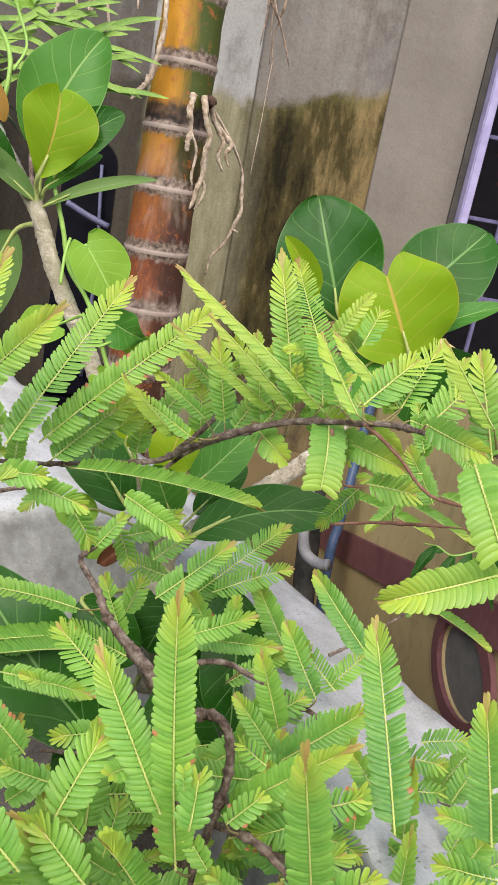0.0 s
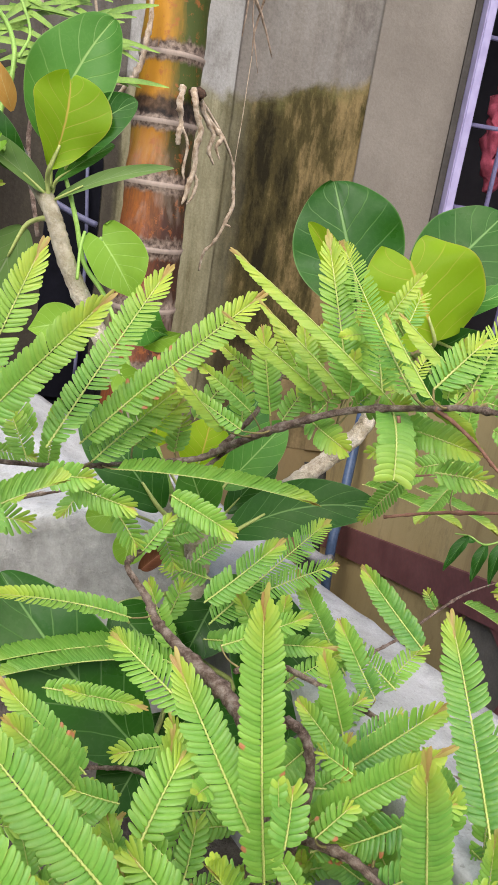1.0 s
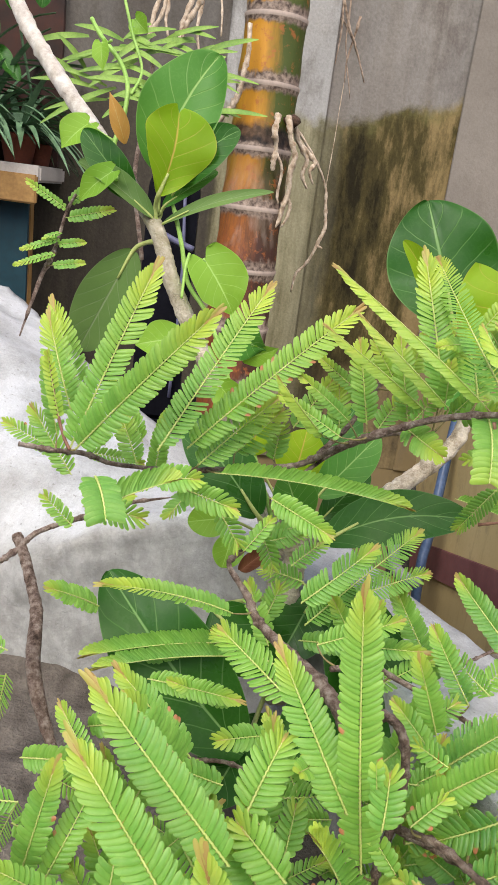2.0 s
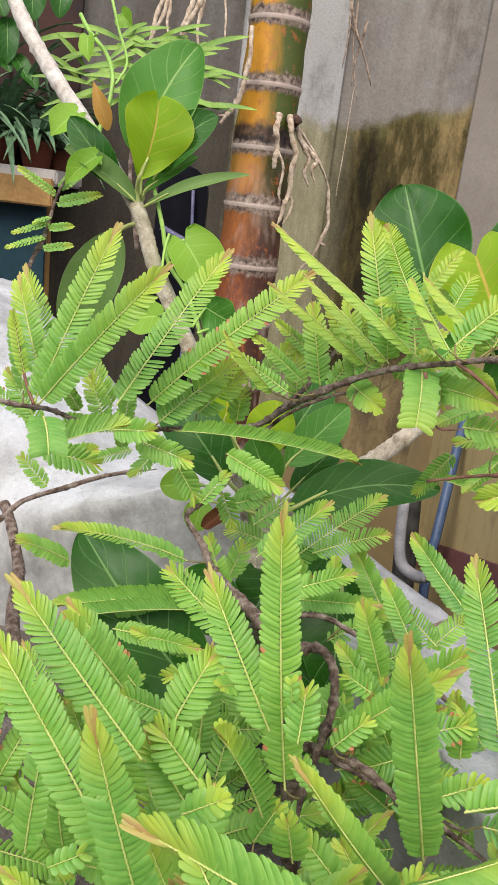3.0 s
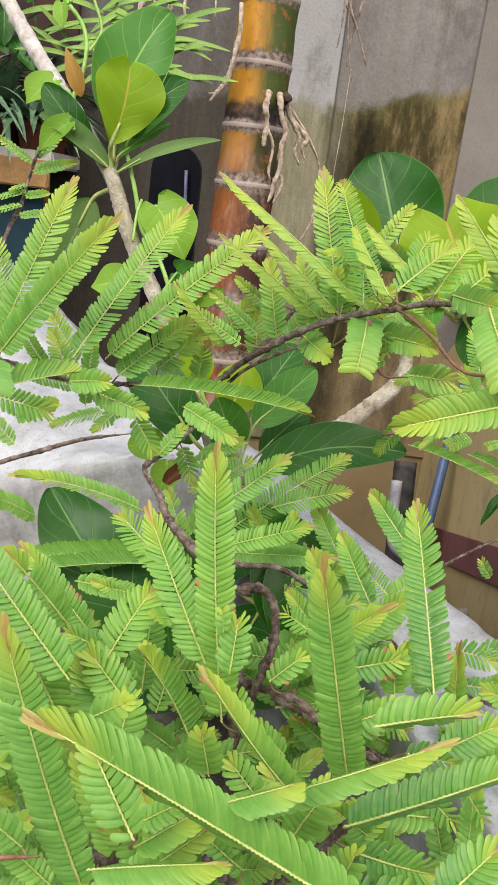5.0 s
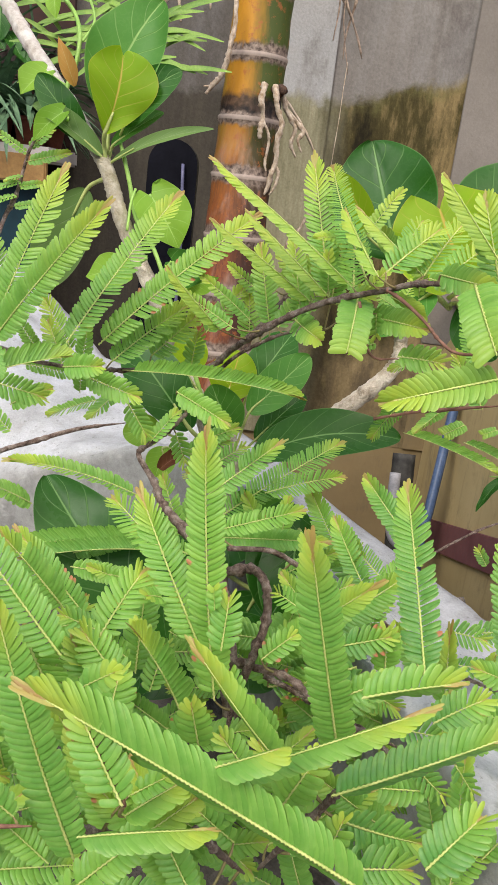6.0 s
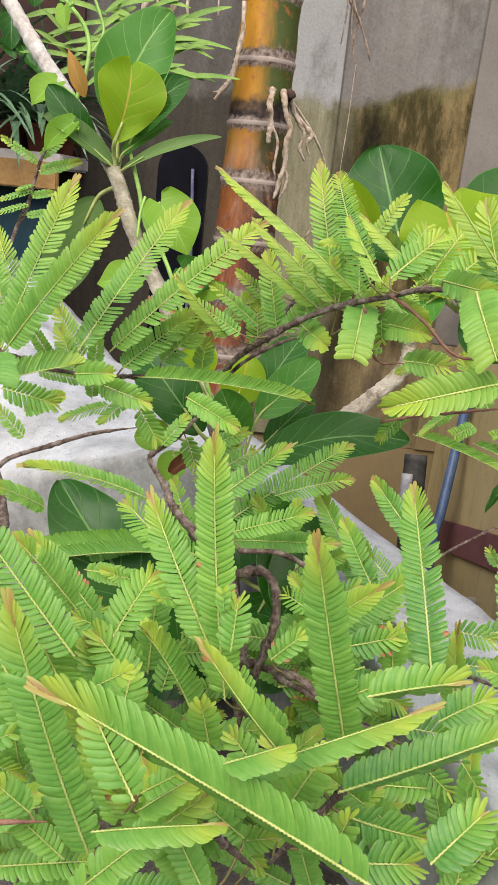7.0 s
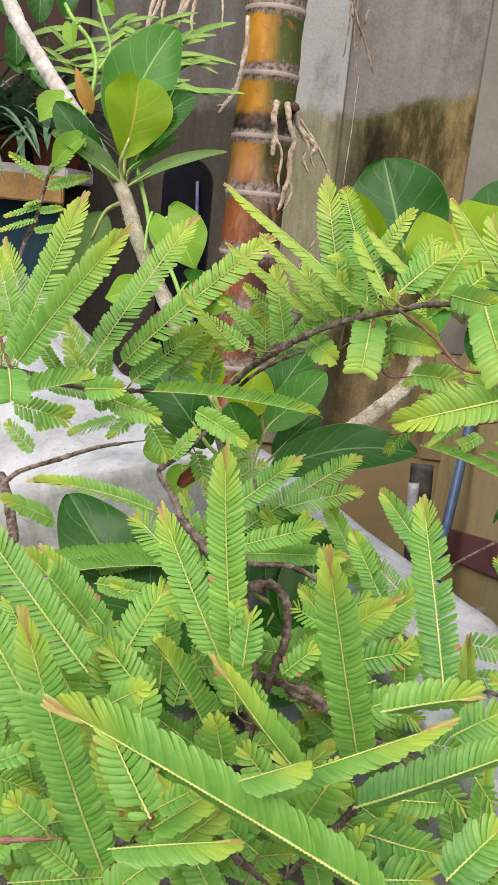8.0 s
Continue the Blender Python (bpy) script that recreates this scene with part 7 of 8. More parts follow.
frond(amla, (-0.2488, 0.9078, 1.3937), (-0.2204, 0.9048, 1.4182), 84, 0.0145, 0.030, pitch=0.0036, fresh=0.2)
frond(amla, (-0.0706, 0.3361, 0.9734), (-0.0150, 0.3558, 0.9974), 37, 0.0144, 0.037, red=0.008, fresh=0)
frond(amla, (-0.0817, 0.2988, 0.9798), (-0.1454, 0.3310, 1.0378), -36, 0.0185, 0.070, red=0.008, fresh=0.2)
frond(amla, (-0.0092, 0.4088, 1.0084), (0.0452, 0.4335, 1.0217), 38, 0.0142, 0.052, red=0.008, fresh=0)
frond(amla, (-0.0652, 0.3014, 0.9802), (-0.0037, 0.3028, 0.9965), 54, 0.0193, 0.033, red=0.008, fresh=0)
frond(amla, (-0.1082, 0.3957, 0.9810), (-0.1358, 0.3987, 0.9352), -35, 0.0209, 0.005, red=0.008, fresh=0.2)
frond(amla, (-0.0105, 0.3649, 0.9961), (-0.0577, 0.3696, 1.0698), -78, 0.0185, 0.022, red=0.008, fresh=0.2)
frond(amla, (-0.0500, 0.3972, 1.0131), (-0.0278, 0.3831, 0.9823), 42, 0.0151, 0.042, red=0.008, fresh=0)
frond(amla, (-0.0140, 0.3992, 0.9738), (-0.0792, 0.4158, 1.0313), -49, 0.0155, 0.042, red=0.008, fresh=0.1)
frond(amla, (-0.0804, 0.4115, 0.9757), (-0.1121, 0.4118, 1.0553), -71, 0.0199, 0.063, red=0.008, fresh=0)
frond(amla, (-0.0240, 0.3167, 0.9612), (0.0474, 0.3153, 0.9659), 39, 0.0174, 0.066, red=0.008, fresh=0)
frond(amla, (-0.0991, 0.4181, 0.9825), (-0.1098, 0.4179, 0.9430), -73, 0.0214, 0.046, red=0.008, fresh=0)
frond(amla, (-0.0391, 0.3788, 1.0098), (-0.0060, 0.4238, 1.0862), 6, 0.0162, 0.010, red=0.008, fresh=0.2)
frond(amla, (-0.1188, 0.3999, 0.9736), (-0.1386, 0.3882, 0.9380), -41, 0.0174, 0.063, red=0.008, fresh=0.2)
frond(amla, (0.0432, 0.3413, 1.0004), (0.1095, 0.3791, 1.0627), 29, 0.0163, 0.028, red=0.008, fresh=0)
frond(amla, (-0.0973, 0.3438, 0.9949), (-0.1365, 0.3168, 0.9929), -36, 0.0176, 0.028, red=0.008, fresh=0)
frond(amla, (-0.0074, 0.4120, 0.9840), (-0.0415, 0.4428, 1.0614), -41, 0.0167, 0.061, red=0.008, fresh=0)
frond(amla, (0.0227, 0.4200, 1.0077), (-0.0518, 0.4123, 1.0644), -59, 0.0167, 0.049, red=0.008, fresh=0.1)
frond(amla, (0.0199, 0.3770, 1.0096), (0.0367, 0.3753, 0.9650), 110, 0.0185, 0.040, red=0.008, fresh=0)
frond(amla, (-0.0143, 0.3476, 0.9640), (0.0058, 0.3711, 1.0499), 24, 0.0144, 0.043, red=0.008, fresh=0.1)
frond(amla, (0.0618, 0.3728, 1.0043), (0.0061, 0.3528, 1.0355), -51, 0.0191, 0.057, red=0.008, fresh=0.2)
frond(amla, (-0.1093, 0.3823, 0.9813), (-0.0612, 0.4101, 1.0317), 23, 0.0179, 0.034, red=0.008, fresh=0)
frond(amla, (-0.1116, 0.3862, 0.9924), (-0.0613, 0.3809, 0.9943), 44, 0.0164, 0.060, red=0.008, fresh=0.1)
frond(amla, (-0.0461, 0.3014, 0.9848), (0.0153, 0.3151, 0.9596), 39, 0.0168, 0.014, red=0.008, fresh=0.2)
frond(amla, (0.0115, 0.3966, 1.0133), (0.0828, 0.3972, 1.0442), 24, 0.0209, 0.069, red=0.008, fresh=0)
frond(amla, (0.0110, 0.3887, 1.0035), (0.0612, 0.3720, 1.0008), 43, 0.0176, 0.018, red=0.008, fresh=0)
frond(amla, (0.0503, 0.3503, 1.0030), (0.0815, 0.3259, 0.9952), 40, 0.0167, 0.031, red=0.008, fresh=0.1)
frond(amla, (0.0134, 0.3438, 0.9817), (-0.0600, 0.3440, 1.0570), -57, 0.0175, 0.065, red=0.008, fresh=0.1)
frond(amla, (-0.0943, 0.3333, 0.9982), (-0.0295, 0.3198, 1.0072), 39, 0.0207, 0.010, red=0.008, fresh=0.1)
frond(amla, (-0.0708, 0.3492, 1.0041), (-0.1208, 0.3819, 1.0635), -52, 0.0186, 0.003, red=0.008, fresh=0)
frond(amla, (-0.0195, 0.3016, 0.9934), (0.0534, 0.3055, 0.9995), 39, 0.0184, 0.001, red=0.008, fresh=0)
frond(amla, (0.0171, 0.3245, 1.0013), (-0.0257, 0.3422, 1.0573), -49, 0.0207, 0.005, red=0.008, fresh=0)
frond(amla, (0.0917, 0.4484, 0.9985), (0.1239, 0.4503, 1.0746), 54, 0.0157, 0.048, red=0.008, fresh=0.2)
frond(amla, (0.0864, 0.4515, 0.9942), (0.1512, 0.4629, 1.0072), 43, 0.0154, 0.023, red=0.008, fresh=0)
frond(amla, (0.0950, 0.4369, 1.0181), (0.1624, 0.4275, 1.0511), 49, 0.0162, 0.011, red=0.008, fresh=0.2)
frond(amla, (0.1961, 0.3390, 0.9850), (0.1741, 0.3773, 1.0604), -42, 0.0161, 0.008, red=0.008, fresh=0.1)
frond(amla, (0.1843, 0.4498, 0.9995), (0.2571, 0.4424, 1.0327), 46, 0.0160, 0.054, red=0.008, fresh=0.1)
frond(amla, (0.2295, 0.4279, 1.0109), (0.2725, 0.4650, 1.0802), 16, 0.0142, 0.002, red=0.008, fresh=0.2)
frond(amla, (0.0793, 0.4106, 1.0038), (0.1332, 0.4140, 0.9821), 66, 0.0173, 0.030, red=0.008, fresh=0.2)
frond(amla, (0.0970, 0.3635, 1.0107), (0.0609, 0.3638, 0.9843), -44, 0.0163, 0.056, red=0.008, fresh=0)
frond(amla, (0.1775, 0.3150, 0.9963), (0.2155, 0.3334, 1.0403), 24, 0.0149, 0.058, red=0.008, fresh=0.2)
frond(amla, (0.0943, 0.4262, 0.9948), (0.0696, 0.3943, 0.9869), 7, 0.0206, 0.009, red=0.008, fresh=0.1)
frond(amla, (0.1435, 0.4025, 0.9955), (0.2111, 0.4151, 0.9829), 46, 0.0179, 0.018, red=0.008, fresh=0.2)
frond(amla, (0.1860, 0.3169, 1.0051), (0.1350, 0.2860, 1.0003), -25, 0.0147, 0.009, red=0.008, fresh=0.1)
frond(amla, (0.0794, 0.3679, 0.9815), (0.1363, 0.3835, 0.9955), 36, 0.0155, 0.048, red=0.008, fresh=0.1)
frond(amla, (0.2143, 0.3640, 1.0211), (0.1773, 0.3422, 1.0124), -25, 0.0149, 0.053, red=0.008, fresh=0)
frond(amla, (0.2480, 0.4345, 1.0092), (0.3151, 0.4457, 1.0452), 37, 0.0173, 0.045, red=0.008, fresh=0.1)
frond(amla, (0.0842, 0.3893, 0.9967), (0.1331, 0.3852, 0.9797), 49, 0.0180, 0.001, red=0.008, fresh=0.2)
frond(amla, (0.1114, 0.3173, 0.9869), (0.0877, 0.3154, 1.0588), -95, 0.0169, 0.008, red=0.008, fresh=0)
frond(amla, (0.0974, 0.3815, 0.9774), (0.1641, 0.3675, 1.0239), 48, 0.0181, 0.056, red=0.008, fresh=0.1)
frond(amla, (0.2200, 0.4016, 1.0031), (0.1538, 0.4174, 1.0278), -53, 0.0153, 0.065, red=0.008, fresh=0)
frond(amla, (0.2024, 0.4184, 1.0122), (0.1945, 0.4323, 1.1106), -21, 0.0169, 0.046, red=0.008, fresh=0.2)
frond(amla, (0.2214, 0.4000, 1.0251), (0.2869, 0.4122, 1.0191), 45, 0.0192, 0.010, red=0.008, fresh=0.1)
frond(amla, (0.1311, 0.4204, 0.9980), (0.0868, 0.4219, 0.9839), -44, 0.0170, 0.007, red=0.008, fresh=0.2)
frond(amla, (0.1000, 0.3374, 0.9748), (0.0239, 0.3456, 1.0097), -68, 0.0169, 0.064, red=0.008, fresh=0.2)
frond(amla, (0.1491, 0.4175, 1.0209), (0.0935, 0.4148, 1.1184), -86, 0.0197, 0.067, red=0.008, fresh=0)
frond(amla, (0.1881, 0.3762, 1.0043), (0.1965, 0.4117, 1.0787), -11, 0.0161, 0.023, red=0.008, fresh=0)
frond(amla, (0.1968, 0.4551, 1.0204), (0.1482, 0.4671, 1.0004), -38, 0.0199, 0.061, red=0.008, fresh=0)
frond(amla, (0.1941, 0.3227, 0.9923), (0.2252, 0.3299, 0.9491), 56, 0.0179, 0.065, red=0.008, fresh=0)
frond(amla, (0.0919, 0.3736, 0.9833), (0.0496, 0.3732, 0.9590), -42, 0.0141, 0.024, red=0.008, fresh=0.2)
frond(amla, (0.1219, 0.4416, 1.0225), (0.1637, 0.4451, 1.0110), 52, 0.0145, 0.024, red=0.008, fresh=0.1)
frond(amla, (0.1018, 0.4678, 1.0273), (0.1187, 0.4794, 1.0908), 32, 0.0206, 0.006, red=0.008, fresh=0.2)
frond(amla, (0.0339, 0.4907, 1.0059), (-0.0001, 0.5265, 1.0616), -59, 0.0206, 0.006, red=0.008, fresh=0.2)
frond(amla, (0.1420, 0.4719, 1.0071), (0.0861, 0.4416, 1.0165), -47, 0.0209, 0.036, red=0.008, fresh=0)
frond(amla, (0.0355, 0.5313, 1.0294), (0.0850, 0.5157, 1.0231), 52, 0.0163, 0.029, red=0.008, fresh=0.1)
frond(amla, (-0.0032, 0.5375, 1.0174), (0.0318, 0.5415, 0.9968), 60, 0.0150, 0.043, red=0.008, fresh=0.2)
frond(amla, (0.0526, 0.4786, 1.0103), (0.0032, 0.4783, 1.0037), -48, 0.0158, 0.063, red=0.008, fresh=0)
frond(amla, (0.2358, 0.5051, 1.0011), (0.2949, 0.4955, 1.0537), 51, 0.0147, 0.061, red=0.008, fresh=0)
frond(amla, (0.1733, 0.4471, 1.0165), (0.1042, 0.4378, 1.0482), -58, 0.0157, 0.056, red=0.008, fresh=0)
frond(amla, (0.1151, 0.4778, 0.9654), (0.0796, 0.4759, 0.9398), -33, 0.0182, 0.001, red=0.008, fresh=0.1)
frond(amla, (0.2396, 0.4852, 0.9937), (0.2789, 0.4791, 0.9755), 58, 0.0167, 0.041, red=0.008, fresh=0)
frond(amla, (-0.0972, 0.5083, 0.9657), (-0.0672, 0.5048, 1.0559), 78, 0.0211, 0.016, red=0.008, fresh=0)
frond(amla, (-0.0791, 0.5003, 0.9408), (-0.1196, 0.5182, 1.0191), -51, 0.0167, 0.047, red=0.008, fresh=0)
frond(amla, (0.2541, 0.5109, 1.0008), (0.2882, 0.5105, 1.0851), 30, 0.0177, 0.047, red=0.008, fresh=0)
frond(amla, (0.1012, 0.4333, 1.0019), (0.0502, 0.4577, 0.9913), -49, 0.0161, 0.056, red=0.008, fresh=0.2)
frond(amla, (-0.0172, 0.4795, 0.9476), (-0.0979, 0.5170, 0.9697), -44, 0.0147, 0.025, red=0.008, fresh=0.2)
frond(amla, (-0.0803, 0.4664, 0.9585), (-0.0283, 0.4728, 1.0218), 53, 0.0181, 0.056, red=0.008, fresh=0.2)
frond(amla, (-0.0310, 0.4630, 0.9524), (0.0419, 0.4844, 1.0055), 42, 0.0172, 0.059, red=0.008, fresh=0.1)
frond(amla, (0.1552, 0.4897, 1.0023), (0.0963, 0.4863, 1.0150), -54, 0.0205, 0.066, red=0.008, fresh=0.2)
frond(amla, (0.1298, 0.5418, 0.9732), (0.1603, 0.5330, 1.0450), 70, 0.0165, 0.052, red=0.008, fresh=0)
frond(amla, (0.1234, 0.5671, 0.9737), (0.0644, 0.5728, 0.9792), -52, 0.0168, 0.010, red=0.008, fresh=0.2)
frond(amla, (0.1981, 0.5668, 0.9669), (0.1610, 0.5786, 1.0424), -74, 0.0157, 0.045, red=0.008, fresh=0)
frond(amla, (0.1739, 0.5288, 0.9967), (0.1803, 0.5309, 0.9559), 16, 0.0166, 0.004, red=0.008, fresh=0.2)
frond(amla, (-0.1090, 0.6280, 1.1882), (-0.1020, 0.6212, 1.2584), -4, 0.0159, 0.050, red=0.008, fresh=0)
frond(amla, (-0.0737, 0.6305, 1.1920), (-0.0941, 0.6010, 1.1734), -3, 0.0186, 0.055, red=0.008, fresh=0)
frond(amla, (-0.1736, 0.6188, 1.1953), (-0.2125, 0.6354, 1.2457), -73, 0.0207, 0.012, red=0.008, fresh=0)
frond(amla, (-0.1570, 0.6758, 1.2035), (-0.1855, 0.6605, 1.2527), -97, 0.0145, 0.065, red=0.008, fresh=0)
frond(amla, (-0.1895, 0.6466, 1.2014), (-0.2411, 0.6538, 1.2232), -61, 0.0156, 0.067, red=0.008, fresh=0.1)
frond(amla, (-0.1725, 0.6663, 1.1985), (-0.1200, 0.6796, 1.1888), 65, 0.0138, 0.055, red=0.008, fresh=0)
frond(amla, (0.1053, 0.5828, 1.2860), (0.1371, 0.5825, 1.3293), 66, 0.0141, 0.052, red=0.008, fresh=0.34)
frond(amla, (0.0242, 0.5433, 1.2751), (-0.0215, 0.5660, 1.2957), -62, 0.0116, 0.019, red=0.008, fresh=0.34)
frond(amla, (0.0487, 0.6447, 1.2982), (0.0896, 0.6284, 1.3305), 79, 0.0126, 0.044, red=0.008, fresh=0.6)
frond(amla, (0.1501, 0.6067, 1.2928), (0.1733, 0.6329, 1.3264), 9, 0.0151, 0.060, red=0.008, fresh=0.6)
frond(amla, (0.0729, 0.6041, 1.2929), (0.0830, 0.6014, 1.3465), -17, 0.0155, 0.026, red=0.008, fresh=0.5)
frond(amla, (0.1268, 0.6703, 1.3025), (0.0854, 0.6480, 1.3179), -79, 0.0147, 0.051, red=0.008, fresh=0.34)
frond(amla, (0.0346, 0.5876, 1.2758), (-0.0085, 0.5851, 1.3076), -79, 0.0109, 0.031, red=0.008, fresh=0.34)
frond(amla, (0.1590, 0.5723, 1.2913), (0.1143, 0.5686, 1.3138), -44, 0.0128, 0.055, red=0.008, fresh=0.34)
frond(amla, (0.2099, 0.6024, 1.2962), (0.2272, 0.6048, 1.3506), 56, 0.0133, 0.053, red=0.008, fresh=0.34)
frond(amla, (0.0536, 0.6163, 1.2852), (0.0090, 0.6321, 1.3139), -68, 0.0117, 0.021, red=0.008, fresh=0.34)
frond(amla, (0.0744, 0.6201, 1.2982), (0.0480, 0.6226, 1.3338), -83, 0.0129, 0.036, red=0.008, fresh=0.5)
frond(amla, (0.2274, 0.6329, 1.2414), (0.1717, 0.6288, 1.2287), -42, 0.0199, 0.045, red=0.008, fresh=0)
frond(amla, (0.2108, 0.6865, 1.2507), (0.1628, 0.6709, 1.2318), -35, 0.0169, 0.062, red=0.008, fresh=0)
frond(amla, (0.2380, 0.6714, 1.2419), (0.2340, 0.6678, 1.2923), -21, 0.0152, 0.031, red=0.008, fresh=0)
frond(amla, (0.2926, 0.6417, 1.2244), (0.2750, 0.6543, 1.2766), -72, 0.0170, 0.009, red=0.008, fresh=0.1)
frond(amla, (0.2559, 0.6631, 1.2615), (0.2815, 0.6329, 1.2434), 59, 0.0150, 0.003, red=0.008, fresh=0.2)
frond(amla, (0.2693, 0.6386, 1.2459), (0.3380, 0.6488, 1.2471), 63, 0.0174, 0.067, red=0.008, fresh=0.2)
frond(amla, (0.1792, 0.6440, 1.2155), (0.1522, 0.6492, 1.1694), -65, 0.0182, 0.070, red=0.008, fresh=0)
frond(amla, (0.2424, 0.6306, 1.2156), (0.2088, 0.6351, 1.2627), -76, 0.0201, 0.010, red=0.008, fresh=0.1)
frond(amla, (0.2231, 0.6362, 1.2242), (0.1823, 0.6023, 1.1951), 4, 0.0166, 0.017, red=0.008, fresh=0)
frond(amla, (0.2355, 0.6636, 1.2499), (0.2283, 0.6972, 1.2881), -33, 0.0164, 0.034, red=0.008, fresh=0)
frond(amla, (-0.0771, 0.3554, 1.0220), (-0.0864, 0.3512, 1.1079), 6, 0.0180, 0.048, red=0.008, fresh=0)
frond(amla, (-0.1232, 0.3633, 1.0042), (-0.1673, 0.3462, 1.0308), -49, 0.0166, 0.034, red=0.008, fresh=0.2)
frond(amla, (-0.0972, 0.2927, 1.0178), (-0.0387, 0.2900, 1.0745), 58, 0.0171, 0.052, red=0.008, fresh=0)
frond(amla, (-0.0734, 0.2999, 1.0026), (-0.0067, 0.3076, 1.0104), 39, 0.0177, 0.041, red=0.008, fresh=0.1)
frond(amla, (-0.1005, 0.3291, 0.9938), (-0.0335, 0.3118, 1.0242), 60, 0.0170, 0.023, red=0.008, fresh=0)
frond(amla, (-0.0635, 0.3402, 1.0073), (0.0055, 0.3289, 1.0486), 48, 0.0175, 0.054, red=0.008, fresh=0)
frond(amla, (-0.0824, 0.2720, 1.0046), (-0.0228, 0.2811, 0.9889), 39, 0.0153, 0.004, red=0.008, fresh=0)
frond(amla, (-0.1127, 0.3560, 0.9850), (-0.1622, 0.3381, 0.9767), -13, 0.0199, 0.017, red=0.008, fresh=0)
frond(amla, (-0.0695, 0.3586, 1.0180), (-0.0177, 0.3388, 1.0293), 45, 0.0169, 0.060, red=0.008, fresh=0)
frond(amla, (-0.1024, 0.3165, 0.9821), (-0.1321, 0.3235, 1.0412), -51, 0.0147, 0.010, red=0.008, fresh=0)
frond(amla, (-0.1301, 0.5059, 1.0469), (-0.0770, 0.4828, 1.0770), 69, 0.0185, 0.016, red=0.008, fresh=0.2)
frond(amla, (-0.2095, 0.5810, 1.0518), (-0.2873, 0.5823, 1.0821), -55, 0.0178, 0.012, red=0.008, fresh=0)
frond(amla, (-0.2056, 0.5653, 1.0410), (-0.2127, 0.5680, 0.9976), 28, 0.0206, 0.022, red=0.008, fresh=0)
frond(amla, (-0.1767, 0.5042, 1.0152), (-0.1113, 0.4794, 1.0379), 58, 0.0201, 0.016, red=0.008, fresh=0)
frond(amla, (-0.1684, 0.4701, 1.0084), (-0.1867, 0.4740, 0.9570), -78, 0.0165, 0.007, red=0.008, fresh=0)
frond(amla, (-0.1294, 0.4614, 1.0270), (-0.0873, 0.4601, 1.0214), 50, 0.0179, 0.042, red=0.008, fresh=0)
frond(amla, (-0.1085, 0.4607, 1.0267), (-0.1503, 0.4998, 1.0708), -34, 0.0179, 0.012, red=0.008, fresh=0)
frond(amla, (0.1174, 0.4642, 1.0734), (0.0803, 0.4918, 1.1081), -50, 0.0166, 0.007, red=0.008, fresh=0.1)
frond(amla, (0.0696, 0.4979, 1.0559), (0.0239, 0.4821, 1.0548), -38, 0.0172, 0.052, red=0.008, fresh=0)
frond(amla, (0.0952, 0.4407, 1.0800), (0.0351, 0.4396, 1.0829), -40, 0.0192, 0.030, red=0.008, fresh=0.2)
frond(amla, (0.1651, 0.3197, 1.0757), (0.1159, 0.3187, 1.0741), -44, 0.0166, 0.029, red=0.008, fresh=0.1)
frond(amla, (0.1624, 0.3041, 1.0472), (0.0934, 0.2901, 1.1073), -67, 0.0170, 0.060, red=0.008, fresh=0)
frond(amla, (0.1881, 0.3144, 1.0187), (0.1867, 0.3346, 1.0966), -28, 0.0149, 0.049, red=0.008, fresh=0)
frond(amla, (0.2221, 0.3716, 1.0669), (0.2510, 0.3724, 1.0367), 78, 0.0187, 0.030, red=0.008, fresh=0.1)
frond(amla, (0.1808, 0.3543, 1.0788), (0.2215, 0.3431, 1.1088), 53, 0.0196, 0.052, red=0.008, fresh=0.2)
frond(amla, (0.2057, 0.3241, 1.0299), (0.2433, 0.3306, 1.0911), 36, 0.0168, 0.019, red=0.008, fresh=0.1)
frond(amla, (0.0878, 0.4945, 1.0472), (0.1094, 0.5037, 1.1158), 43, 0.0142, 0.049, red=0.008, fresh=0)
frond(amla, (0.1094, 0.4680, 1.0414), (0.1576, 0.4592, 1.0864), 56, 0.0166, 0.013, red=0.008, fresh=0)
frond(amla, (0.1231, 0.4629, 1.0672), (0.1469, 0.4707, 1.0310), 122, 0.0180, 0.041, red=0.008, fresh=0.1)
frond(amla, (0.0796, 0.4509, 1.0598), (0.1359, 0.4593, 1.0949), 46, 0.0166, 0.013, red=0.008, fresh=0)
frond(amla, (0.0833, 0.4280, 1.0566), (0.0327, 0.4427, 1.0808), -53, 0.0164, 0.009, red=0.008, fresh=0)
frond(amla, (0.1170, 0.4898, 1.0812), (0.0944, 0.4986, 1.1401), -72, 0.0201, 0.036, red=0.008, fresh=0.1)
frond(amla, (0.1144, 0.5836, 1.3483), (0.1386, 0.5861, 1.3880), 63, 0.0129, 0.054, red=0.008, fresh=0.6)
frond(amla, (0.1540, 0.5354, 1.3138), (0.1500, 0.5216, 1.3585), 176, 0.0100, 0.026, red=0.008, fresh=0.5)
frond(amla, (0.1099, 0.5600, 1.3456), (0.0750, 0.5340, 1.3471), -40, 0.0125, 0.059, red=0.008, fresh=0.34)
frond(amla, (0.0360, 0.2841, 1.0384), (0.0789, 0.2901, 1.1097), 25, 0.0200, 0.030, red=0.008, fresh=0)
frond(amla, (0.0527, 0.2749, 1.0300), (-0.0086, 0.2739, 1.0992), -52, 0.0207, 0.034, red=0.008, fresh=0)
frond(amla, (0.0680, 0.2411, 1.0634), (0.1337, 0.2608, 1.0557), 36, 0.0162, 0.041, red=0.008, fresh=0)
frond(amla, (-0.0123, 0.2343, 1.0643), (0.0513, 0.2466, 1.1272), 44, 0.0183, 0.053, red=0.008, fresh=0.2)
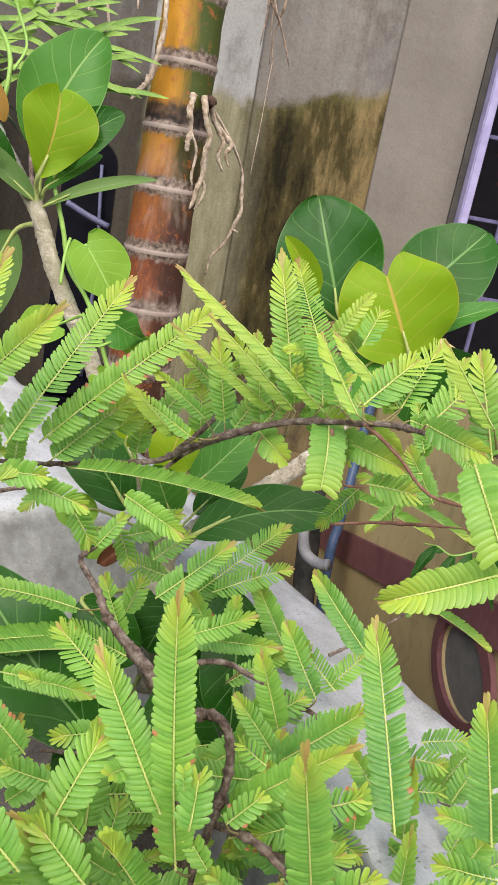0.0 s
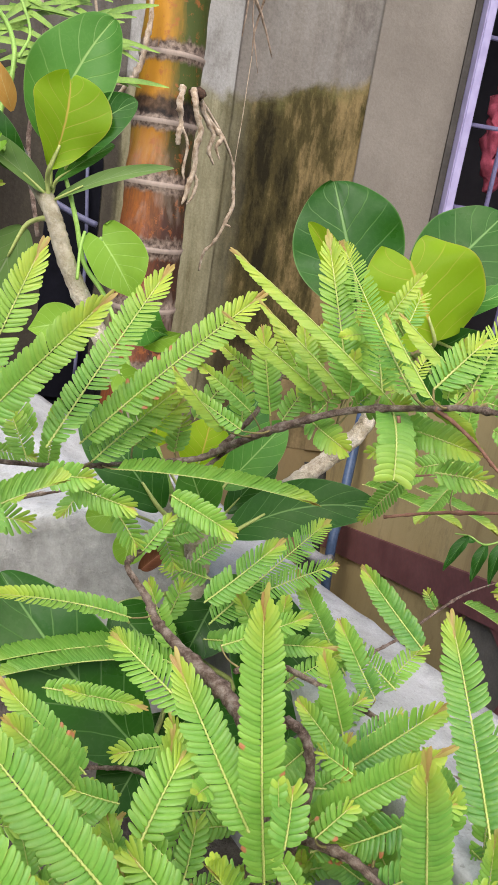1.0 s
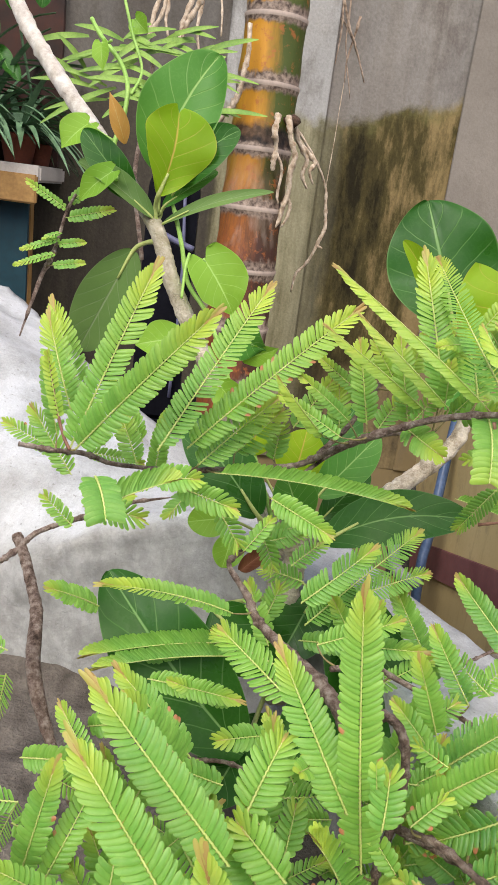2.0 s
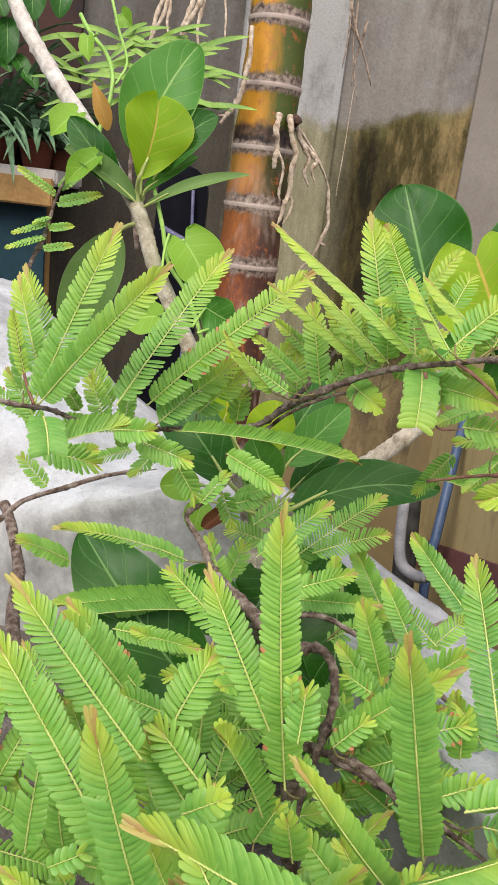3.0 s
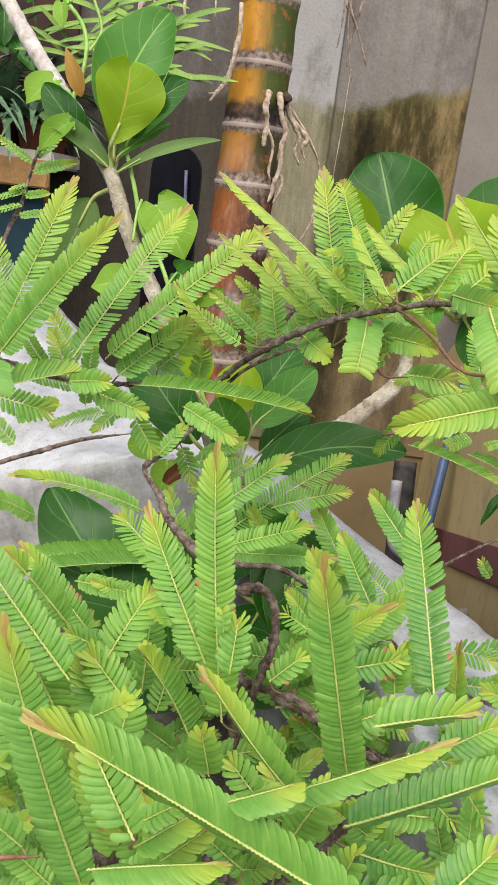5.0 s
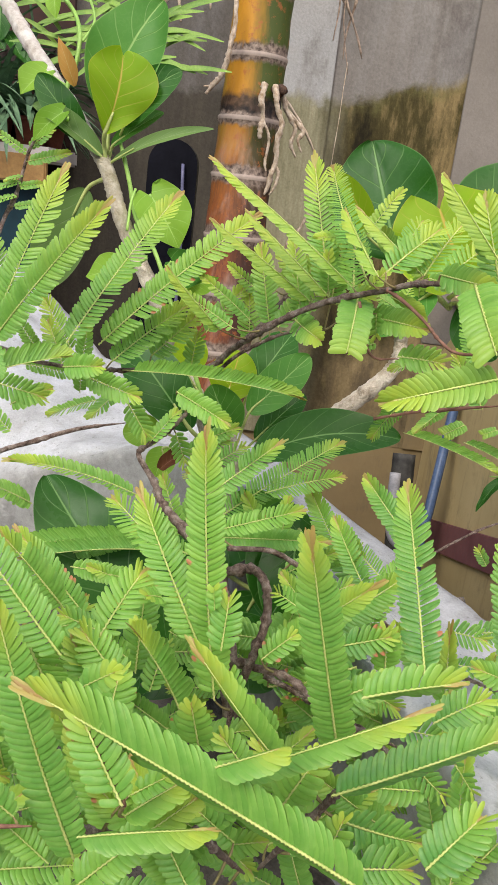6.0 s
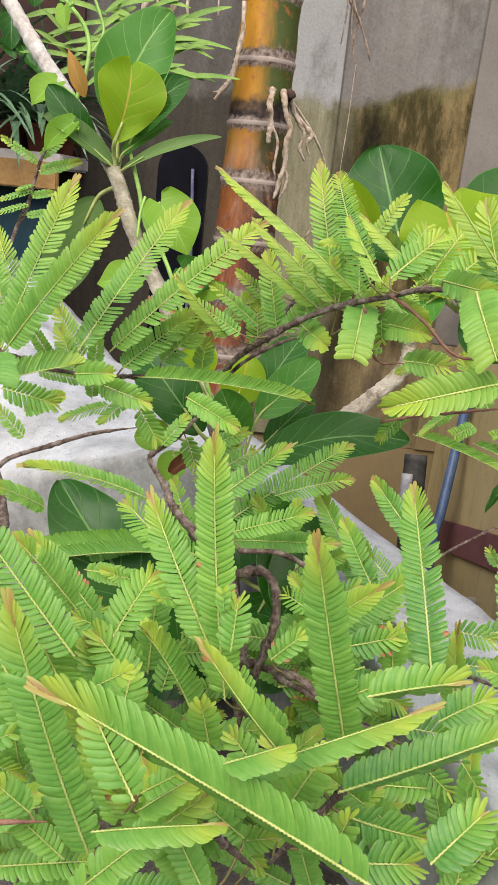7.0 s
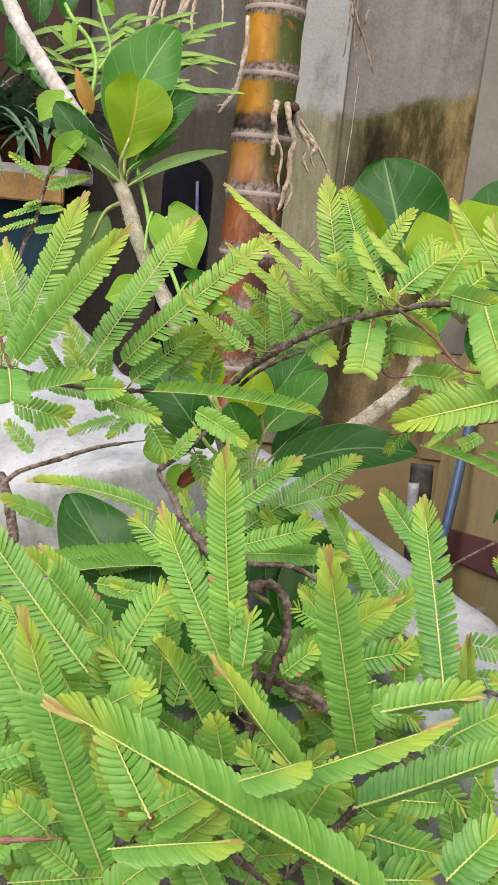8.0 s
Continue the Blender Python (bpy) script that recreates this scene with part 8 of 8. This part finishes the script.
frond(amla, (0.0824, 0.2899, 1.0560), (0.1324, 0.2971, 1.0925), 38, 0.0179, 0.016, red=0.008, fresh=0)
frond(amla, (0.0561, 0.2885, 1.0559), (-0.0068, 0.2719, 1.1080), -59, 0.0154, 0.063, red=0.008, fresh=0.2)
frond(amla, (-0.0317, 0.2946, 1.0200), (-0.0983, 0.3040, 1.0671), -45, 0.0158, 0.011, red=0.008, fresh=0.2)
frond(amla, (0.0118, 0.2984, 1.0194), (-0.0311, 0.3171, 1.0925), -51, 0.0176, 0.019, red=0.008, fresh=0.2)
frond(amla, (0.0489, 0.2589, 1.0473), (0.0102, 0.2759, 1.1115), -53, 0.0165, 0.006, red=0.008, fresh=0.2)
frond(amla, (0.0320, 0.3052, 1.0271), (0.0877, 0.3073, 1.0418), 40, 0.0162, 0.005, red=0.008, fresh=0)
frond(amla, (0.1687, 0.5610, 1.0699), (0.2062, 0.5833, 1.0986), 32, 0.0197, 0.054, red=0.008, fresh=0.2)
frond(amla, (0.0735, 0.5923, 1.0808), (0.0455, 0.5897, 1.1288), -84, 0.0172, 0.065, red=0.008, fresh=0.2)
frond(amla, (0.1177, 0.5887, 1.0707), (0.1530, 0.5631, 1.0965), 67, 0.0142, 0.017, red=0.008, fresh=0.1)
frond(amla, (0.0818, 0.5468, 1.0745), (0.1344, 0.5671, 1.0973), 43, 0.0158, 0.001, red=0.008, fresh=0.1)
frond(amla, (0.0816, 0.5809, 1.0782), (0.0838, 0.5819, 1.1345), -32, 0.0178, 0.015, red=0.008, fresh=0)
frond(amla, (0.2280, 0.8881, 1.1145), (0.3484, 0.8574, 1.0834), -32, 0.0220, 0.030, fold=62, lean=56, lap=0.47, pitch=0.0026, fresh=0.2)
frond(amla, (0.3180, 0.9443, 1.0953), (0.4284, 0.9156, 1.0537), -30, 0.0220, 0.030, fold=62, lean=56, lap=0.47, pitch=0.0026, fresh=0.2)
frond(amla, (0.3795, 0.9469, 1.1054), (0.4442, 0.9289, 1.0884), -29, 0.0220, 0.030, fold=62, lean=56, lap=0.47, pitch=0.0026, fresh=0.2)
frond(amla, (0.3074, 0.9139, 1.1263), (0.2763, 0.9128, 1.1063), -56, 0.0235, 0.030, lap=0.6, lean=82, blunt=True, fold=6, fresh=0.3)
frond(amla, (0.3458, 0.9067, 1.1262), (0.3240, 0.9072, 1.1158), -58, 0.0240, 0.030, lap=0.6, lean=82, blunt=True, fold=6, fresh=0.3)
frond(amla, (0.3785, 0.9291, 0.9304), (0.3626, 0.9403, 0.9539), -64, 0.0260, 0.030, fresh=0.3)
frond(amla, (0.3736, 0.8528, 0.9866), (0.4477, 0.8271, 0.9527), -36, 0.0220, 0.030, fold=62, lean=56, lap=0.47, pitch=0.0026, fresh=0.3)
frond(amla, (0.1735, 0.6205, 1.0177), (0.1271, 0.6269, 0.9825), -62, 0.0261, 0.030, lap=0.6, lean=82, blunt=True, fold=6, fresh=-0.5)
frond(amla, (0.1145, 0.5287, 1.0334), (0.1506, 0.5546, 1.0644), 36, 0.0220, 0.030, fresh=-0.5)
frond(amla, (0.1503, 0.5055, 1.0454), (0.1631, 0.5146, 1.0787), 33, 0.0210, 0.030, fresh=-0.5)
frond(amla, (-0.1126, 0.3295, 1.0524), (-0.0683, 0.3396, 1.0306), 49, 0.0150, 0.023, red=0.008, fresh=0.1)
frond(amla, (-0.1519, 0.4055, 1.0701), (-0.2180, 0.4143, 1.0582), -50, 0.0180, 0.010, red=0.008, fresh=0.2)
frond(amla, (-0.1503, 0.3859, 1.0743), (-0.1144, 0.3861, 1.0523), 51, 0.0160, 0.041, red=0.008, fresh=0.2)
frond(amla, (-0.0885, 0.3110, 1.0712), (-0.0834, 0.3289, 1.1456), 14, 0.0173, 0.068, red=0.008, fresh=0)
frond(amla, (-0.0894, 0.3495, 1.0489), (-0.1527, 0.3355, 1.0993), -56, 0.0162, 0.014, red=0.008, fresh=0)
frond(amla, (-0.1203, 0.3310, 1.0588), (-0.1871, 0.3517, 1.1119), -42, 0.0145, 0.014, red=0.008, fresh=0)
frond(amla, (-0.1251, 0.3418, 1.0592), (-0.1499, 0.3411, 1.0197), -64, 0.0203, 0.005, red=0.008, fresh=0.2)
frond(amla, (-0.1417, 0.3755, 1.0487), (-0.1260, 0.3828, 1.1247), 60, 0.0187, 0.049, red=0.008, fresh=0.1)
frond(amla, (-0.1279, 0.3704, 1.0503), (-0.1046, 0.4022, 1.1002), 28, 0.0170, 0.064, red=0.008, fresh=0)
frond(amla, (-0.1436, 0.4218, 1.0805), (-0.1116, 0.4299, 1.0548), 61, 0.0141, 0.032, red=0.008, fresh=0.2)
frond(amla, (-0.0106, 0.6473, 1.1414), (0.0281, 0.6539, 1.1537), 57, 0.0183, 0.031, red=0.008, fresh=0)
frond(amla, (0.0262, 0.6221, 1.1207), (-0.0136, 0.6397, 1.1223), -49, 0.0207, 0.059, red=0.008, fresh=0.2)
frond(amla, (0.0126, 0.6159, 1.1377), (0.0435, 0.6407, 1.1555), 39, 0.0185, 0.038, red=0.008, fresh=0.1)
frond(amla, (-0.0059, 0.6557, 1.1456), (0.0355, 0.6512, 1.1682), 63, 0.0166, 0.027, red=0.008, fresh=0.1)
frond(amla, (-0.1577, 0.5902, 1.1815), (-0.1163, 0.5699, 1.2059), 74, 0.0178, 0.039, red=0.008, fresh=0.1)
frond(amla, (0.2503, 0.5146, 1.0042), (0.2585, 0.5096, 1.0517), -35, 0.0134, 0.019, red=0.008, fresh=0.1)
frond(amla, (-0.0905, 0.3824, 0.9371), (-0.0555, 0.3626, 0.9677), 55, 0.0150, 0.069, red=0.008, fresh=0.3)
frond(amla, (-0.0983, 0.3876, 0.9125), (-0.1391, 0.3949, 0.9389), -60, 0.0150, 0.027, red=0.008, fresh=0.3)
frond(amla, (0.1562, 0.4512, 0.9751), (0.1364, 0.4727, 1.0031), -44, 0.0131, 0.058, red=0.008, fresh=0.1)
frond(amla, (-0.0811, 0.4622, 0.9724), (-0.0971, 0.4858, 1.0109), -27, 0.0131, 0.068, red=0.008, fresh=0.1)
frond(amla, (-0.1108, 0.3860, 0.9336), (-0.1230, 0.3929, 0.9789), -47, 0.0142, 0.027, red=0.008, fresh=0.1)
frond(amla, (-0.1298, 0.4188, 0.9224), (-0.0866, 0.4057, 0.9459), 49, 0.0136, 0.068, red=0.008, fresh=0.3)
frond(amla, (0.0971, 0.4698, 0.9808), (0.1071, 0.4687, 1.0292), 69, 0.0118, 0.035, red=0.008, fresh=0.1)
frond(amla, (0.0141, 0.3642, 0.9425), (0.0400, 0.3755, 0.9716), 14, 0.0164, 0.041, red=0.008, fresh=0.1)
frond(amla, (0.0056, 0.3848, 0.9507), (-0.0099, 0.3856, 0.9950), -77, 0.0133, 0.028, red=0.008, fresh=0.3)
frond(amla, (0.2392, 0.5309, 1.0120), (0.2758, 0.5378, 1.0285), 45, 0.0147, 0.035, red=0.008, fresh=0.1)
frond(amla, (0.0452, 0.4563, 0.9818), (0.0816, 0.4641, 1.0026), 42, 0.0107, 0.050, red=0.008, fresh=0.1)
frond(amla, (0.0933, 0.4500, 0.9775), (0.0899, 0.4451, 1.0253), -15, 0.0126, 0.067, red=0.008, fresh=0.2)
frond(amla, (0.2095, 0.4847, 0.9677), (0.1918, 0.4915, 1.0127), -76, 0.0120, 0.052, red=0.008, fresh=0.1)
frond(amla, (0.2331, 0.4519, 0.9953), (0.1967, 0.4393, 1.0280), -77, 0.0109, 0.055, red=0.008, fresh=0.3)
frond(amla, (-0.0506, 0.3456, 0.9453), (-0.0907, 0.3386, 0.9702), -42, 0.0142, 0.014, red=0.008, fresh=0.1)
frond(amla, (0.1774, 0.5066, 1.0190), (0.1824, 0.5152, 1.0658), 7, 0.0130, 0.035, red=0.008, fresh=0.1)
frond(amla, (-0.0091, 0.5512, 0.9822), (0.0316, 0.5616, 0.9820), 48, 0.0120, 0.040, red=0.008, fresh=0.2)
frond(amla, (0.1435, 0.4991, 0.9602), (0.1163, 0.5297, 0.9755), -42, 0.0137, 0.069, red=0.008, fresh=0.1)
frond(amla, (0.1098, 0.5190, 0.9758), (0.1469, 0.5069, 1.0033), 56, 0.0120, 0.019, red=0.008, fresh=0.1)
frond(amla, (-0.1228, 0.5748, 0.9336), (-0.1666, 0.5906, 0.9230), -50, 0.0116, 0.014, red=0.008, fresh=0.2)
frond(amla, (-0.0249, 0.5500, 1.0459), (-0.0784, 0.5500, 1.0622), -56, 0.0130, 0.030, fresh=0.2)
frond(amla, (-0.0537, 0.4500, 1.0761), (-0.1080, 0.4600, 1.1324), -57, 0.0200, 0.030, fresh=0.1, red=0.1)
frond(amla, (-0.0326, 0.4200, 1.0837), (-0.0670, 0.4200, 1.0953), -53, 0.0170, 0.030)
frond(amla, (-0.0021, 0.4300, 1.0682), (0.0445, 0.4400, 1.0670), 49, 0.0180, 0.030)
frond(amla, (0.0043, 0.3800, 1.0721), (0.0102, 0.4000, 1.0987), 6, 0.0170, 0.030)
frond(amla, (-0.0033, 0.4700, 1.0834), (-0.0412, 0.4600, 1.0823), -50, 0.0180, 0.050, fresh=0.2)
frond(amla, (-0.0709, 0.4600, 1.0611), (-0.0572, 0.4600, 1.0836), 66, 0.0180, 0.030)
frond(amla, (-0.0083, 0.4000, 1.0701), (-0.0080, 0.4200, 1.1369), -5, 0.0220, 0.030)
frond(amla, (-0.0617, 0.4400, 1.0460), (-0.0337, 0.4400, 1.0745), 58, 0.0170, 0.030)
frond(amla, (-0.0935, 0.5600, 1.0538), (-0.0174, 0.5400, 1.0563), 54, 0.0180, 0.030)
frond(amla, (-0.0305, 0.3600, 1.0709), (-0.0410, 0.3700, 1.1015), -39, 0.0220, 0.030, fresh=0.2)
frond(amla, (-0.1022, 0.6000, 1.0458), (-0.0439, 0.6000, 1.0701), 57, 0.0170, 0.030)
frond(amla, (0.1230, 0.4200, 1.0285), (0.0889, 0.4200, 1.0551), -63, 0.0180, 0.030, fresh=-0.5)
frond(amla, (0.1316, 0.4000, 1.0948), (0.0885, 0.4000, 1.0724), -48, 0.0220, 0.030, red=0.15, fresh=-0.5)
frond(amla, (0.0724, 0.3000, 1.0855), (0.0488, 0.3100, 1.1062), -50, 0.0170, 0.030)
frond(amla, (0.0906, 0.3100, 1.0700), (0.0697, 0.3200, 1.0977), -54, 0.0180, 0.030, fresh=0.2)
frond(amla, (0.0499, 0.2900, 1.0637), (0.0683, 0.2900, 1.0873), 48, 0.0160, 0.030)
frond(amla, (0.0644, 0.2800, 1.0649), (0.0405, 0.2800, 1.0851), -56, 0.0160, 0.030)
frond(amla, (0.1027, 0.2800, 1.0655), (0.0817, 0.2800, 1.0866), -63, 0.0160, 0.030, fresh=0.3)
frond(amla, (0.0119, 0.2700, 1.0944), (0.0342, 0.2700, 1.1122), 46, 0.0150, 0.030)
frond(amla, (0.2467, 0.4000, 1.0920), (0.2014, 0.4000, 1.1055), -58, 0.0180, 0.030, fresh=-0.5)
frond(amla, (0.2152, 0.3800, 1.0708), (0.2277, 0.3800, 1.1123), 52, 0.0190, 0.030, fresh=-0.5)
frond(amla, (0.2359, 0.3700, 1.0881), (0.1979, 0.3800, 1.0872), -51, 0.0180, 0.030, fresh=-0.5)
frond(amla, (0.1898, 0.4200, 1.0551), (0.2209, 0.4200, 1.0282), 71, 0.0170, 0.030, fresh=-0.5)
frond(amla, (0.0619, 0.3600, 1.0899), (0.0469, 0.3700, 1.1066), -48, 0.0150, 0.030, fresh=0.2, red=0.1)
frond(amla, (0.0845, 0.3600, 1.0694), (0.0619, 0.3600, 1.0899), -64, 0.0150, 0.030)
frond(amla, (-0.0075, 0.3600, 1.1067), (-0.0259, 0.3700, 1.1191), -45, 0.0170, 0.030, fresh=0.3)
frond(amla, (0.0278, 0.3200, 1.0880), (0.0390, 0.3200, 1.1149), 61, 0.0160, 0.030)
